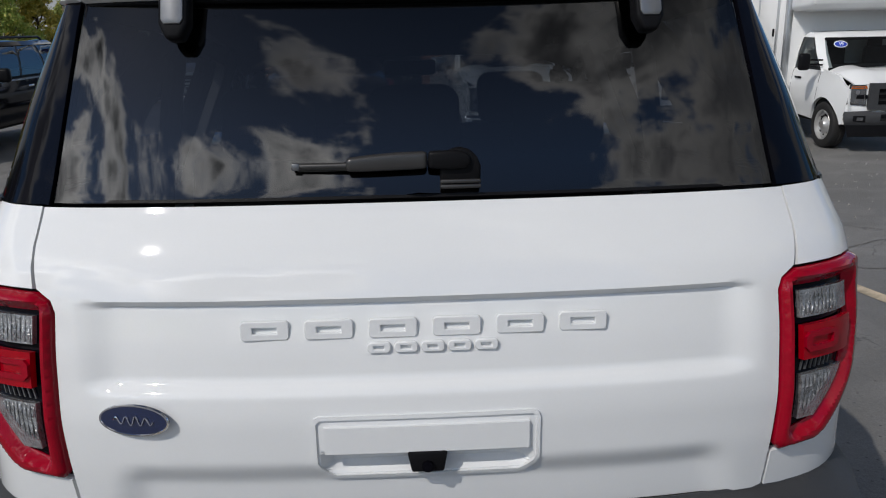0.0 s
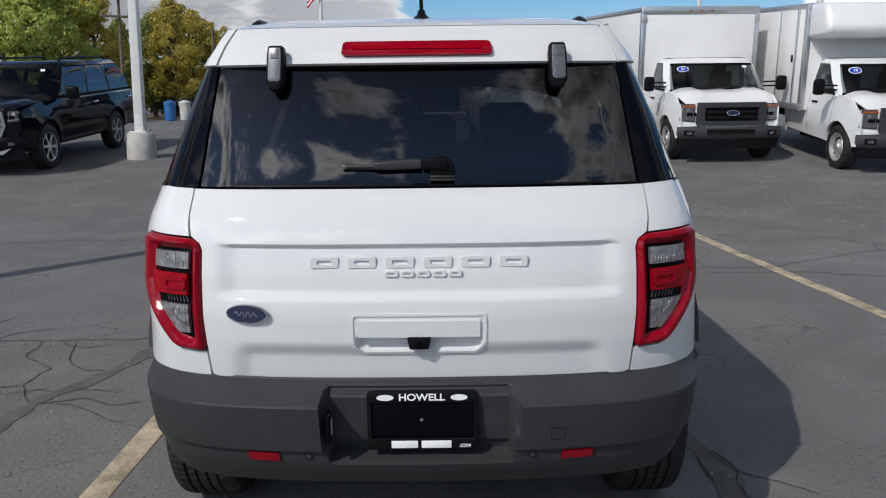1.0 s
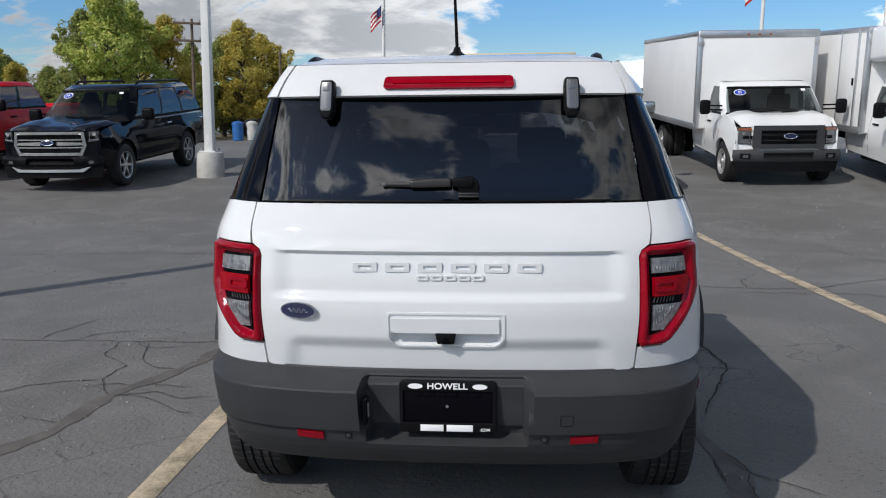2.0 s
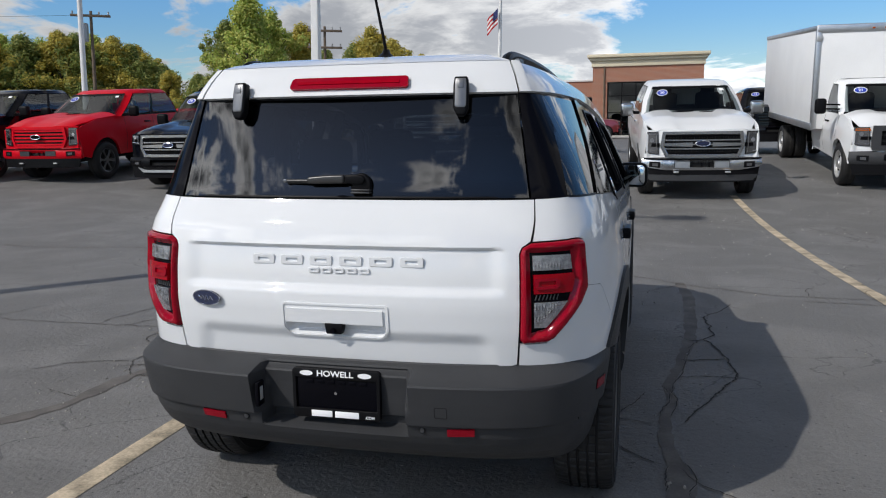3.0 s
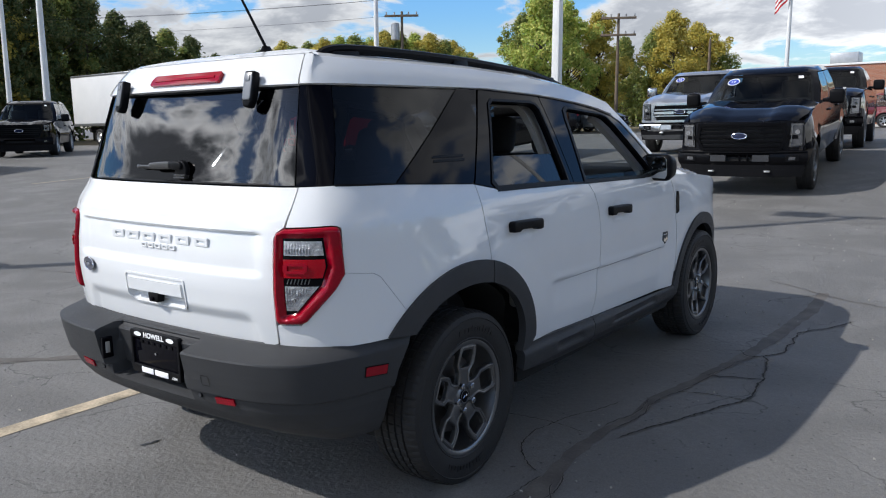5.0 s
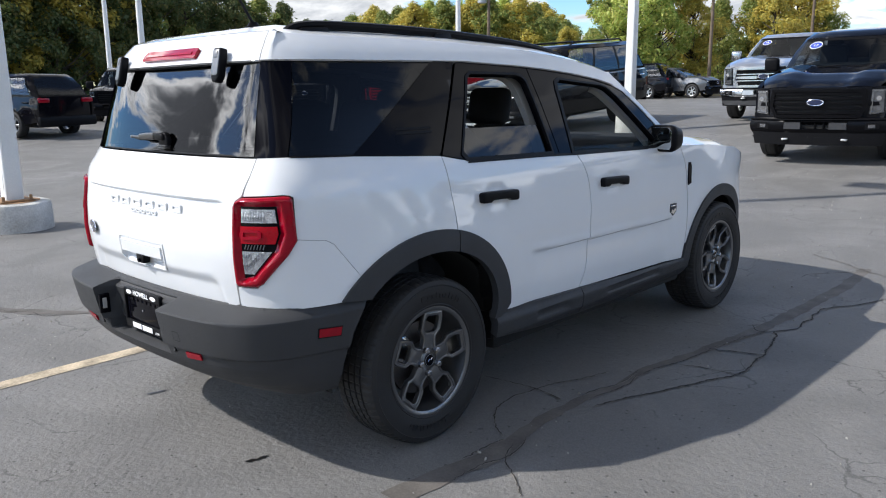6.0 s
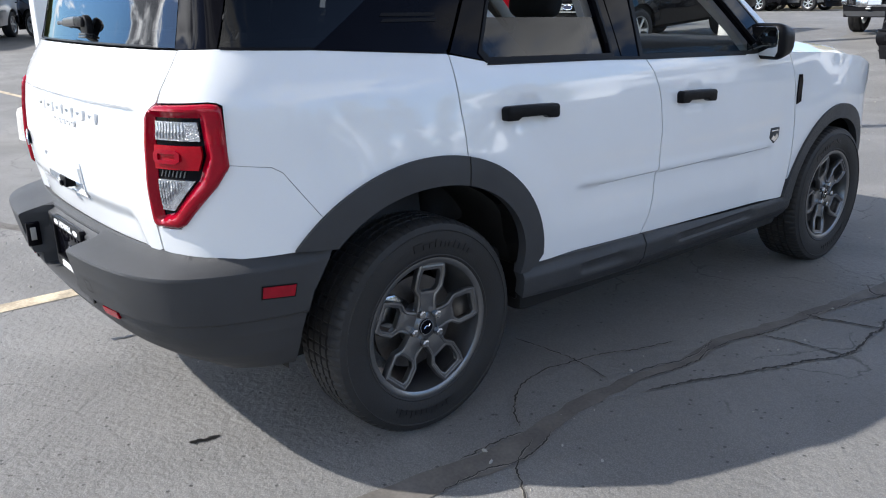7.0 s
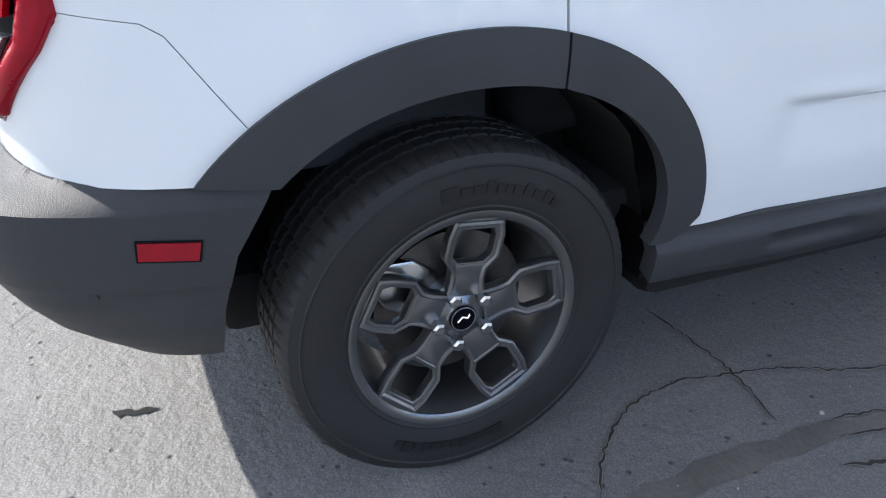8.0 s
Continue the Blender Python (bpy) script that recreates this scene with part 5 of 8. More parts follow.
# raised maker's marks on the sidewall, as plain bars
_rm = random.Random(6)
bars = []
for start in (103, -72):
    a_ = start
    for i in range(11):
        wd = 6.4 if i == 0 else _rm.uniform(2.2, 4.6)
        a_ -= wd / 2
        bars.append((a_, wd, 0.294 if i in (0, 3, 7, 9) else 0.286))
        a_ -= wd / 2 + 0.9
for k, (a0, wd, r1) in enumerate(bars):
    b = bmesh.new()
    vs = []
    for r in (0.270, r1):
        for a in (a0 - wd / 2, a0, a0 + wd / 2):
            x = 0.1142 if r > 0.28 else 0.1134
            vs.append(b.verts.new((x + 0.0014, r * math.cos(radians(a)), r * math.sin(radians(a)))))
    for i in (0, 1):
        b.faces.new((vs[i], vs[i + 1], vs[i + 4], vs[i + 3]))
    bmesh.ops.recalc_face_normals(b, faces=b.faces)
    ext = bmesh.ops.extrude_face_region(b, geom=b.faces[:])
    bmesh.ops.translate(b, vec=(-0.003, 0, 0), verts=[g_ for g_ in ext["geom"] if isinstance(g_, bmesh.types.BMVert)])
    bmesh.ops.recalc_face_normals(b, faces=b.faces)
    part("sidewall_mark", b, M_MARK, wheel)
wheel.location = (0.792, 0.86, R_T)
copy_thing(wheel, pose(0.792, 3.53, R_T, 29, 0, 0))
copy_thing(wheel, pose(-0.792, 0.86, R_T, 15, 0, 180))
copy_thing(wheel, pose(-0.792, 3.53, R_T, 40, 0, 180))

# wheel wells, underbody
for cy in (0.86, 3.53):
    b = bmesh.new()
    prev = None
    for k in range(25):
        a = radians(-6 + 192 * k / 24)
        y, z = cy + 0.455 * math.cos(a), 0.37 + 0.452 * math.sin(a)
        row = [b.verts.new((x, y, z)) for x in (0.50, 0.70, 0.80 + 0.075 * float(ramp(z, 0.55, 0.72)))]
        if prev:
            for i in (0, 1):
                b.faces.new((prev[i], prev[i + 1], row[i + 1], row[i]))
        prev = row
    back = [b.verts.new((0.50, cy + 0.455 * math.cos(radians(-6 + 192 * k / 24)), 0.37 + 0.452 * math.sin(radians(-6 + 192 * k / 24)))) for k in range(25)]
    b.faces.new(back)
    pair("wheel_liner", b, M_WELL)
part("underbody", joined(box((1.28, 3.6, 0.14), (0, 2.25, 0.33), 0.03), box((1.72, 1.80, 0.16), (0, 2.2, 0.35), 0.04), box((1.16, 0.30, 0.14), (0, 0.36, 0.43), 0.05), box((1.3, 0.4, 0.12), (0, 4.05, 0.35), 0.04)), M_WELL, suv)
part("exhaust_box", box((0.8, 0.22, 0.16), (0.0, 0.46, 0.33), 0.06, 3), M_BLACKPL, suv)
pair("mud_flap", box((0.15, 0.012, 0.12), (0.79, 1.285, 0.40), 0.004, turn=(-10, 0, 0)), M_BLACKPL)

# ---- cabin ----
part("cabin_floor", joined(box((1.5, 2.2, 0.08), (0, 2.2, 0.46), 0.02), box((1.3, 0.75, 0.05), (0, 0.60, 0.76), 0.01)), M_SEAT, suv)
RLINE = curve_through([(1.712, 1.14), (1.708, 1.30), (1.688, 1.45), (1.655, 1.498), (1.59, 1.517), (1.36, 1.527)], 3) + [(1.36, 1.575), (1.80, 1.560), (1.87, 1.48), (1.88, 1.14)]
FLINE = curve_through([(2.745, 1.12), (2.645, 1.225), (2.505, 1.345), (2.41, 1.420), (2.35, 1.444)], 3) + [(2.44, 1.50), (2.60, 1.42), (2.78, 1.28), (2.93, 1.12)]
for sx in (-1, 1):
    for lining in (RLINE, FLINE):
        b = sheet(side_out(lining), glassy(-0.072), 0.05, thick=0.03, step=0.04)
        part("pillar_trim", b if sx > 0 else mirrored(b), M_TRIM, suv)
    part("inner_side_trim", box((0.05, 1.7, 0.50), (sx * 0.80, 2.2, 0.86), 0.02), M_TRIM, suv)
    part("inner_rear_trim", box((0.05, 0.62, 0.62), (sx * 0.68, 0.66, 0.94), 0.02, turn=(0, sx * -6, 0)), M_SEAT, suv)
    part("inner_pillar", box((0.05, 0.10, 0.52), (sx * 0.735, 1.80, 1.32), 0.02, turn=(0, sx * -22, 0)), M_TRIM, suv)
    part("inner_pillar", box((0.04, 0.10, 0.55), (sx * 0.70, 1.20, 1.33), 0.02, turn=(38, sx * -22, 0)), M_TRIM, suv)
    part("inner_pillar", box((0.04, 0.07, 0.55), (sx * 0.70, 2.70, 1.30), 0.02, turn=(52, sx * -18, 0)), M_TRIM, suv)


def car_seat(x, y, w, name):
    cush = part(name, box((w, 0.50, 0.20), (x, y + 0.22, 0.68), 0.07, 4, turn=(5, 0, 0)), M_SEAT, suv, "dark cloth seat")
    part("backrest", box((w, 0.15, 0.60), (x, y - 0.06, 0.98), 0.07, 4, turn=(-14, 0, 0)), M_SEAT, cush)
    for hx in ([0] if w < 0.6 else [-0.38, 0, 0.38]):
        hw = 0.25 if w < 0.6 else 0.24
        hd = part("headrest", box((hw, 0.10, 0.19), (x + hx, y - 0.155, 1.37 if w < 0.6 else 1.33), 0.045, 4, turn=(-12, 0, 0)), M_SEAT, cush)
    return cush


car_seat(0.37, 2.02, 0.50, "front_seat")
car_seat(-0.37, 2.02, 0.50, "front_seat")
car_seat(0.0, 1.12, 1.24, "rear_bench")
part("dashboard", prism([(2.55, 0.75), (2.62, 1.03), (2.75, 1.145), (3.02, 1.168), (3.15, 1.152), (3.16, 0.7)], 1.44, "yz", (-0.72, 0, 0), bevel=0.03), M_SEAT, suv)
wh = [(-0.37 + 0.185 * math.cos(a), 2.46 + 0.06 * math.sin(a), 1.00 + 0.18 * math.sin(a)) for a in np.linspace(0, 2 * math.pi, 33)]
part("steering_wheel", joined(tube(wh, 0.016, 8, cap=False), box((0.34, 0.03, 0.05), (-0.37, 2.47, 1.0), 0.012)), M_BLACKPL, suv)
part("rear_view_mirror", box((0.24, 0.03, 0.07), (0, 2.62, 1.50), 0.014), M_BLACKPL, suv)

# ---- lines and cracks on the lot ----
def mark(name, bm, material, label, category):
    return tagged(part(name, bm, material), label, category, kind="structure")


mark("parking_line", ribbon([(-1.235, -6.0), (-1.30, 4.2)], 0.118, 0.003), M_YELLOW, "worn yellow parking line on the asphalt", "road marking")
mark("parking_line", ribbon([(3.24, 1.0), (3.06, 3.28), (2.93, 4.72), (2.80, 6.3), (2.61, 9.3), (2.44, 12.4)], 0.118, 0.003), M_YELLOW, "worn yellow parking line on the asphalt", "road marking")
mark("parking_line", ribbon([(-15.6, 7.2), (-15.5, 9.35), (-16.05, 11.24)], 0.10, 0.003), M_YELLOW, "faint far parking line on the asphalt", "road marking")
mark("parking_line", ribbon([(-16.0, 2.0), (-8.5, 2.6)], 0.10, 0.003), M_YELLOW, "faint far parking line on the asphalt", "road marking")
def wander(line, seed, step=0.08, amp=0.017):
    """The line with uneven kinks between its points."""
    r_ = random.Random(seed)
    out = []
    for (x0, y0), (x1, y1) in zip(line, line[1:]):
        k = max(1, int(math.hypot(x1 - x0, y1 - y0) / step))
        for j in range(k):
            o = 0.0 if j == 0 else r_.uniform(-amp, amp)
            out.append((x0 + (x1 - x0) * j / k + o, y0 + (y1 - y0) * j / k + (0.0 if j == 0 else r_.uniform(-amp, amp))))
    return out + [line[-1]]


SEAL = [(-4.2, 0.0), (-3.0, 0.35), (-2.35, 0.75), (-2.06, 1.15), (-2.02, 1.70), (-1.85, 2.1), (-1.72, 2.56), (-1.70, 3.1)]
BAND_R = [(1.19, 0.40), (1.20, 0.64), (1.23, 0.94), (1.18, 1.13), (1.15, 1.30), (1.14, 1.66), (1.18, 1.88), (1.17, 2.22), (1.24, 2.55), (1.28, 2.84), (1.35, 3.25), (1.38, 3.7), (1.41, 4.65), (1.35, 5.3)]
BAND_L = [(1.06, 0.40), (1.08, 0.57), (1.11, 0.80), (1.12, 1.06), (1.08, 1.39), (1.09, 1.67), (1.14, 1.89), (1.11, 2.18), (1.20, 2.66), (1.25, 3.09), (1.28, 3.41), (1.31, 4.65), (1.27, 5.3)]
band = wander(BAND_R, 3, 0.06, 0.010) + wander(BAND_L[::-1], 4, 0.06, 0.010)
mark("crack_seal", sheet(band, lambda x, y: np.stack([x, y, 0.003 + 0 * x], 1), 0.08, thick=0, step=0.04), M_SEAL, "brown tar filler of uneven width along a crack", "crack")
mark("crack_seal", ribbon(SEAL, 0.095, 0.003, 0.004, 6), M_SEAL, "dark tar filler along a crack", "crack")
CRACKS = [
    [(1.68, 4.42), (1.60, 4.2), (1.44, 3.9), (1.48, 3.4), (1.40, 3.25), (1.52, 2.8), (1.53, 2.42), (1.40, 2.1), (1.25, 1.73), (1.21, 1.6)],
    [(1.24, 3.30), (1.32, 3.20), (1.40, 3.25)],
    [(1.19, 2.72), (1.36, 2.75), (1.52, 2.80)],
    [(1.10, 1.07), (0.99, 1.15), (0.92, 1.23), (0.87, 1.33), (0.85, 1.45), (0.87, 1.58), (0.90, 1.72), (0.97, 1.87), (1.02, 2.04)],
    [(0.55, 1.57), (0.68, 1.59), (0.79, 1.60), (0.90, 1.60), (1.05, 1.57)],
    [(1.17, 1.05), (1.24, 0.91), (1.41, 0.78), (1.47, 0.72)],
    [(1.17, 2.35), (1.33, 2.40), (1.53, 2.42)],
    BAND_R[1:4], BAND_R[5:11], BAND_L[5:8], BAND_L[2:4],
    [(-5.5, 2.80), (-3.1, 2.82), (-2.51, 2.82), (-1.77, 2.84), (-1.2, 2.9)],
    [(-2.51, 2.82), (-2.45, 2.5), (-2.19, 2.27), (-2.20, 2.0), (-2.02, 1.72)],
    [(-2.02, 1.72), (-1.78, 1.8), (-1.6, 1.7), (-1.45, 1.75)],
    [(-2.2, 2.0), (-2.5, 1.9), (-2.75, 1.7)],
    [(3.11, 9.3), (3.81, 7.8), (4.06, 6.3), (4.6, 5.6), (5.4, 5.4)],
    [(0.8, 5.61), (1.5, 5.1), (2.14, 4.83), (2.9, 4.81), (4.07, 5.5), (5.5, 5.7)],
    [(2.26, 4.64), (3.2, 4.6), (4.5, 4.1), (6.0, 4.2)],
    [(-6.0, 2.3), (-5.3, 2.45), (-4.7, 2.7), (-4.2, 2.6), (-3.6, 2.3)],
    [(-4.9, 2.2), (-4.4, 2.35), (-4.2, 2.6)],
    [(-9, 6.5), (-6.5, 6.2), (-4.0, 6.6), (-2.0, 6.4)],
    [(6.5, 9.0), (5.0, 9.6), (3.4, 9.4), (1.4, 9.7), (-1.0, 9.2), (-3.5, 9.6)],
]
_rc = random.Random(12)
for line, count in ((SEAL, 9), (CRACKS[11], 4), (CRACKS[16], 3)):
    for _ in range(count):
        i = _rc.randrange(len(line) - 1)
        f, (x0, y0), (x1, y1) = _rc.random(), line[i], line[i + 1]
        x, y, a = x0 + f * (x1 - x0), y0 + f * (y1 - y0), math.atan2(y1 - y0, x1 - x0) + _rc.choice((-1, 1)) * _rc.uniform(0.5, 1.6)
        pts = [(x, y)]
        for _ in range(_rc.randint(2, 5)):
            a += _rc.uniform(-0.7, 0.7)
            x, y = x + 0.16 * math.cos(a), y + 0.16 * math.sin(a)
            pts.append((x, y))
        if len(pts) > 2 and not (abs(x) < 0.95 and -0.1 < y < 4.4):
            CRACKS.append(pts)


for i, pts in enumerate(CRACKS):
    if i < 22:
        pts = wander(pts, 50 + i)
    edge_ob = mark("crack", ribbon(pts, (0.0125 if i < 3 else 0.0085) if i < 22 else 0.0065, 0.0036, 0.005, 20 + i), M_DUST, "thin open crack with dusty edges in the asphalt", "crack")
    part("gap", ribbon(pts, 0.0095 if i < 3 else 0.0052, 0.0046, 0.005, 20 + i), M_CRACK, edge_ob)
# an oil spot, and pale bits of gravel
spot = []
for k in range(30):
    a = 2 * math.pi * k / 30
    spot.append((0.475 + 0.045 * math.cos(a) * (1 + 0.25 * math.sin(3 * a)), 0.257 + 0.016 * math.sin(a) * (1 + 0.5 * math.cos(2 * a) + 0.3 * math.sin(7 * a)) + 0.012 * math.cos(a)))
_c, _s = math.cos(radians(62)), math.sin(radians(62))
spot = [(0.475 + (x - 0.475) * _c - (y - 0.257) * _s, 0.257 + (x - 0.475) * _s + (y - 0.257) * _c) for x, y in spot]
mark("oil_spot", sheet(spot, lambda x, y: np.stack([x, y, 0.0035 + 0 * x], 1), 0.02, thick=0), M_OIL, "small dark oil spot on the asphalt", "stain")
spot = [(x - 1.02, y + 0.09) for x, y in spot]
mark("oil_spot", sheet(spot, lambda x, y: np.stack([x, y, 0.0035 + 0 * x], 1), 0.02, thick=0), M_OIL, "small dark oil spot on the asphalt", "stain")
M_STONE = surface("pale_gravel", (0.42, 0.40, 0.36), 0.9, var=0.3, scale=30, rand=0.3)
rnd = random.Random(4)
gb = bmesh.new()
spots = [(1.12, 0.89), (1.18, 0.86)] + [(rnd.uniform(-9, 9), rnd.uniform(-1, 15)) for _ in range(420)] + [(1.25 + rnd.gauss(0, 0.25), rnd.uniform(0, 5)) for _ in range(40)] + [(-2.1 + rnd.gauss(0, 0.3), rnd.uniform(0, 3)) for _ in range(140)] + [(rnd.uniform(-6, 8), rnd.gauss(8.5, 2.2)) for _ in range(420)]
for i, (x, y) in enumerate(spots):
    s = 0.012 if i < 2 else rnd.uniform(0.002, 0.006) * (1 + math.hypot(x, y) * 0.12)
    m = pose(x, y, rise(x, y) + s * 0.3, rnd.random() * 90, rnd.random() * 90, rnd.random() * 360) @ Matrix.Diagonal((s, s * rnd.uniform(0.6, 1), s * rnd.uniform(0.4, 0.8), 1))
    bmesh.ops.create_icosphere(gb, subdivisions=1, radius=1, matrix=m)
tagged(part("gravel", gb, M_STONE), "scattered pale gravel on the asphalt", "gravel", kind="stuff")

# ---- other vehicles ----
M_SILVERPAINT = surface("silver_paint", (0.38, 0.39, 0.41), 0.3, metal=0.5, var=0.05, scale=3, fine=300, coat=1.0)
M_NAVY = surface("dark_blue_paint", (0.0030, 0.0036, 0.0062), 0.06, var=0.1, scale=3, fine=300, spec=0.35)
M_BLACKPAINT = surface("black_paint", (0.004, 0.004, 0.006), 0.06, var=0.1, scale=3, fine=300, spec=0.35)
M_REDPAINT = surface("red_paint", (0.56, 0.002, 0.012), 0.4, spec=0.12, var=0.06, scale=3, fine=300, coat=0.12)
M_MAROON = surface("dark_red_paint", (0.16, 0.010, 0.012), 0.28, var=0.06, scale=3, fine=300, coat=1.0)
M_GREYPAINT = surface("grey_paint", (0.085, 0.090, 0.098), 0.28, metal=0.3, var=0.06, scale=3, fine=300, coat=1.0)
M_VANWHITE = surface("fleet_white", (0.76, 0.77, 0.77), 0.35, var=0.05, scale=2, fine=200, coat=0.6)
M_PANEL = surface("box_panel", (0.74, 0.74, 0.73), 0.45, var=0.07, scale=1.2, fine=60)
M_ALU = surface("aluminium", (0.55, 0.56, 0.57), 0.35, metal=0.9, var=0.1, scale=5)
M_LAMP = surface("headlamp_glass", (0.085, 0.09, 0.095), 0.12, metal=0.7, var=0.5, scale=14, fine=60, coat=1.0, dirt=(0.20, 0.20, 0.21))
M_AMBER = lens_mat("amber_lens", (0.55, 0.12, 0.01), 0.2)
for m_ in (M_NAVY, M_BLACKPAINT):
    m_.node_tree.nodes["Principled BSDF"].inputs["IOR"].default_value = 1.42
M_CARGLASS = glass("car_glass", (0.42, 0.46, 0.46), 1.0, 0.06)
M_GRILLE = surface("black_grille", (0.004, 0.004, 0.005), 0.22, var=0.2, scale=9, fine=200, spec=0.3)
M_INSERT = surface("grey_bumper_insert", (0.05, 0.05, 0.053), 0.4, var=0.2, scale=9, fine=200, metal=0.4)
M_STICKER = surface("blue_sticker", (0.015, 0.05, 0.42), 0.4, var=0.05)
M_DULLCHROME = surface("bumper_chrome", (0.46, 0.47, 0.48), 0.2, metal=0.95, var=0.1, scale=4)
M_STEEL = surface("steel_wheel", (0.55, 0.55, 0.54), 0.4, metal=0.7, var=0.15, scale=8)

M_GRILLE.node_tree.nodes["Principled BSDF"].inputs["IOR"].default_value = 1.25
WHEELS = {}


def road_wheel(r, style):
    """Meshes of a simpler wheel for vehicles further off, built once for each size."""
    if (r, style) in WHEELS:
        return WHEELS[(r, style)]
    k = r / 0.40
    w = thing("wheel", "", "")
    prof = [(0.25 * k, -0.11), (0.30 * k, -0.125), (0.36 * k, -0.125), (0.388 * k, -0.11), (0.40 * k, -0.08), (0.40 * k, -0.03), (0.392 * k, -0.025), (0.392 * k, 0.025), (0.40 * k, 0.03), (0.40 * k, 0.08), (0.388 * k, 0.11), (0.36 * k, 0.125), (0.30 * k, 0.125), (0.25 * k, 0.11)]
    part("tyre", revolve(prof, 48, "x"), M_RUBBER, w)
    mt = {"alloy": M_ALU, "dark": M_WHEEL, "steel": M_STEEL, "red": M_WHEEL}[style]
    part("rim", revolve([(0.262 * k, 0.112), (0.258 * k, 0.118), (0.245 * k, 0.112), (0.235 * k, 0.06), (0.23 * k, -0.1)], 40, "x"), mt, w)
    if style == "steel":
        part("disc", revolve([(0.0, 0.12), (0.07 * k, 0.12), (0.09 * k, 0.085), (0.16 * k, 0.05), (0.20 * k, 0.075), (0.24 * k, 0.06)], 40, "x"), mt, w)
        for i in range(8):
            a = 2 * math.pi * i / 8
            part("hand_hole", tube([(0.062, 0.185 * k * math.cos(a), 0.185 * k * math.sin(a)), (0.069, 0.185 * k * math.cos(a), 0.185 * k * math.sin(a))], 0.024 * k, 10), M_WELL, w)
    else:
        part("hub", revolve([(0.0, 0.105), (0.045 * k, 0.104), (0.06 * k, 0.09), (0.06 * k, 0.02)], 24, "x"), mt, w)
        for i in range(6):
            a = 360 * i / 6 + 15
            b = prism([(-0.030 * k, 0.05 * k), (-0.022 * k, 0.15 * k), (-0.040 * k, 0.25 * k), (0.040 * k, 0.25 * k), (0.022 * k, 0.15 * k), (0.030 * k, 0.05 * k)], 0.03, "xy", (0, 0, 0.07), bevel=0.006, segs=1)
            b.transform(pose(0, 0, 0, a, 0, 0) @ Matrix(((0, 0, 1, 0), (1, 0, 0, 0), (0, 1, 0, 0), (0, 0, 0, 1))))
            part("spoke", b, M_REDPAINT if style == "red" and i % 2 else mt, w)
        part("brake_disc", revolve([(0.03 * k, 0.02), (0.2 * k, 0.015)], 32, "x"), M_WELL, w)
    WHEELS[(r, style)] = w
    w["unused"] = 1
    return w


def put_wheel(r, style, parent, m):
    src = road_wheel(r, style)
    if src.get("unused"):
        del src["unused"]
        src.parent = parent
        src.matrix_basis = m
        return
    c = copy_thing(src, m)
    c.parent = parent


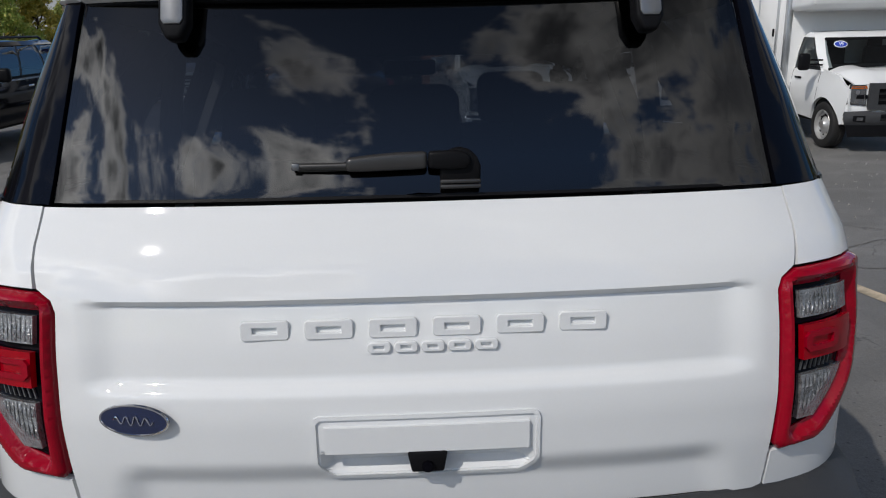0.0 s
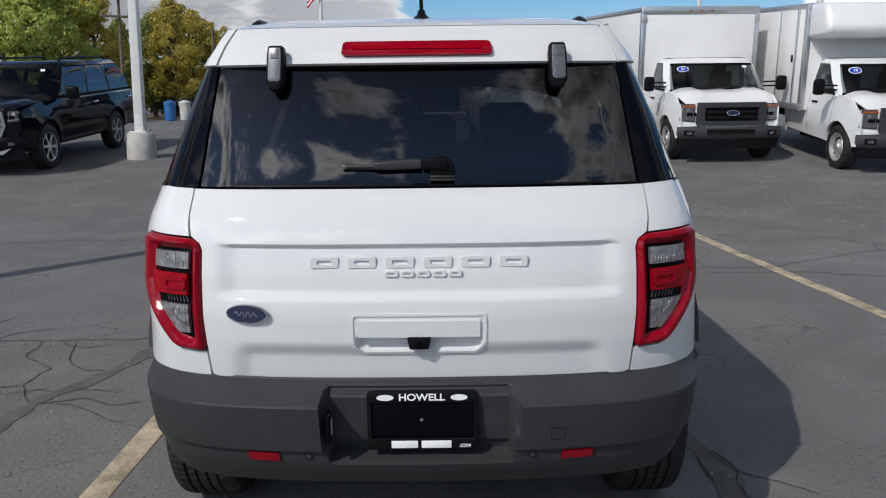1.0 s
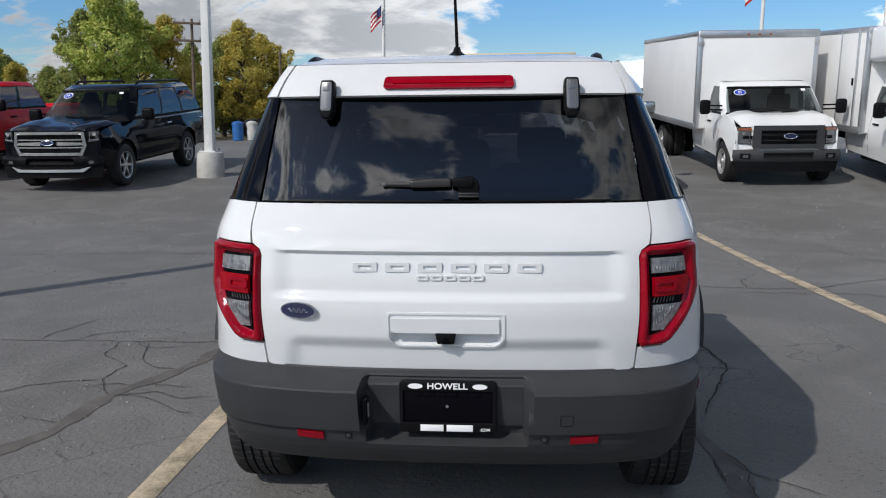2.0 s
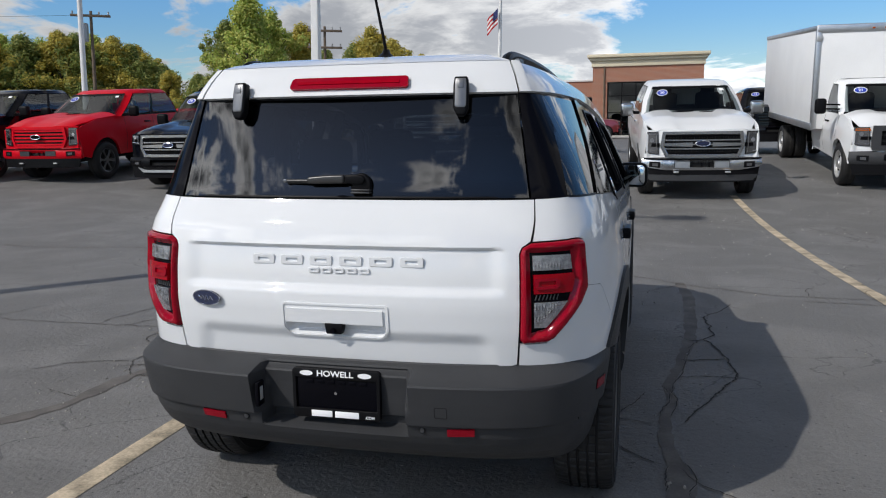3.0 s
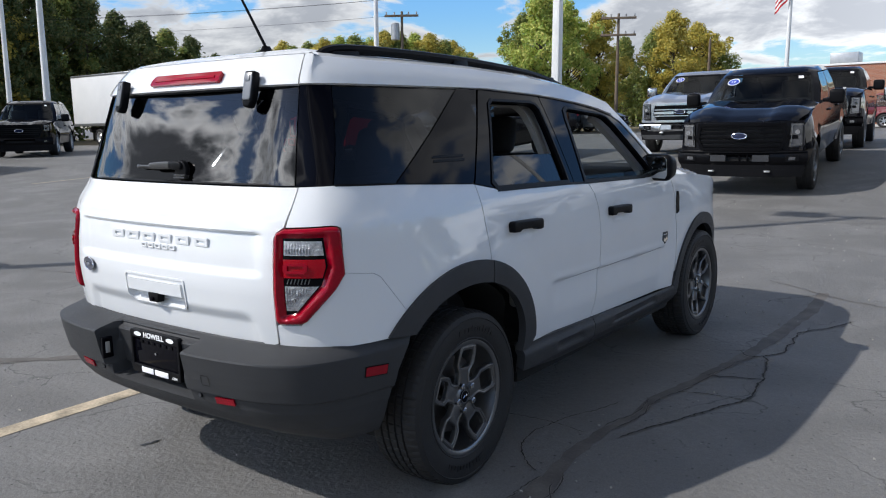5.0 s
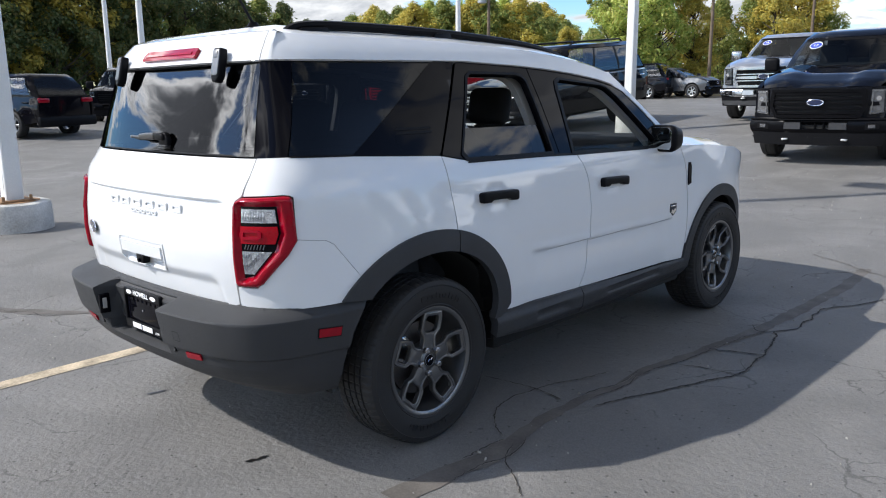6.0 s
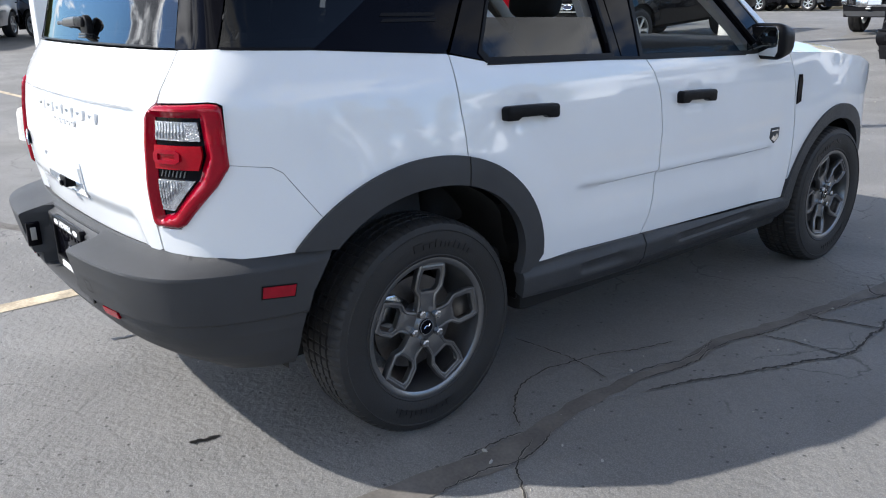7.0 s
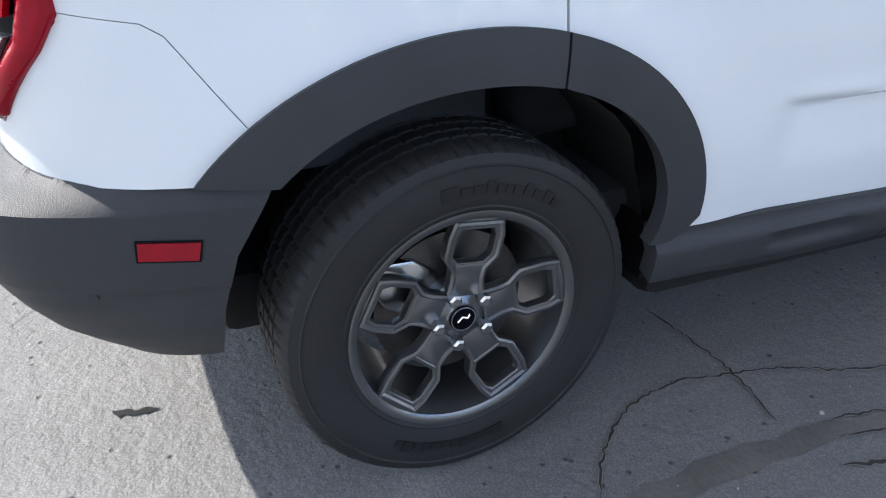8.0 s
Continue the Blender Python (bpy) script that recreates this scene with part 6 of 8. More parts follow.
def vehicle(name, label, category, at, heading, paint, length=5.9, width=2.03, hood=1.45, nose=1.18, belt=1.35, roof=1.95, cab=(1.42, 2.22, 3.85, 4.05), axles=(0.95, 4.62),
            r=0.405, floor=0.50, wheel="alloy", grille="bars", trim=None, bed=True, screen_glass=None, year="", lamps="tall", group="", arch=0.50, bumper_mat=None, tail=False, mirrors=True, mirror_mat=None, rails=False, taper=1.0):
    """A road vehicle; its nose is at y = 0 and looks along -y, turned by heading about its nose."""
    ch, sh = math.cos(radians(heading)), math.sin(radians(heading))
    ya_, yb_ = axles[0], min(axles[1], 5.3)
    za_, zb_ = (rise(at[0] - sh * q, at[1] + ch * q) for q in (ya_, yb_))
    tip_ = math.atan2(zb_ - za_, yb_ - ya_)
    v = thing(name, label, category, pose(at[0], at[1], za_ - ya_ * math.tan(tip_), math.degrees(tip_), 0, heading), group)
    hw = width / 2
    trim = trim or paint
    gl = screen_glass or M_CARGLASS
    c0, c1, c2, c3 = cab

    def sx(y, z):
        t = hw - 0.015 - 0.05 * ramp(z, belt - 0.30, belt + 0.02) - 0.05 * (1 - ramp(z, floor, floor + 0.35))
        t = t - 0.13 * (1 - np.clip(y / 0.55, 0, 1)) ** 2 - 0.05 * (np.clip((y - length + 0.4) / 0.4, 0, 1)) ** 2
        for ay in axles:
            t = t + 0.02 * (1 - ramp(np.hypot(y - ay, z - r), arch, arch + 0.16))
        return np.stack([t, y, z + 0 * y], 1)

    def arc(ay):
        return [(ay + arch * math.cos(a), max(floor, r + arch * math.sin(a))) for a in np.linspace(math.pi, 0, 15)]
    top_rear = belt + (0.05 if bed else -0.02)
    side = [(0.12, floor + 0.06)] + arc(axles[0]) + (arc(axles[1]) if axles[1] < length else []) + [(length - 0.06, floor + 0.08), (length - 0.03, top_rear - 0.1), (length - 0.06, top_rear), (c3, belt), (c0, belt - 0.01), (hood * 0.5, nose + (belt - nose) * 0.72), (0.30, nose + 0.02), (0.14, nose - 0.06)]
    b = sheet(side, sx, 0.14, zres=0.09, thick=0.06, step=0.09)
    m2 = mirrored(b)
    part("side_panel", b, paint, v)
    part("side_panel", m2, paint, v)
    # bonnet
    def bonnet(x, y):
        k = np.clip(np.abs(x) / (hw - 0.08 - 0.12 * (1 - np.clip(y / 0.5, 0, 1)) ** 2), 0, 1)
        z = np.interp(y, [0.10, 0.30, hood * 0.5, c0 + 0.35], [nose - 0.05, nose + 0.03, nose + (belt - nose) * 0.8, belt + 0.045])
        return np.stack([x, y, z + 0.035 * (1 - k ** 5) + 0.036 * ramp(k, 0.40, 0.46) * (1 - ramp(k, 0.8, 1.0))], 1)
    bo = [(-hw + 0.21, 0.13), (0, 0.06), (hw - 0.21, 0.13), (hw - 0.10, 0.5), (hw - 0.065, 1.0), (hw - 0.06, c0 + 0.02), (hw * 0.5, c0 + 0.12), (0, c0 + 0.2), (-hw * 0.5, c0 + 0.12), (-hw + 0.06, c0 + 0.02), (-hw + 0.065, 1.0), (-hw + 0.10, 0.5)]
    part("bonnet", sheet(bo, bonnet, 0.10, thick=0.03), paint, v)
    # front face
    def face(d):
        return lambda x, z: np.stack([x, 0.05 + 0.10 * (np.abs(x) / hw) ** 3 * 1.4 - d + 0.03 * (z - floor) / (nose - floor), z + 0 * x], 1)
    part("front_panel", sheet([(-hw + 0.04, floor + 0.02), (hw - 0.04, floor + 0.02), (hw - 0.10, nose + 0.01), (-hw + 0.10, nose + 0.01)], face(0.0), 0.12, thick=0.05), paint, v)
    gz0, gz1 = floor + 0.27, nose - 0.04
    gw = hw * 0.65
    if grille == "van":
        gz0, gz1, gw = floor + 0.31, nose - 0.01, hw * 0.60
    if grille:
        g_ = part("grille", sheet([(-gw + 0.07, gz0), (gw - 0.07, gz0), (gw, gz0 + 0.15), (gw - 0.03, gz1), (-gw + 0.03, gz1), (-gw, gz0 + 0.15)], face(0.014), 0.06, thick=0.0), M_WELL, v)
        fr = [(-gw + 0.05, gz0 - 0.03), (gw - 0.05, gz0 - 0.03), (gw + 0.035, gz0 + 0.15), (gw, gz1 + 0.03), (-gw, gz1 + 0.03), (-gw - 0.035, gz0 + 0.15)]
        fi = [(-gw + 0.09, gz0 + 0.015), (gw - 0.09, gz0 + 0.015), (gw - 0.02, gz0 + 0.15), (gw - 0.05, gz1 - 0.015), (-gw + 0.05, gz1 - 0.015), (-gw + 0.02, gz0 + 0.15)]
        if grille == "van":
            fr = [(-gw - 0.03, gz0 - 0.05), (gw + 0.03, gz0 - 0.05), (gw + 0.05, gz0), (gw + 0.03, gz1 + 0.05), (-gw - 0.03, gz1 + 0.05), (-gw - 0.05, gz0)]
            fi = [(-gw + 0.10, gz0 + 0.03), (gw - 0.10, gz0 + 0.03), (gw - 0.10, gz1 - 0.04), (-gw + 0.10, gz1 - 0.04)]
        part("grille_frame", sheet(fr, face(0.075 if grille == "van" else 0.05), 0.1, holes=[fi], thick=0.08, step=0.06), M_GREYPL if grille == "van" else (M_DULLCHROME if trim is M_CHROME else trim), g_)
        if grille == "chrome":
            part("grille_rim", tube([tuple(face(0.046)(np.array([x_]), np.array([z_]))[0]) for x_, z_ in fi + fi[:1]], 0.011, 6, cap=False), M_DULLCHROME, g_)
            for k in range(-13, 14):
                part("grille_slat", box((0.010, 0.02, gz1 - gz0 - 0.05), (k * (gw - 0.08) / 13.5, float(face(0.022)(np.array([k * (gw - 0.08) / 13.5]), np.array([gz0 + 0.2]))[0][1]), (gz0 + gz1) / 2), 0.0), M_BLACKPL, g_)
        n = {"bars": 5, "chrome": 5, "mesh": 7, "van": 3}[grille]
        for i in range(n):
            zc = gz0 + (gz1 - gz0) * (i + 0.6) / (n + 0.2)
            hgt = (gz1 - gz0) / n * (0.50 if grille != "chrome" else 0.30)
            ww = gw - 0.03 - (0.07 * max(0.0, 1 - (zc - gz0) / 0.15) if grille != "van" else 0.06)
            o = [(-ww, zc - hgt / 2), (ww, zc - hgt / 2), (ww, zc + hgt / 2), (-ww, zc + hgt / 2)]
            part("grille_bar", sheet(o, lambda x, z: face(0.045)(x, z) + np.stack([0 * x, 0.35 * np.abs(z - zc), 0 * x], 1), 0.08, zres=0.1, thick=0.02, step=0.06), M_GRILLE if grille == "van" or (trim is M_CHROME and i not in (1, 2, 3)) else (M_DULLCHROME if trim is M_CHROME else trim), g_)
        e = bmesh.new()
        bmesh.ops.create_circle(e, cap_ends=True, segments=24, radius=1)
        ex = bmesh.ops.extrude_face_region(e, geom=e.faces[:])
        bmesh.ops.translate(e, vec=(0, 0, -0.03), verts=[q for q in ex["geom"] if isinstance(q, bmesh.types.BMVert)])
        bmesh.ops.recalc_face_normals(e, faces=e.faces)
        e.transform(pose(0, -0.041, (gz0 + gz1) / 2 + 0.02, 90, 0, 0) @ Matrix.Diagonal((0.115, 0.046, 1, 1)))
        ob_ = part("oval_badge", e, M_BLUE if paint is not M_REDPAINT else M_GRILLE, g_)
        part("badge_rim", tube([(0.115 * math.cos(a), -0.037, (gz0 + gz1) / 2 + 0.02 + 0.046 * math.sin(a)) for a in np.linspace(0, 2 * math.pi, 25)], 0.008, 5, cap=False), M_CHROME, ob_)
    for s in (-1, 1):
        xa, xb = gw + 0.05, hw - 0.06
        zl0, zl1 = (gz0 + 0.02, gz1 + 0.01) if lamps == "tall" else (gz1 - 0.16, gz1 + 0.03)
        o = [(xa + 0.0, zl0 - 0.008), (xb - 0.012, zl0 + 0.01), (xb - 0.04, zl1 + 0.01), (xa + 0.02, zl1 + 0.01)]
        b = sheet(o, face(0.016), 0.06, thick=0.03)
        hz = part("lamp_housing", b if s > 0 else mirrored(b), M_BLACKPL, v)
        o = [(xa + 0.01, zl0), (xb - 0.02, zl0 + 0.02), (xb - 0.05, zl1), (xa + 0.03, zl1)]
        b = sheet(o, face(0.024), 0.06, thick=0.03)
        hl = part("headlamp", b if s > 0 else mirrored(b), M_LAMP, hz, "clear headlamp")
        pj = face(0.03)(np.array([(xa + xb) / 2]), np.array([(zl0 + zl1) / 2]))[0]
        part("projector", tube([(s * pj[0], pj[1] + 0.01, pj[2] + 0.05), (s * pj[0], pj[1] - 0.004, pj[2] + 0.05)], 0.035, 16), M_CHROME, hz)
        guide = [(xb - 0.075, zl1 - 0.025), (xa + 0.05, zl1 - 0.025), (xa + 0.035, zl0 + 0.03), (xb - 0.05, zl0 + 0.045)]
        part("light_guide", tube([(s * q[0], q[1], q[2]) for q in (face(0.030)(np.array([gx]), np.array([gz]))[0] for gx, gz in guide)], 0.011, 6), M_DULLCHROME, hz)
        zm = zl0 + (zl1 - zl0) * 0.42
        o = [(xa - 0.005, zm - 0.03), (xa + (xb - xa) * 0.55, zm - 0.025), (xa + (xb - xa) * 0.5, zm + 0.03), (xa - 0.005, zm + 0.035)]
        b = sheet(o, face(0.032), 0.06, thick=0.03)
        part("lamp_insert", b if s > 0 else mirrored(b), M_GRILLE, hz)
        if grille == "chrome":
            zc = (gz0 + gz1) / 2
            b = sheet([(0.16, zc - 0.035), (gw - 0.02, zc - 0.025), (gw - 0.02, zc + 0.02), (0.16, zc + 0.035)], face(0.055), 0.08, thick=0.03)
            part("grille_wing", b if s > 0 else mirrored(b), M_DULLCHROME, g_)
        if grille == "van":
            o = [(xa, zl1 - 0.05), (xb - 0.05, zl1 - 0.05), (xb - 0.07, zl1 - 0.01), (xa + 0.02, zl1 - 0.01)]
            b = sheet(o, face(0.032), 0.06, thick=0.02)
            part("indicator", b if s > 0 else mirrored(b), M_AMBER, hz)
    # bumper
    bm_ = bumper_mat or (M_DULLCHROME if trim is M_CHROME else trim)
    lo_b = floor + (0.05 if grille == "chrome" else -0.03)
    bo = [(-hw * 0.6, lo_b - 0.02), (hw * 0.6, lo_b - 0.02), (hw - 0.05, lo_b + 0.03), (hw - 0.015, floor + 0.10), (hw - 0.03, floor + 0.23), (hw * 0.62, floor + 0.245), (hw * 0.52, floor + 0.225), (-hw * 0.52, floor + 0.225), (-hw * 0.62, floor + 0.245), (-hw + 0.03, floor + 0.23), (-hw + 0.015, floor + 0.10), (-hw + 0.05, lo_b + 0.03)]
    slot = [(-hw * 0.45, floor + 0.08), (hw * 0.45, floor + 0.08), (hw * 0.45, floor + 0.19), (-hw * 0.45, floor + 0.19)]
    bp = part("front_bumper", sheet(bo, lambda x, z: face(0.09)(x, z) + np.stack([0 * x, 0.9 * np.clip(np.abs(z - floor - 0.12) - 0.07, 0, 1), 0 * x], 1), 0.08, zres=0.05, holes=[slot], thick=0.12, step=0.06), bm_, v)
    if bed:
        for s in (-1, 1):
            part("tow_hook", box((0.09, 0.05, 0.03), (s * hw * 0.42, -0.03, lo_b - 0.05), 0.012), M_STEEL, bp)
    part("bumper_slot", sheet(slot, face(0.03), 0.2, thick=0.02), M_WELL, bp)
    for s in (-1, 1):
        o = [(hw * 0.68, floor + 0.07), (hw * 0.86, floor + 0.08), (hw * 0.86, floor + 0.17), (hw * 0.68, floor + 0.17)]
        b = sheet(o, face(0.097), 0.1, thick=0.02)
        fb = part("fog_lamp_bezel", b if s > 0 else mirrored(b), M_BLACKPL, bp)
        b = sheet([(hw * 0.72, floor + 0.095), (hw * 0.81, floor + 0.095), (hw * 0.81, floor + 0.145), (hw * 0.72, floor + 0.145)], face(0.104), 0.1, thick=0.02)
        part("fog_lamp", b if s > 0 else mirrored(b), M_LAMP, fb)
    if grille in ("bars", "chrome") and bed:
        for s in (-1, 1):
            b = sheet([(hw * 0.20, floor + 0.075), (hw * 0.44, floor + 0.075), (hw * 0.44, floor + 0.175), (hw * 0.20, floor + 0.175)], face(0.094), 0.1, thick=0.05)
            part("bumper_insert", b if s > 0 else mirrored(b), M_INSERT if trim is not M_CHROME else M_ALU, bp)
            b = box((0.03, 0.03, 0.12), (0.0 if s < 0 else 0.12, 0.02, floor + 0.125), 0.006)
            part("slot_post", b, M_GRILLE, bp)
        part("bumper_edge", sheet([(-hw + 0.03, floor + 0.215), (hw - 0.03, floor + 0.215), (hw - 0.03, floor + 0.232), (-hw + 0.03, floor + 0.232)], face(0.1), 0.1, thick=0.03, step=0.1), M_BLACKPL, bp)
        part("valance", sheet([(-hw + 0.16, floor - 0.15), (hw - 0.16, floor - 0.15), (hw - 0.05, floor - 0.05), (-hw + 0.05, floor - 0.05)], face(0.062), 0.12, thick=0.02), M_GREYPL if trim is M_CHROME else M_BLACKPL, bp)
    part("air_dam", sheet([(-hw + 0.10, floor - 0.17), (hw - 0.10, floor - 0.17), (hw - 0.05, floor + 0.08), (-hw + 0.05, floor + 0.08)], face(0.06), 0.15, thick=0.06), M_BLACKPL, v)
    # cab: sections at four heights
    zs = [belt - 0.02, belt + (roof - belt) * 0.45, roof - 0.10, roof - 0.02, roof]
    yf = [c0, c0 + (c1 - c0) * 0.52, c1 - 0.05, c1 + 0.12, c1 + 0.45]
    yr = [c3, c3 + (c2 - c3) * 0.5, c2, c2 - 0.10, c2 - 0.35]
    xw = [hw - q * taper for q in (0.07, 0.13, 0.235, 0.31, 0.55)]
    cb = bmesh.new()
    rows = []
    for z, a, e_, w in zip(zs, yf, yr, xw):
        ring = [(0, a - 0.02), (w * 0.5, a), (w * 0.86, a + 0.06), (w, a + 0.20), (w, (a + e_) / 2), (w, e_ - 0.12), (w * 0.92, e_ - 0.02), (w * 0.4, e_), (-w * 0.4, e_), (-w * 0.92, e_ - 0.02), (-w, e_ - 0.12), (-w, (a + e_) / 2), (-w, a + 0.20), (-w * 0.86, a + 0.06), (-w * 0.5, a)]
        rows.append([cb.verts.new((x, y, z)) for x, y in ring])
    k = len(rows[0])
    for p, q in zip(rows, rows[1:]):
        for i in range(k):
            cb.faces.new((p[i], p[(i + 1) % k], q[(i + 1) % k], q[i]))
    cb.faces.new(rows[-1])
    bmesh.ops.recalc_face_normals(cb, faces=cb.faces)
    # only the pillars and the roof are painted metal: leave the window faces out
    gone = []
    for f in cb.faces:
        c = f.calc_center_median()
        if c.z < zs[2]:
            if c.y < yf[2] + 0.02 and abs(c.x) < 0.80 * (hw - 0.13):
                gone.append(f)
            elif abs(f.normal.x) > 0.7 and yf[0] + 0.3 < c.y < yr[0] - 0.2:
                gone.append(f)
    bmesh.ops.delete(cb, geom=gone, context="FACES")
    shell = part("cab", cb, paint, v)

    def fr_glass(s, z):
        y = np.interp(z, zs, yf)
        w = np.interp(z, zs, xw)
        return np.stack([s * w, y - 0.014 + 0.075 * np.clip(np.abs(s) - 0.45, 0, 1) ** 1.5 * 2, z], 1)
    part("windscreen", sheet([(-0.93, zs[0] + 0.04), (0.93, zs[0] + 0.04), (0.90, zs[2] - 0.01), (-0.90, zs[2] - 0.01)], fr_glass, 0.12, zres=0.1, thick=0.006), gl, shell, "raked windscreen")
    part("wiper", joined(tube([(-0.55, c0 - 0.01, belt + 0.05), (0.0, c0 + 0.015, belt + 0.075)], 0.012, 6), tube([(0.1, c0 - 0.01, belt + 0.05), (0.65, c0 + 0.03, belt + 0.075)], 0.012, 6)), M_BLACKPL, shell)

    part("cowl", sheet([(-0.96, zs[0] + 0.015), (0.96, zs[0] + 0.015), (0.95, zs[0] + 0.065), (-0.95, zs[0] + 0.065)], lambda s, z: fr_glass(s, z) + np.array([0, -0.012, 0]), 0.12, thick=0.01), M_BLACKPL, shell)
    part("shade_band", sheet([(-0.91, zs[2] - 0.045), (0.91, zs[2] - 0.045), (0.90, zs[2] - 0.005), (-0.90, zs[2] - 0.005)], lambda s, z: fr_glass(s, z) + np.array([0, -0.006, 0]), 0.12, thick=0.0), M_BLACKPL, shell)
    part("inspection_label", sheet([(0.66, zs[2] - 0.09), (0.76, zs[2] - 0.09), (0.76, zs[2] - 0.05), (0.66, zs[2] - 0.05)], lambda s, z: fr_glass(s, z) + np.array([0, -0.010, 0]), 0.12, thick=0.0), M_LETTER, shell)

    def sd_glass(y, z):
        return np.stack([np.interp(z, zs, xw) + 0.006 + 0 * y, y, z], 1)
    ya = lambda z: float(np.interp(z, zs, yf)) + 0.24
    yb = lambda z: float(np.interp(z, zs, yr)) - 0.16
    za, zb = zs[0] + 0.06, zs[2] - 0.015
    cuts = [0.0, 1.0] if c3 - c0 < 1.6 else ([0.0, 0.5, 1.0] if c3 - c0 < 2.8 else [0.0, 0.36, 0.68, 1.0])
    for p, q in zip(cuts, cuts[1:]):
        f0, f1 = (lambda z: ya(z) + (yb(z) - ya(z)) * p + (0.04 if p else 0)), (lambda z: ya(z) + (yb(z) - ya(z)) * q - (0.04 if q < 1 else 0))
        o = [(f0(za), za), (f1(za), za), (f1(zb), zb), (f0(zb), zb)]
        b = sheet(o, sd_glass, 0.2, thick=0.005, step=0.15)
        m2 = mirrored(b)
        part("side_window", b, gl, shell)
        part("side_window", m2, gl, shell)
        if q < 1:
            b = sheet([(f1(za), za), (f1(za) + 0.08, za), (f1(zb) + 0.08, zb), (f1(zb), zb)], sd_glass, 0.2, thick=0.03, step=0.2)
            m2 = mirrored(b)
            part("door_pillar", b, M_BLACKPL, shell)
            part("door_pillar", m2, M_BLACKPL, shell)
    part("cabin", joined(box((width - 0.3, c2 - c1 + 0.7, 0.35), (0, (c1 + c2) / 2 - 0.1, belt - 0.12), 0.05), *[box((0.46, 0.14, 0.62), (s * 0.40, c1 + 0.45, belt + 0.05), 0.06) for s in (-1, 1)], *[box((0.26, 0.10, 0.20), (s * 0.40, c1 + 0.52, belt + 0.42), 0.04) for s in (-1, 1)]), M_SEAT, v)
    if mirrors:
        for s in (-1, 1):
            mb = box((0.24, 0.14, 0.24), (s * (hw + 0.17), c0 + 0.36, belt + 0.10), 0.05, 3)
            mr = part("door_mirror", mb, mirror_mat or (M_BLACKPL if grille == "van" else (M_DULLCHROME if trim is M_CHROME else (paint if grille != "bars" else M_BLACKPL))), v)
            part("mirror_arm", box((0.16, 0.06, 0.06), (s * (hw + 0.02), c0 + 0.38, belt + 0.04), 0.015), M_BLACKPL, mr)
    # seams and handles on the doors
    for yd in ([c0 + 0.28, (c0 + c3) / 2 + 0.05, c3 - 0.05] if c3 - c0 > 1.8 else [c0 + 0.25, c3 - 0.05]):
        for s in (-1, 1):
            b = sheet([(yd, floor + 0.1), (yd + 0.012, floor + 0.1), (yd + 0.012, belt - 0.03), (yd, belt - 0.03)], lambda y, z: sx(y, z) + np.array([0.002, 0, 0]), 0.1, thick=0.0, step=0.15)
            part("door_gap", b if s > 0 else mirrored(b), M_WELL, v)
    for yd in ([(c0 + c3) / 2 - 0.2, c3 - 0.35] if c3 - c0 > 1.8 else [c3 - 0.3]):
        for s in (-1, 1):
            part("door_handle", box((0.03, 0.22, 0.035), (s * (hw - 0.02), yd, belt - 0.16), 0.01), trim if trim is M_CHROME else M_BLACKPL, v)
    # load bed or rear end
    if bed:
        part("bed", joined(box((width - 0.16, 0.05, 0.5), (0, length - 0.06, belt - 0.2), 0.02), box((width - 0.2, length - c3 - 0.1, 0.06), (0, (length + c3) / 2, belt - 0.05), 0.02)), paint, v)
    else:
        part("rear_panel", sheet([(-hw + 0.08, floor), (hw - 0.08, floor), (hw - 0.08, belt), (-hw + 0.08, belt)], lambda x, z: np.stack([-x, length - 0.05 - 0.06 * np.abs(x / hw) ** 3, z + 0 * x], 1), 0.2, thick=0.05), paint, v)
    if tail:
        part("rear_window", sheet([(-0.85, zs[0] + 0.05), (0.85, zs[0] + 0.05), (0.85, zs[2] - 0.02), (-0.85, zs[2] - 0.02)], lambda s, z: np.stack([-s * np.interp(z, zs, xw), np.interp(z, zs, yr) + 0.012, z], 1), 0.2, thick=0.01), gl, shell)
        for s in (-1, 1):
            part("tail_lamp", box((0.34, 0.06, 0.12), (s * (hw - 0.26), length - 0.05, belt - 0.10), 0.02), M_REDLENS, v)
        part("rear_bumper", box((width - 0.1, 0.14, 0.26), (0, length - 0.02, floor + 0.08), 0.05), M_BLACKPL, v)
    part("chassis", box((width - 0.5, length - 0.7, 0.22), (0, length / 2, floor + 0.02), 0.05), M_WELL, v)
    for ay in [a for a in axles if a < length]:
        part("wheel_well", box((width - 0.16, 2 * arch - 0.02, 0.5), (0, ay, r + arch - 0.24), 0.1), M_WELL, v)
    for ay in [a for a in axles if a < length]:
        put_wheel(r, wheel, v, pose(hw - 0.14, ay, r, 10, 0, 0))
        put_wheel(r, wheel, v, pose(-hw + 0.14, ay, r, 0, 0, 180))
    if rails:
        bl = sheet([(c0 + 0.55, belt - 0.045), (length - 0.15, belt - 0.035), (length - 0.15, belt - 0.005), (c0 + 0.55, belt - 0.015)], lambda y, z: sx(y, z) + np.array([0.006, 0, 0]), 0.2, thick=0.01, step=0.2)
        part("belt_trim", mirrored(bl), M_DULLCHROME, v)
        part("belt_trim", bl, M_DULLCHROME, v)
        sk = sheet([(-hw * 0.62, floor - 0.06), (hw * 0.62, floor - 0.06), (hw * 0.75, floor + 0.04), (hw * 0.55, floor - 0.01), (-hw * 0.55, floor - 0.01), (-hw * 0.75, floor + 0.04)], face(0.105), 0.15, thick=0.02, step=0.1)
        part("skid_plate", sk, M_ALU, v)
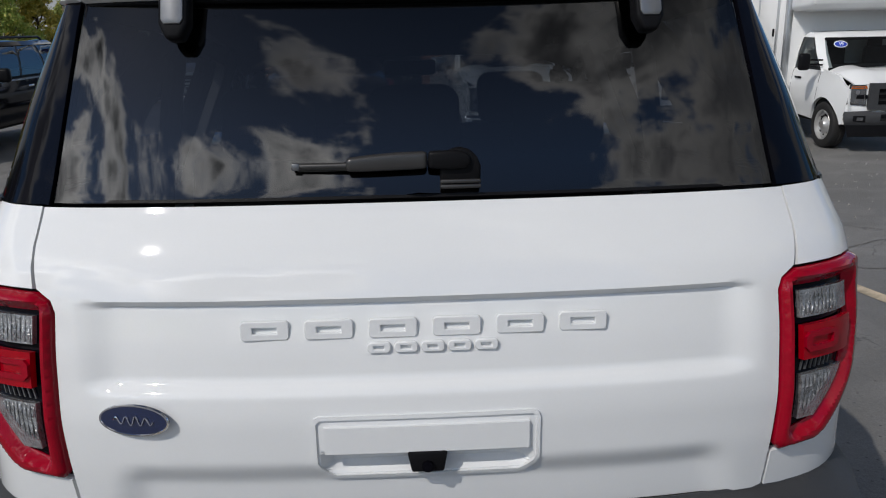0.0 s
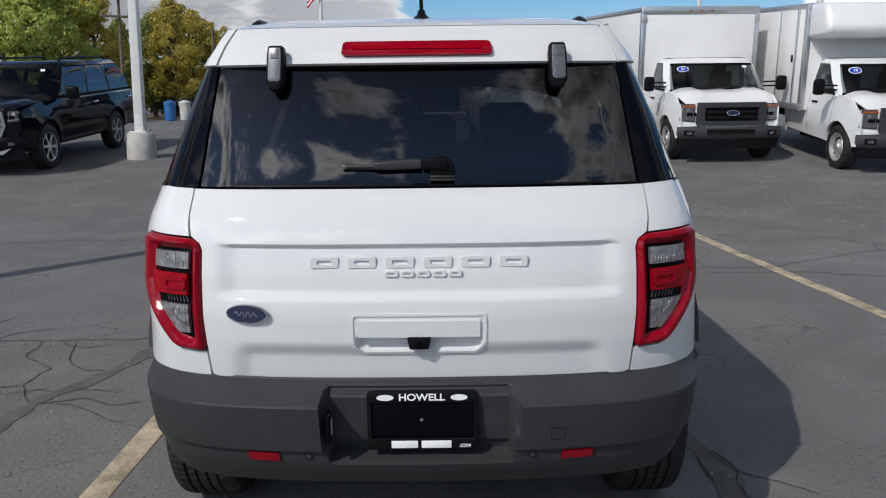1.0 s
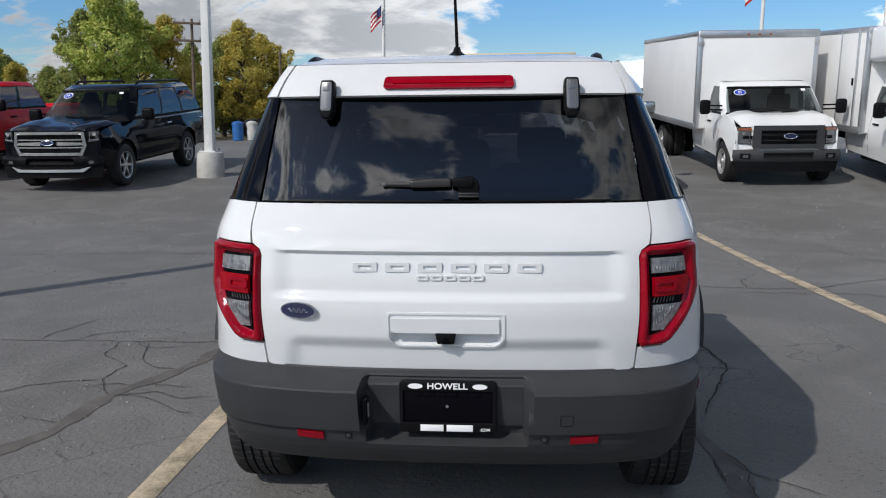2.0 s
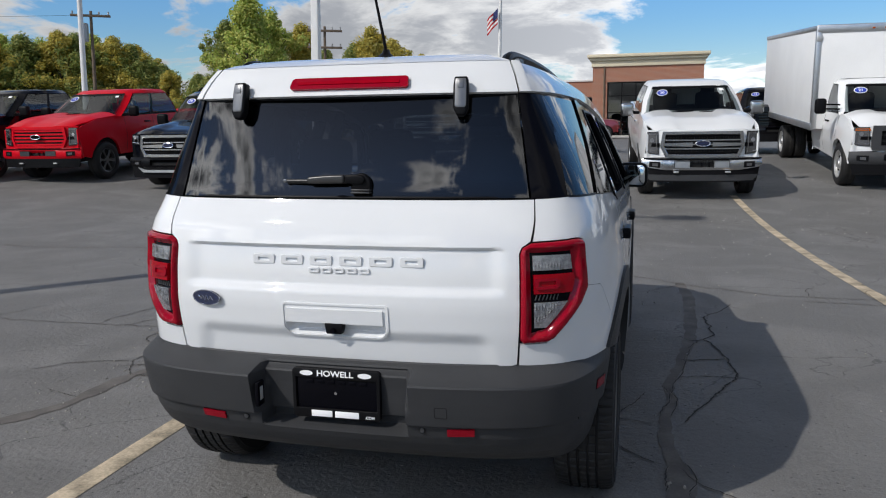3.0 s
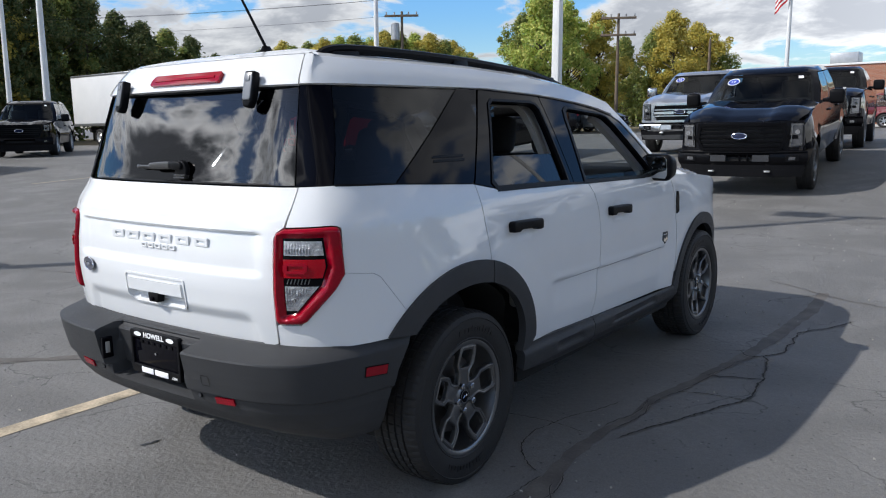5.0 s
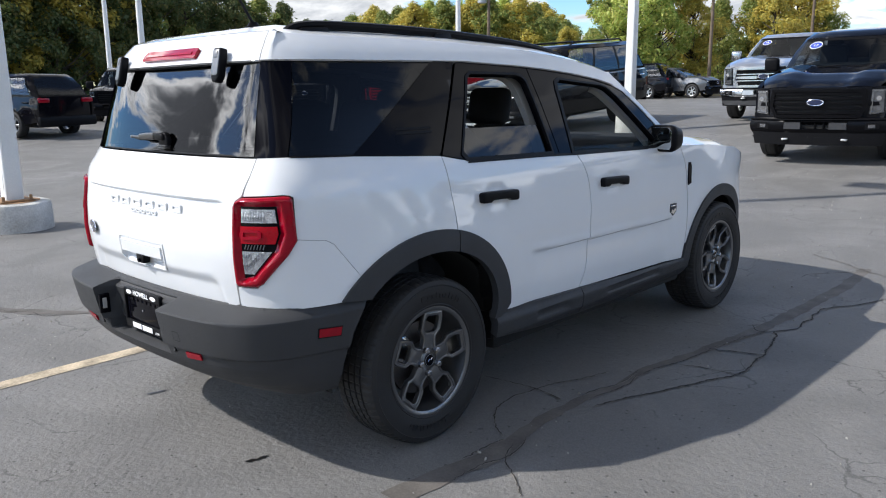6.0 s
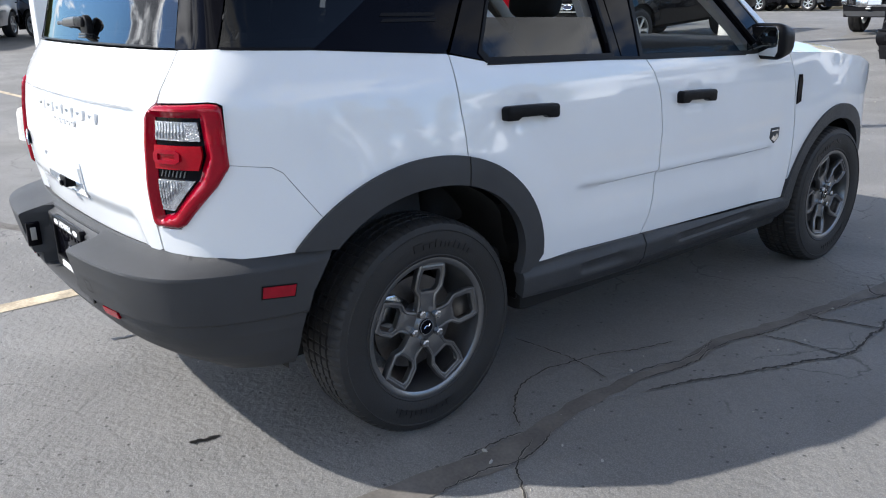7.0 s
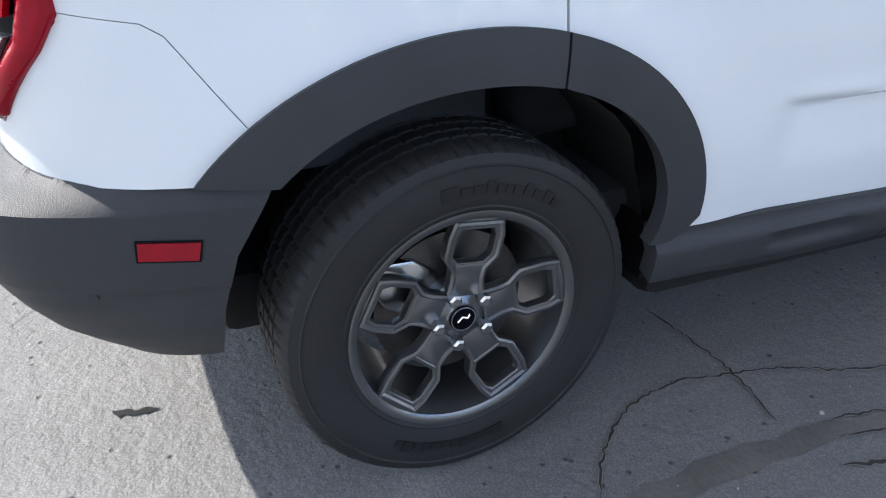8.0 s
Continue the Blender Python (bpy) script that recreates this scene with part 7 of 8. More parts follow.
        for s in (-1, 1):
            part("roof_rail", tube([(s * (hw - 0.36), c1 + 0.35, roof - 0.03), (s * (hw - 0.36), c1 + 0.5, roof + 0.05), (s * (hw - 0.36), c2 - 0.5, roof + 0.05), (s * (hw - 0.36), c2 - 0.35, roof - 0.03)], 0.022, 8), M_BLACKPL, v)
    if year:
        o = [(0.62 * math.cos(a) * 0.2 - 0.64, zs[2] - 0.11 + 0.055 * math.sin(a)) for a in np.linspace(0, 2 * math.pi, 24, endpoint=False)]
        st = part("price_oval", sheet(o, lambda s, z: fr_glass(s, z) + np.array([0, -0.012, 0]), 0.05, thick=0.0), M_LETTER, shell)
        o = [(0.62 * math.cos(a) * 0.175 - 0.64, zs[2] - 0.11 + 0.044 * math.sin(a)) for a in np.linspace(0, 2 * math.pi, 24, endpoint=False)]
        part("oval_field", sheet(o, lambda s, z: fr_glass(s, z) + np.array([0, -0.017, 0]), 0.05, thick=0.0), M_STICKER, st)
        p = fr_glass(np.array([-0.64]), np.array([zs[2] - 0.11]))[0]
        slope = math.degrees(math.atan2(yf[2] - yf[1], zs[2] - zs[1]))
        text_mesh(year, 0.085, M_LETTER, st, pose(p[0], p[1] - 0.030, p[2], 90 - slope, 0, 0), "year_digits")
    return v


LOT = "vehicles parked on the lot"
vehicle("pickup_truck", "white crew-cab pickup truck with chrome grille on the lot", "pickup", (1.86, 11.75), 4, M_VANWHITE, width=1.98, grille="chrome", trim=M_CHROME, year="20", group=LOT)
vehicle("pickup_truck", "dark blue pickup truck with black grille on the lot", "pickup", (-1.24, 11.45), 5, M_NAVY, grille="bars", trim=M_GRILLE, wheel="dark", year="17", group=LOT)
vehicle("pickup_truck", "black pickup truck behind a dark blue one", "pickup", (-1.65, 18.3), 6, M_BLACKPAINT, grille="bars", trim=M_GRILLE, wheel="dark", group=LOT)
vehicle("pickup_truck", "silver pickup truck with chrome grille on the lot", "pickup", (-4.15, 16.6), 6, M_SILVERPAINT, grille="chrome", trim=M_CHROME, year="18", group=LOT)
vehicle("pickup_truck", "bright red pickup truck with red grille on the lot", "pickup", (-11.65, 12.2), 0, M_REDPAINT, grille="bars", trim=M_REDPAINT, wheel="dark", year="19", group=LOT)
vehicle("pickup_truck", "black pickup truck with red wheel accents", "pickup", (-14.1, 11.6), 0, M_BLACKPAINT, grille="bars", trim=M_GRILLE, wheel="red", year="18", group=LOT)
vehicle("large_suv", "black full-size SUV with chrome grille beside a pole", "car", (-8.2, 11.8), 0, M_NAVY, floor=0.44, nose=1.12, hood=1.4, length=5.33, grille="chrome", trim=M_CHROME, cab=(1.32, 2.0, 4.95, 5.28), axles=(0.95, 4.05), belt=1.24, roof=1.92, bed=False, year="19", group=LOT, lamps="low", bumper_mat=M_GRILLE, mirror_mat=M_BLACKPL, rails=True)
vehicle("suv", "dark SUV behind a white pickup truck", "car", (4.3, 19.5), 0, M_BLACKPAINT, length=4.8, cab=(1.2, 1.9, 4.3, 4.75), axles=(0.9, 3.75), belt=1.15, roof=1.78, bed=False, year="16", group=LOT, r=0.37)


def box_body(v, y0, y1, z0, z1, w, cap_over=False, door=False):
    """The freight box of a truck, with aluminium corner posts and rails."""
    bx = part("cargo_box", box((w, y1 - y0, z1 - z0), (0, (y0 + y1) / 2, (z0 + z1) / 2), 0.02), M_PANEL, v, "white cargo box with aluminium edges")
    for s in (-1, 1):
        part("corner_post", box((0.11, 0.12, z1 - z0 + 0.02), (s * (w / 2 - 0.045), y0 + 0.045, (z0 + z1) / 2), 0.03), M_ALU, bx)
        part("top_rail", box((0.07, y1 - y0, 0.10), (s * (w / 2 - 0.02), (y0 + y1) / 2, z1 - 0.03), 0.02), M_ALU, bx)
        part("bottom_rail", box((0.05, y1 - y0, 0.14), (s * (w / 2 - 0.01), (y0 + y1) / 2, z0 + 0.05), 0.01), M_ALU, bx)
    part("front_rail", box((w, 0.10, 0.16), (0, y0 + 0.03, z1 - 0.05), 0.03), M_ALU, bx)
    for x_ in (-0.22, 0.0, 0.22):
        part("marker_lamp", box((0.05, 0.02, 0.03), (x_, y0 - 0.025, z1 - 0.06), 0.006), M_AMBER, bx)
    for s in (-1, 1):
        part("corner_plate", box((0.10, 0.02, 0.12), (s * (w / 2 - 0.05), y0 - 0.02, z1 - 0.22), 0.01), M_STEEL, bx)
    if door:
        d = part("side_door", box((0.03, 0.75, 1.75), (-w / 2 - 0.01, y0 + 0.75, z0 + 0.98), 0.01), M_PANEL, bx)
        for yy in (-0.40, 0.40):
            part("door_post", box((0.045, 0.05, 1.85), (-w / 2 - 0.012, y0 + 0.75 + yy, z0 + 1.0), 0.01), M_ALU, d)
        part("door_head", box((0.045, 0.85, 0.05), (-w / 2 - 0.012, y0 + 0.75, z0 + 1.92), 0.01), M_ALU, d)
        part("handle", box((0.03, 0.05, 0.14), (-w / 2 - 0.035, y0 + 0.45, z0 + 0.95), 0.01), M_BLACKPL, d)
    if cap_over:
        cp = prism([(y0 + 0.02, z0 + 1.30), (y0 - 0.72, z0 + 1.36), (y0 - 0.84, z0 + 1.50), (y0 - 0.62, z0 + 1.95), (y0 - 0.25, z1 + 0.02), (y0 + 0.02, z1 + 0.02)], w - 0.06, "yz", (-w / 2 + 0.03, 0, 0), bevel=0.10, segs=3)
        part("cab_cap", cp, M_VANWHITE, bx)
    return bx


def box_truck(label, at, heading, year, w=2.42, y1=6.6, z1=3.15, cap_over=False, door=False):
    v = vehicle("box_truck", label, "truck", at, heading, M_VANWHITE, length=3.2, width=2.02, hood=0.95, nose=1.08, belt=1.27, roof=1.90, cab=(0.80, 1.36, 2.02, 2.08), axles=(0.78, 8.0), r=0.385, floor=0.44, taper=0.5, arch=0.46,
                wheel="steel", grille="van", trim=M_VANWHITE, bed=False, bumper_mat=M_GREYPL, year=year, lamps="tall", group=LOT, mirrors=False)
    box_body(v, 2.06, y1, 0.92, z1, w, cap_over, door)
    part("frame_rail", box((0.9, y1 - 0.8, 0.24), (0, y1 / 2 + 0.4, 0.72), 0.03), M_WELL, v)
    for s in (-1, 1):
        tm_ = part("tow_mirror", box((0.20, 0.12, 0.28), (s * 1.30, 0.98, 1.42), 0.055, 4), M_BLACKPL, v)
        part("mirror_arm", joined(tube([(s * 0.96, 1.02, 1.36), (s * 1.24, 0.99, 1.37)], 0.016, 6), tube([(s * 0.96, 1.02, 1.44), (s * 1.24, 0.99, 1.45)], 0.016, 6)), M_BLACKPL, tm_)
    return v


def fix_axle(v, y):
    """Box trucks have twin wheels under the box."""
    for s in (-1, 1):
        for dx in (0.0, 0.27):
            put_wheel(0.385, "steel", v, pose(s * (0.98 - dx), y, 0.385, 0, 0, 0 if s > 0 else 180))



van = box_truck("white cutaway box truck with black grille on the lot", (5.36, 12.95), 2, "21", y1=7.6, z1=2.88)
fix_axle(van, 5.6)
van = box_truck("white cutaway van with a moulded cab cap and side door", (7.98, 11.5), 0, "19", w=2.3, y1=7.4, z1=2.86, cap_over=True, door=True)
fix_axle(van, 5.4)
van = box_truck("white box truck standing sideways at the edge of the lot", (-28.6, 20.6), 90, "", w=2.42, y1=7.2, z1=3.3)
fix_axle(van, 5.2)

vehicle("pickup_truck", "dark pickup truck facing the parked white SUV", "pickup", (13.5, 3.2), -90, M_BLACKPAINT, grille="bars", trim=M_GRILLE, wheel="dark", group=LOT)
# further off
SMALL = dict(length=4.6, width=1.86, hood=1.1, nose=0.98, belt=1.08, cab=(1.05, 1.8, 4.1, 4.5), axles=(0.88, 3.6), r=0.35, floor=0.36, arch=0.43, roof=1.66, bed=False, grille="bars", trim=M_GRILLE, tail=True, lamps="low", group=LOT)


def small(label, at, heading, paint, **over):
    return vehicle("suv", label, "car", at, heading, paint, **{**SMALL, **over})


small("black SUV seen from behind on the far lot", (-23.3, 6.0), -73, M_BLACKPAINT)
small("dark SUV facing out on the far lot", (-22.4, 10.3), 53, M_BLACKPAINT, roof=1.75)
small("silver SUV in a far row", (-20.6, 2.6), 60, M_SILVERPAINT)
small("grey SUV in a far row", (-31.5, 8.0), 60, M_GREYPAINT)
small("white SUV in a far row", (-32.0, 11.6), 60, M_VANWHITE)
small("silver SUV in a far row", (-30.0, 4.0), 60, M_SILVERPAINT)
small("grey SUV parked sideways near the trees", (-15.0, 37.6), 90, M_GREYPAINT, nose=0.86, belt=1.02, cab=(1.15, 2.05, 3.75, 4.5), roof=1.56)
small("black SUV parked sideways near the trees", (-14.2, 41.0), -90, M_BLACKPAINT)
small("grey car near the trees", (-18.0, 40.5), 90, M_GREYPAINT, roof=1.45)
small("dark red off-road SUV parked before a brick building", (-0.6, 46.5), 90, M_MAROON, roof=1.78)
small("dark pickup near the trees", (-21.5, 36.0), -80, M_BLACKPAINT, roof=1.8)

# ---- poles, building, woods ----
M_POLE = surface("white_painted_steel", (0.72, 0.72, 0.70), 0.4, var=0.12, scale=2, fine=60)
M_RUST = surface("rusty_steel", (0.30, 0.16, 0.07), 0.8, var=0.4, scale=14, fine=90, dirt=(0.12, 0.08, 0.05), bump=0.5)
M_CONCRETE = surface("painted_concrete", (0.55, 0.54, 0.51), 0.85, var=0.35, scale=3, fine=50, dirt=(0.30, 0.29, 0.27), bump=0.5)
M_WOODPOLE = surface("weathered_wood", (0.16, 0.12, 0.085), 0.9, var=0.4, scale=4, fine=60, bump=0.5)
M_GALV = surface("galvanised_steel", (0.42, 0.43, 0.44), 0.45, metal=0.6, var=0.15, scale=4)
M_FLAGRED = surface("flag_red", (0.42, 0.02, 0.03), 0.8, var=0.1)
M_FLAGWHITE = surface("flag_white", (0.75, 0.74, 0.72), 0.8, var=0.1)
M_FLAGBLUE = surface("flag_blue", (0.02, 0.03, 0.12), 0.8, var=0.1)
M_CREAM = surface("cream_cornice", (0.62, 0.55, 0.40), 0.7, var=0.12, scale=0.6, fine=20)
M_VERGE = surface("leaf_strewn_verge", (0.11, 0.10, 0.06), 0.95, var=0.5, scale=0.6, fine=9, dirt=(0.20, 0.15, 0.08), bump=0.6)
M_BIN = surface("blue_plastic", (0.02, 0.12, 0.35), 0.5, var=0.1)
M_BARK = surface("bark", (0.075, 0.06, 0.045), 0.95, var=0.5, scale=6, fine=40, bump=0.8)
LEAN = pose(0, 0, 0, 0, 1.2, 0)


def on_ground(x, y, dz=0.0):
    return Matrix.Translation((x, y, rise(x, y) + dz))


def lamp_pole(x, y, h, w=0.19, head=True, base=(0.39, 0.32), square=True, label="white steel lamp pole on a concrete base", rust=False):
    v = thing("lamp_pole", label, "pole", on_ground(x, y) @ LEAN, "lamp poles")
    rb, hb = base
    if rb:
        part("concrete_base", revolve([(0, hb), (rb - 0.05, hb), (rb - 0.015, hb - 0.012), (rb, hb - 0.05), (rb + 0.01, 0.0), (rb + 0.01, -0.2)], 40, "z"), M_CONCRETE, v)
        part("foot_plate", box((w + 0.17, w + 0.17, 0.025), (0, 0, hb + 0.012), 0.005), M_RUST if rust else M_POLE, v)
        for sx in (-1, 1):
            for sy in (-1, 1):
                part("anchor_bolt", tube([(sx * (w / 2 + 0.05), sy * (w / 2 + 0.05), hb), (sx * (w / 2 + 0.05), sy * (w / 2 + 0.05), hb + 0.075)], 0.018, 6), M_RUST if rust else M_GALV, v)
        if rust:
            part("rust_stain", revolve([(0, hb + 0.004), (rb * 0.72, hb + 0.004)], 30, "z"), M_RUST, v)
    if square:
        b = box((w, w, h), (0, 0, hb + h / 2), 0.02, 3)
        for q in b.verts:
            k = 1 - 0.35 * max(0.0, q.co.z - hb) / h
            q.co.x, q.co.y = q.co.x * k, q.co.y * k
    else:
        b = tube([(0, 0, hb), (0, 0, hb + h)], [w / 2, w / 3.2], 14)
    part("shaft", b, M_POLE, v)
    if square and rb:
        part("hand_hole_cover", box((w * 0.5, 0.012, 0.22), (0, -w / 2 + 0.002, hb + 0.25), 0.004), M_POLE, v)
    if head:
        part("lamp_arm", box((1.5, 0.07, 0.07), (0, 0, hb + h - 0.05), 0.01), M_POLE, v)
        for s in (-1, 1):
            part("lamp_head", box((0.62, 0.40, 0.13), (s * 0.75, 0, hb + h - 0.04), 0.03), M_POLE, v)
    return v


lamp_pole(-6.6, 1.75, 9.6, rust=True, label="white square lamp pole on a rust-stained round base")
lamp_pole(-6.1, 14.2, 9.5, w=0.19, base=(0.28, 0.52), label="white square lamp pole on a tall concrete cylinder")
lamp_pole(-17.25, 20.9, 9.0, w=0.20, base=(0.28, 0.5), square=False, head=False)
lamp_pole(-28.6, 13.0, 9.0, w=0.20, base=(0.28, 0.5), square=False, head=False)
lamp_pole(-26.6, 13.4, 9.0, w=0.26, base=(0.28, 0.5), square=False, head=False)
lamp_pole(11.4, 23.2, 9.5, w=0.26, base=(0.28, 0.5), square=False, head=False)
lamp_pole(-4.1, 25.3, 5.0, w=0.16, base=(0.2, 0.3), square=False, head=True)


def flag_pole(x, y, h, zf, scale=1.0, pole=True):
    v = thing("flag_pole" if pole else "flag", "striped flag hanging from a thin white pole" if pole else "striped flag hanging slack on a lamp pole", "flag", on_ground(x, y) @ LEAN, "flags")
    if pole:
        part("shaft", tube([(0, 0, 0), (0, 0, h)], [0.08, 0.045], 12), M_POLE, v)
        part("ball", revolve([(0, h + 0.12), (0.05, h + 0.1), (0.07, h + 0.05), (0.05, h), (0, h - 0.01)], 14, "z"), M_CREAM, v)
    n = 7
    def cloth(u, w):
        # hangs slack and slants down from the pole, with folds
        xx = -u * 0.62 * scale
        return np.stack([xx, 0.10 * np.sin(u * 7 + w * 2) * u, zf - w * 0.85 * scale - u * 0.62 * scale], 1)
    for i in range(n):
        b = sheet([(0.02, i / n), (1.0, i / n), (1.0, (i + 1) / n), (0.02, (i + 1) / n)], cloth, 0.12, zres=0.1, thick=0.0)
        part("stripe", b, M_FLAGRED if i % 2 == 0 else M_FLAGWHITE, v)
    b = sheet([(0.02, 0.0), (0.42, 0.0), (0.42, 0.56), (0.02, 0.56)], lambda u, w: cloth(u, w) + np.array([0, -0.02, 0]), 0.1, thick=0.0)
    part("canton", b, M_FLAGBLUE, v)
    return v


flag_pole(-4.15, 25.15, 0, 4.75, 0.62, pole=False)
flag_pole(8.7, 26.4, 9.0, 6.0, 0.95)


def utility_pole(x, y, h, arms=2, can=False, heading=0):
    v = thing("utility_pole", "weathered wooden utility pole with crossarms", "pole", on_ground(x, y) @ LEAN @ pose(0, 0, 0, 0, 0, heading), "utility poles")
    part("shaft", tube([(0, 0, -0.2), (0, 0, h)], [0.11, 0.07], 12), M_WOODPOLE, v)
    for i in range(arms):
        a = part("crossarm", box((1.9, 0.11, 0.12), (0, -0.14, h - 0.25 - 0.9 * i), 0.01), M_WOODPOLE, v)
        for s in (-0.85, -0.4, 0.4, 0.85):
            part("insulator", revolve([(0, 0.16), (0.05, 0.14), (0.03, 0.10), (0.055, 0.06), (0.03, 0.02), (0.03, 0.0)], 10, "z"), M_GALV, a).location = (s, -0.14, h - 0.19 - 0.9 * i)
    if can:
        part("transformer", revolve([(0, 0.95), (0.18, 0.93), (0.24, 0.86), (0.24, 0.02), (0.20, 0.0), (0, 0)], 20, "z"), M_GALV, v).location = (-0.38, 0, h - 1.55)
    return v


utility_pole(-26.9, 34.0, 6.9, 1, can=True, heading=30)
utility_pole(-16.7, 40.2, 6.4, 2, heading=25)
utility_pole(-13.6, 46.0, 5.2, 0)
wire = thing("overhead_wires", "thin dark overhead wires between utility poles", "cable")
for k, (dz, dx) in enumerate(((0.0, 0.0), (0.0, 0.5), (-0.9, 0.2))):
    pts = []
    for t in np.linspace(0, 1, 24):
        x, y = -62 + t * (-26.5 + 62) + dx, 10 + t * 24.0
        pts.append((x, y, rise(x, y) + 7.6 + dz - 1.1 * 4 * t * (1 - t) * 0.6))
    part("wire", tube(pts, 0.008, 4), M_BLACKPL, wire)


# brick building
def brick_mat():
    m = surface("red_brick", (0.30, 0.115, 0.065), 0.85, var=0.3, scale=1.5, fine=25)
    n, l = m.node_tree.nodes, m.node_tree.links
    bsdf = n["Principled BSDF"]
    co, br, mp = n.new("ShaderNodeTexCoord"), n.new("ShaderNodeTexBrick"), n.new("ShaderNodeMapping")
    mp.inputs["Rotation"].default_value = (radians(90), 0, 0)
    l.new(co.outputs["Object"], mp.inputs["Vector"])
    l.new(mp.outputs[0], br.inputs["Vector"])
    for k, v in (("Scale", 1.0), ("Brick Width", 0.22), ("Row Height", 0.075), ("Mortar Size", 0.008)):
        br.inputs[k].default_value = v
    br.inputs["Color1"].default_value, br.inputs["Color2"].default_value, br.inputs["Mortar"].default_value = (0.33, 0.12, 0.065, 1), (0.25, 0.09, 0.05, 1), (0.36, 0.28, 0.22, 1)
    l.new(br.outputs["Color"], bsdf.inputs["Base Color"])
    return m


M_BRICK = brick_mat()
bz = rise(0, 52)
hall = thing("brick_building", "red brick showroom with a cream cornice and dark windows", "building", Matrix.Translation((0, 0, bz)))
TX0, TX1, TY, TH = -2.75, 4.3, 52.7, 5.35
part("tower_wall", prism([(TX0, -1), (TX1, -1), (TX1, TH - 0.75), (TX0, TH - 0.75)], 0.4, "xz", (0, TY, 0), holes=[[(TX0 + 0.95, -0.4), (TX0 + 3.75, -0.4), (TX0 + 3.75, TH - 1.75), (TX0 + 0.95, TH - 1.75)]]), M_BRICK, hall)
for x in (TX0, TX1 - 0.4):
    part("tower_wall", box((0.4, 9.0, TH + 0.25), (x + 0.2, TY + 4.9, (TH - 0.75 - 1) / 2), 0), M_BRICK, hall)
part("tower_roof", box((TX1 - TX0, 9, 0.2), ((TX0 + TX1) / 2, TY + 4.8, TH - 0.8), 0), M_CONCRETE, hall)
cor = part("cornice", box((TX1 - TX0 + 0.16, 9.3, 0.38), ((TX0 + TX1) / 2, TY + 4.55, TH - 0.56), 0.01), M_CREAM, hall)
part("cornice_step", box((TX1 - TX0 + 0.40, 9.5, 0.20), ((TX0 + TX1) / 2, TY + 4.5, TH - 0.27), 0.02), M_CREAM, cor)
part("cornice_cap", box((TX1 - TX0 + 0.70, 9.8, 0.20), ((TX0 + TX1) / 2, TY + 4.45, TH - 0.07), 0.03), M_CREAM, cor)
part("downpipe", tube([(TX0 + 0.75, TY - 0.06, TH - 0.7), (TX0 + 0.75, TY - 0.06, 0)], 0.05, 8), M_WOODPOLE, hall)
win = part("tower_window", box((2.8, 0.03, TH - 1.35), (TX0 + 2.35, TY + 0.25, (TH - 2.15) / 2), 0), M_CARGLASS, hall, "tall dark window with mullions")
part("room_behind", box((2.9, 0.05, TH - 1.3), (TX0 + 2.35, TY + 1.2, (TH - 2.15) / 2), 0), M_SEAT, hall)
for i in range(4):
    part("mullion", box((0.07, 0.12, TH - 1.35), (TX0 + 0.99 + i * 0.907, TY + 0.2, (TH - 2.15) / 2), 0.005), M_BLACKPL, win)
for z in (0.4, 1.6, 2.7, TH - 1.8):
    part("mullion", box((2.8, 0.11, 0.06), (TX0 + 2.35, TY + 0.2, z), 0.005), M_BLACKPL, win)
WX0, WY, WH = -15.2, 54.2, 3.75
part("wing_wall", prism([(WX0, -1), (TX0, -1), (TX0, WH), (WX0, WH)], 0.4, "xz", (0, WY, 0), holes=[[(WX0 + 1 + i * 3.1, 0.3), (WX0 + 2.6 + i * 3.1, 0.3), (WX0 + 2.6 + i * 3.1, 2.3), (WX0 + 1 + i * 3.1, 2.3)] for i in range(4)]), M_BRICK, hall)
for i in range(4):
    w = part("wing_window", box((1.6, 0.03, 2.0), (WX0 + 1.8 + i * 3.1, WY + 0.22, 1.3), 0), M_CARGLASS, hall)
    part("window_frame", joined(box((1.6, 0.1, 0.06), (WX0 + 1.8 + i * 3.1, WY + 0.18, 0.33), 0), box((1.6, 0.1, 0.06), (WX0 + 1.8 + i * 3.1, WY + 0.18, 2.27), 0), box((0.06, 0.1, 2.0), (WX0 + 1.8 + i * 3.1, WY + 0.18, 1.3), 0)), M_BLACKPL, w)
part("wing_side_wall", box((0.4, 14, WH + 1), (WX0 + 0.2, WY + 7.4, WH / 2 - 0.5), 0), M_BRICK, hall)
part("wing_roof", box((TX0 - WX0, 14, 0.2), ((WX0 + TX0) / 2, WY + 7.2, WH - 0.15), 0), M_CONCRETE, hall)
part("coping", box((TX0 - WX0 + 0.1, 0.55, 0.12), ((WX0 + TX0) / 2 - 0.05, WY + 0.2, WH + 0.06), 0.01), M_FLAGWHITE, hall)
part("roof_unit", box((1.7, 1.4, 0.95), (-8.3, WY + 3.0, WH + 0.45), 0.03), M_GALV, hall)
tagged(part("pavement", box((24, 3.0, 0.14), (-5.0, TY - 1.9, bz + 0.03), 0.03), M_CONCRETE), "pale concrete pavement before the brick building", "pavement", kind="structure")

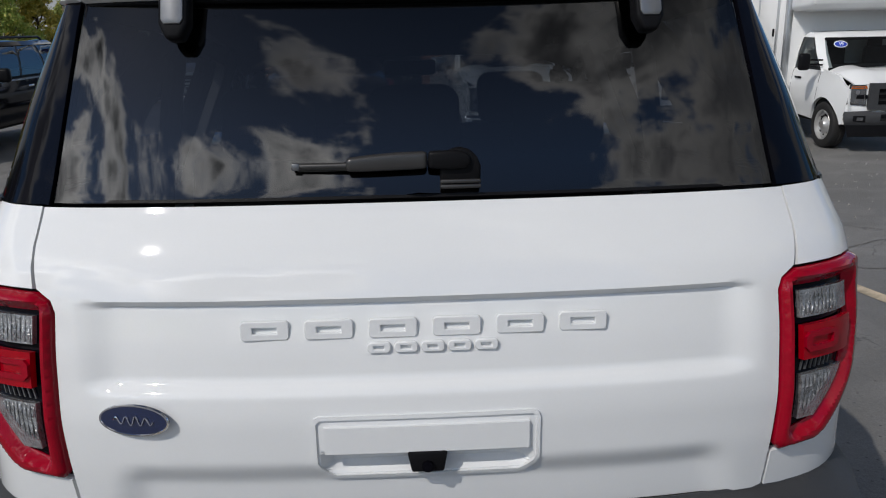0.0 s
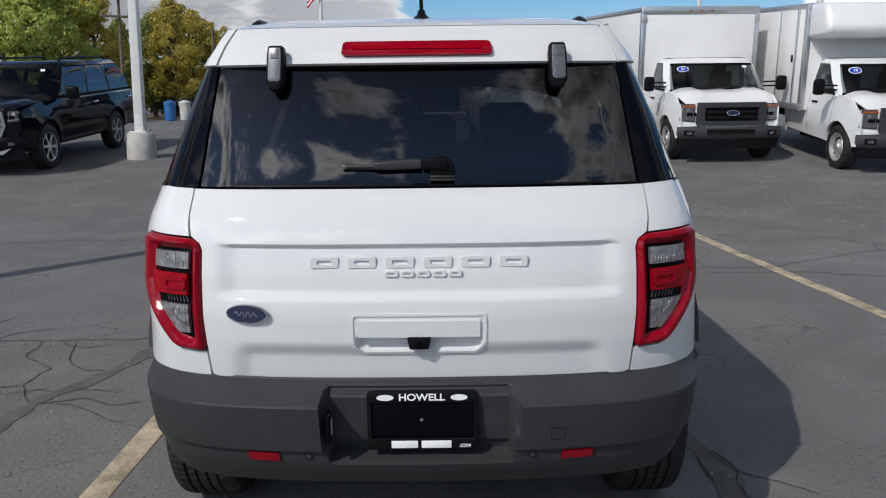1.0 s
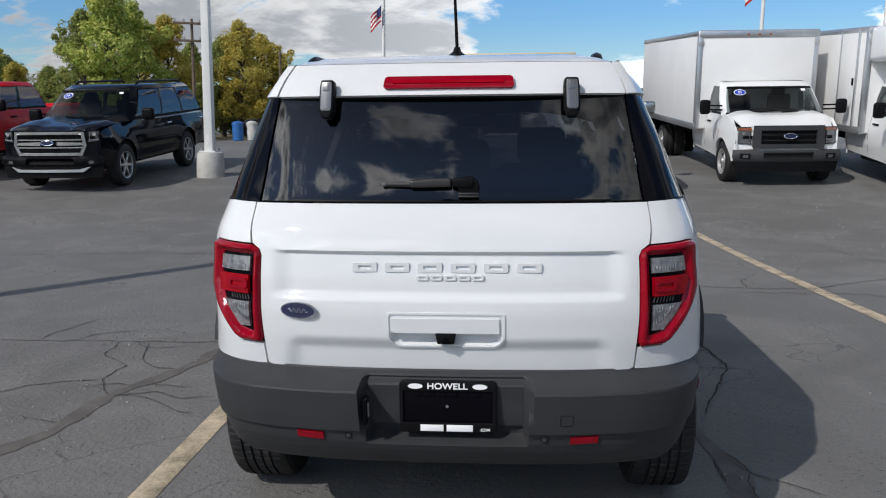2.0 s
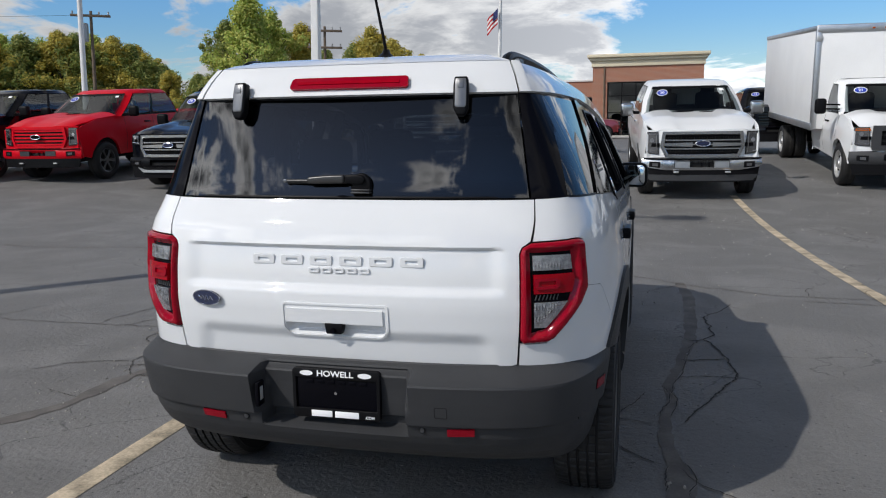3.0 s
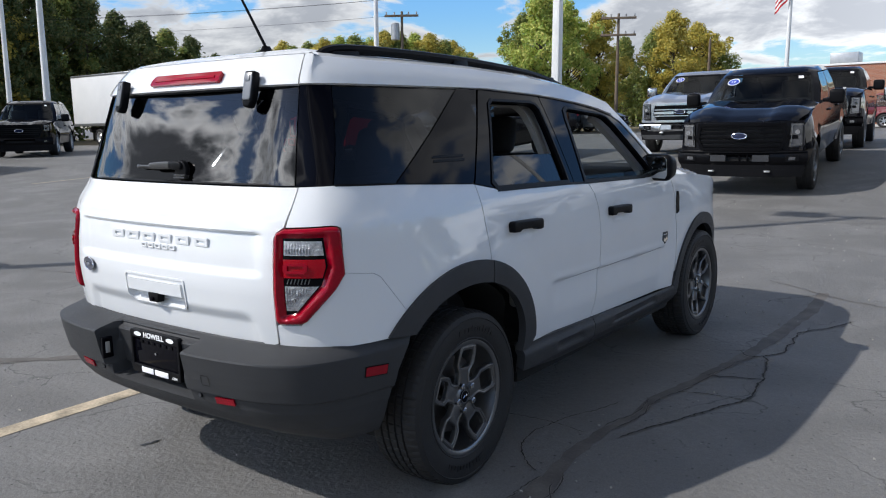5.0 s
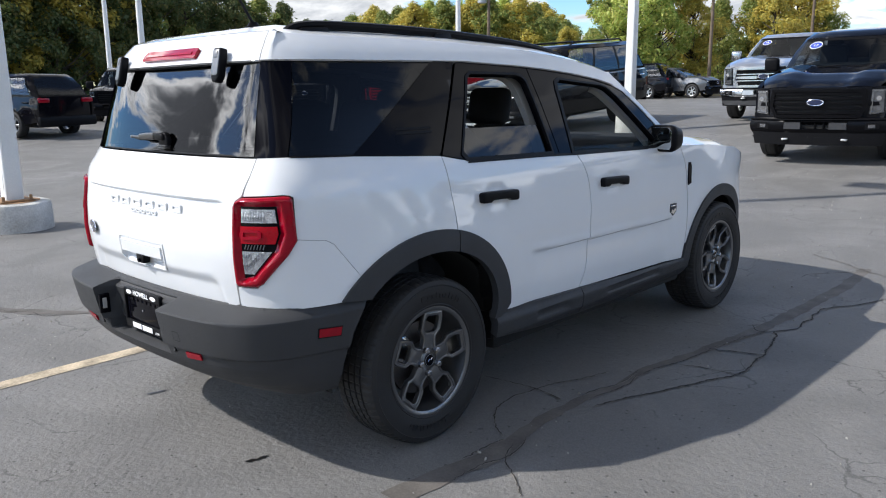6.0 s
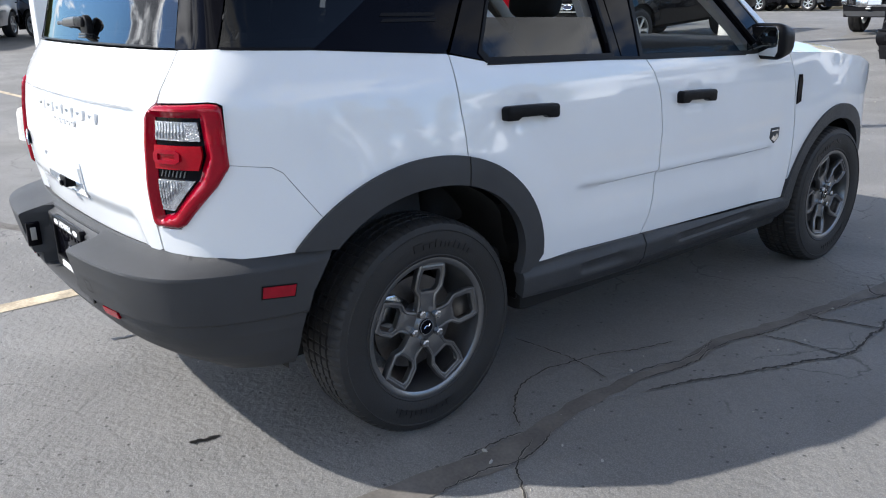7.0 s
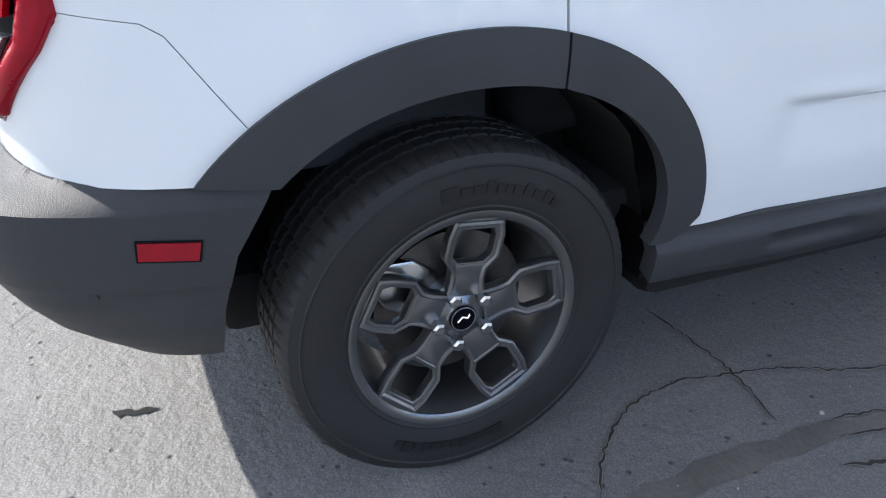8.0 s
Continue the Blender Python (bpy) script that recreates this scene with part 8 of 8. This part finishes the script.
for x, y, mt in ((-13.55, 37.9, M_BIN), (-12.9, 38.2, M_CONCRETE)):
    t = thing("waste_bin", "blue plastic waste barrel near the trees" if mt is M_BIN else "pale waste barrel near the trees", "bin", on_ground(x, y), "waste barrels")
    part("barrel", revolve([(0, 0.9), (0.26, 0.9), (0.29, 0.86), (0.27, 0.6), (0.29, 0.5), (0.27, 0.3), (0.28, 0.03), (0, 0.0)], 20, "z"), mt, t)
    part("lid", revolve([(0, 1.02), (0.16, 0.99), (0.29, 0.91), (0.30, 0.86)], 20, "z"), mt, t)

# verge under the trees
vb = bmesh.new()
rows = []
for i in range(0, 61):
    a = radians(14 + i * 1.5)
    r0 = 44 if i < 24 else 44 - min(10, (i - 24) * 0.5)
    rows.append([vb.verts.new((0.5 - d * math.sin(a), d * math.cos(a), rise(0.5 - d * math.sin(a), d * math.cos(a)) + 0.03)) for d in (r0, r0 + 8, r0 + 25, 130)])
for p, q in zip(rows, rows[1:]):
    for k in range(3):
        vb.faces.new((p[k], p[k + 1], q[k + 1], q[k]))
bmesh.ops.recalc_face_normals(vb, faces=vb.faces)
tagged(part("verge", vb, M_VERGE), "leaf-strewn earth verge below the trees", "ground", kind="structure")


# trees
def leaf_mat(name, cols, shade=0.45):
    m = bpy.data.materials.new(name)
    m.use_nodes = True
    n, l = m.node_tree.nodes, m.node_tree.links
    bsdf = n["Principled BSDF"]
    geo, rampn = n.new("ShaderNodeNewGeometry"), n.new("ShaderNodeValToRGB")
    rampn.color_ramp.elements[0].color = (*cols[0], 1)
    rampn.color_ramp.elements[1].color = (*cols[-1], 1)
    for i, c in enumerate(cols[1:-1]):
        e = rampn.color_ramp.elements.new((i + 1) / (len(cols) - 1))
        e.color = (*c, 1)
    l.new(geo.outputs["Random Per Island"], rampn.inputs[0])
    l.new(rampn.outputs[0], bsdf.inputs["Base Color"])
    bsdf.inputs["Roughness"].default_value = 0.6
    tr, mix, out = n.new("ShaderNodeBsdfTranslucent"), n.new("ShaderNodeMixShader"), n["Material Output"]
    l.new(rampn.outputs[0], tr.inputs[0])
    mix.inputs[0].default_value = shade
    l.new(bsdf.outputs[0], mix.inputs[1])
    l.new(tr.outputs[0], mix.inputs[2])
    l.new(mix.outputs[0], out.inputs[0])
    return m


M_LEAF = {
    "bright": leaf_mat("yellow_green_leaves", [(0.24, 0.34, 0.06), (0.40, 0.50, 0.11), (0.52, 0.56, 0.15), (0.62, 0.56, 0.15)]),
    "yellow": leaf_mat("autumn_yellow_leaves", [(0.32, 0.33, 0.07), (0.54, 0.44, 0.09), (0.64, 0.50, 0.10), (0.36, 0.36, 0.09)]),
    "dark": leaf_mat("dark_green_leaves", [(0.055, 0.09, 0.03), (0.09, 0.13, 0.042), (0.13, 0.155, 0.05), (0.20, 0.18, 0.06)]),
    "mid": leaf_mat("green_leaves", [(0.13, 0.19, 0.05), (0.22, 0.29, 0.08), (0.32, 0.35, 0.09), (0.46, 0.41, 0.12)]),
}


def leaf_cloud(rnd, clumps, per, size):
    """Arrays of small bent leaves round each clump: (centre, radius)."""
    verts, faces = [], []
    for c, rad in clumps:
        for _ in range(per):
            d = Vector((rnd.gauss(0, 1), rnd.gauss(0, 1), rnd.gauss(0, 1)))
            d.normalize()
            p = Vector(c) + d * rad * (0.45 + 0.6 * rnd.random() ** 0.6)
            n = (d + Vector((rnd.gauss(0, 0.5), rnd.gauss(0, 0.5), rnd.gauss(0.3, 0.5)))).normalized()
            a = n.orthogonal().normalized()
            a.rotate(Matrix.Rotation(rnd.random() * 6.28, 3, n))
            b = n.cross(a)
            s = size * rnd.uniform(0.6, 1.35)
            k = len(verts)
            verts += [p - a * s, p + b * s * 0.55 + n * s * 0.12, p + a * s, p - b * s * 0.55 + n * s * 0.12]
            faces.append((k, k + 1, k + 2, k + 3))
    return verts, faces


def tree_meshes(seed, height, spread, tone, bare=0.25, clumps=210, per=84, leaf=0.105):
    rnd = random.Random(seed)
    trunk = []
    lean = (rnd.uniform(-0.3, 0.3), rnd.uniform(-0.3, 0.3))
    tp_ = [(lean[0] * t * t, lean[1] * t * t, height * 0.86 * t) for t in np.linspace(0, 1, 8)]
    tb = tube(tp_, [0.22 * (1 - 0.85 * t) * height / 9 for t in np.linspace(0, 1, 8)], 8)
    centres = []
    for i in range(clumps):
        h = bare + (1 - bare) * rnd.random() ** 0.85
        prof = math.sin(min(1.0, (h - bare) / (1 - bare) * 0.92 + 0.10) * math.pi) ** 0.6 * (0.8 + 0.35 * math.sin(h * 17 + 2.1 * seed))
        a = rnd.random() * 2 * math.pi
        lump = 0.75 + 0.35 * math.sin(a * 3 + seed) * math.sin(h * 9 + seed)
        rr = 1.12 * spread * prof * lump * math.sqrt(rnd.uniform(0.12, 1.0))
        centres.append(((rr * math.cos(a), rr * math.sin(a), h * height), rnd.uniform(0.22, 0.62) * height / 9))
    for c, _ in centres[::4]:
        z0 = max(height * bare * 0.7, c[2] - 0.35 * math.hypot(c[0], c[1]) - 0.8)
        t = z0 / (height * 0.86)
        s = Vector((lean[0] * t * t, lean[1] * t * t, z0))
        e = Vector(c)
        mid = (s + e) / 2 + Vector((0, 0, -0.15))
        tb = joined(tb, tube([s, mid, e], [0.06 * height / 9, 0.04 * height / 9, 0.012], 5))
    vs, fs = leaf_cloud(rnd, centres, per, leaf * height / 9)
    me = bpy.data.meshes.new("crown")
    me.from_pydata(vs, [], fs)
    me.materials.append(M_LEAF[tone])
    tm = bpy.data.meshes.new("trunk")
    tb.to_mesh(tm)
    tb.free()
    tm.materials.append(M_BARK)
    return tm, me


KINDS = [("bright", tree_meshes(3, 9.0, 2.9, "bright", 0.14)), ("bright", tree_meshes(8, 9.0, 2.5, "bright", 0.12)), ("yellow", tree_meshes(5, 9.0, 2.8, "yellow", 0.2)), ("yellow", tree_meshes(15, 9.0, 3.2, "yellow", 0.2)),
         ("mid", tree_meshes(21, 9.0, 3.1, "mid", 0.15)), ("mid", tree_meshes(23, 9.0, 2.6, "mid", 0.15)), ("dark", tree_meshes(31, 9.0, 3.3, "dark", 0.10)), ("dark", tree_meshes(37, 9.0, 2.9, "dark", 0.10))]
WORDS = {"bright": "tall tree with yellow-green autumn leaves", "yellow": "tree turning autumn yellow at the lot's edge", "mid": "leafy green tree at the lot's edge", "dark": "dense dark green tree at the lot's edge"}
_rt = random.Random(77)


def tree(bearing, dist, top, tone, eye=(1.5, -2.2)):
    """A tree at a bearing (degrees to the left of straight ahead) and distance, with its top at a height."""
    x, y = eye[0] - dist * math.sin(radians(bearing)), eye[1] + dist * math.cos(radians(bearing))
    wide = _rt.uniform(1.0, 1.3) if dist > 58 else _rt.uniform(0.95, 1.1)
    tm, cm = _rt.choice([k[1] for k in KINDS if k[0] == tone])
    t = thing("tree", WORDS[tone], "tree", on_ground(x, y) @ pose(0, 0, 0, 0, 0, _rt.random() * 360) @ Matrix.Scale((top - rise(x, y)) / 9.0, 4) @ Matrix.Diagonal((wide, wide, 1, 1)), "trees round the lot")
    for nm, me in (("trunk", tm), ("crown", cm)):
        o = new(nm, me)
        o.parent = t


for b, d, top, tone in (
        (28.2, 47, 8.6, "bright"), (26.6, 50, 8.2, "bright"), (29.6, 49, 7.4, "mid"), (24.6, 52, 7.7, "yellow"), (23.0, 56, 6.6, "mid"), (31.5, 62, 5.4, "mid"), (33.3, 66, 5.8, "yellow"), (21.0, 58, 7.2, "mid"), (19.8, 56, 8.0, "yellow"), (18.3, 60, 7.6, "yellow"), (17.0, 62, 6.2, "mid"), (15.6, 64, 4.4, "mid"),
        (34.6, 70, 6.8, "mid"), (35.6, 70, 8.0, "mid"), (36.6, 70, 8.6, "yellow"), (37.7, 72, 8.8, "bright"), (38.8, 70, 8.7, "mid"), (39.8, 70, 8.9, "yellow"), (40.8, 72, 8.5, "bright"), (41.8, 70, 8.6, "mid"), (42.9, 72, 8.6, "bright"), (44.0, 70, 8.3, "yellow"), (45.1, 72, 8.2, "mid"), (46.2, 72, 7.9, "mid"), (47.3, 72, 7.4, "yellow"), (48.4, 70, 6.8, "dark"),
        (49.6, 62, 7.2, "dark"), (51.2, 62, 8.4, "dark"), (52.8, 60, 9.4, "dark"), (54.3, 60, 9.8, "mid"), (55.8, 58, 10.2, "dark"), (57.4, 58, 10.8, "dark"), (59.0, 56, 10.6, "dark"), (60.6, 56, 11.4, "mid"), (62.2, 54, 11.2, "dark"), (63.9, 52, 11.0, "dark"), (65.5, 52, 11.3, "yellow"), (67.3, 50, 11.0, "dark"), (69.2, 50, 11.6, "yellow"), (71.0, 48, 11.4, "dark"), (73.0, 48, 11.4, "mid"), (75.2, 47, 11.8, "dark"), (77.5, 46, 11.4, "dark"), (80.0, 46, 11.4, "mid"), (83, 46, 11, "dark"), (86.5, 46, 11, "dark"), *[(-42 - 6.5 * i, 46 + (i * 7) % 9, 8.5 + (i * 5) % 4, ("dark", "mid", "dark", "yellow")[i % 4]) for i in range(16)]):
    tree(b, d, top - (1.9 if 48 < b < 59 else 1.1 if 59 <= b < 64 else 0.0), tone)
for i in range(20):
    tree(33.6 + 0.78 * i, 76 + (i * 5) % 7, 7.0 + ((i * 7) % 5) * 0.45, ("mid", "yellow", "mid", "bright", "dark")[(i * 3) % 5])

rnd = random.Random(9)
low = []
for i in range(760):
    b = rnd.uniform(15.5, 90) if i < 520 else rnd.uniform(-145, -40)
    d = (66 if b < 48 else 60 - min(14, (b - 48) * 0.5)) + rnd.uniform(0, 9)
    x, y = 1.5 - d * math.sin(radians(b)), -2.2 + d * math.cos(radians(b))
    hmax = 3.6 if b < 48 else (5.0 if b < 60 else 6.8)
    low.append(((x, y, rise(x, y) + rnd.uniform(0.2, hmax)), rnd.uniform(0.9, 1.7)))
for tone, sel in (("mid", [c for c in low if rnd.random() < 0.45]), ("dark", low)):
    vs, fs = leaf_cloud(rnd, sel, 90, 0.20)
    me = bpy.data.meshes.new("thicket")
    me.from_pydata(vs, [], fs)
    me.materials.append(M_LEAF[tone])
    tagged(new("thicket", me), "dense undergrowth and far woods behind the trees", "woods", kind="stuff")
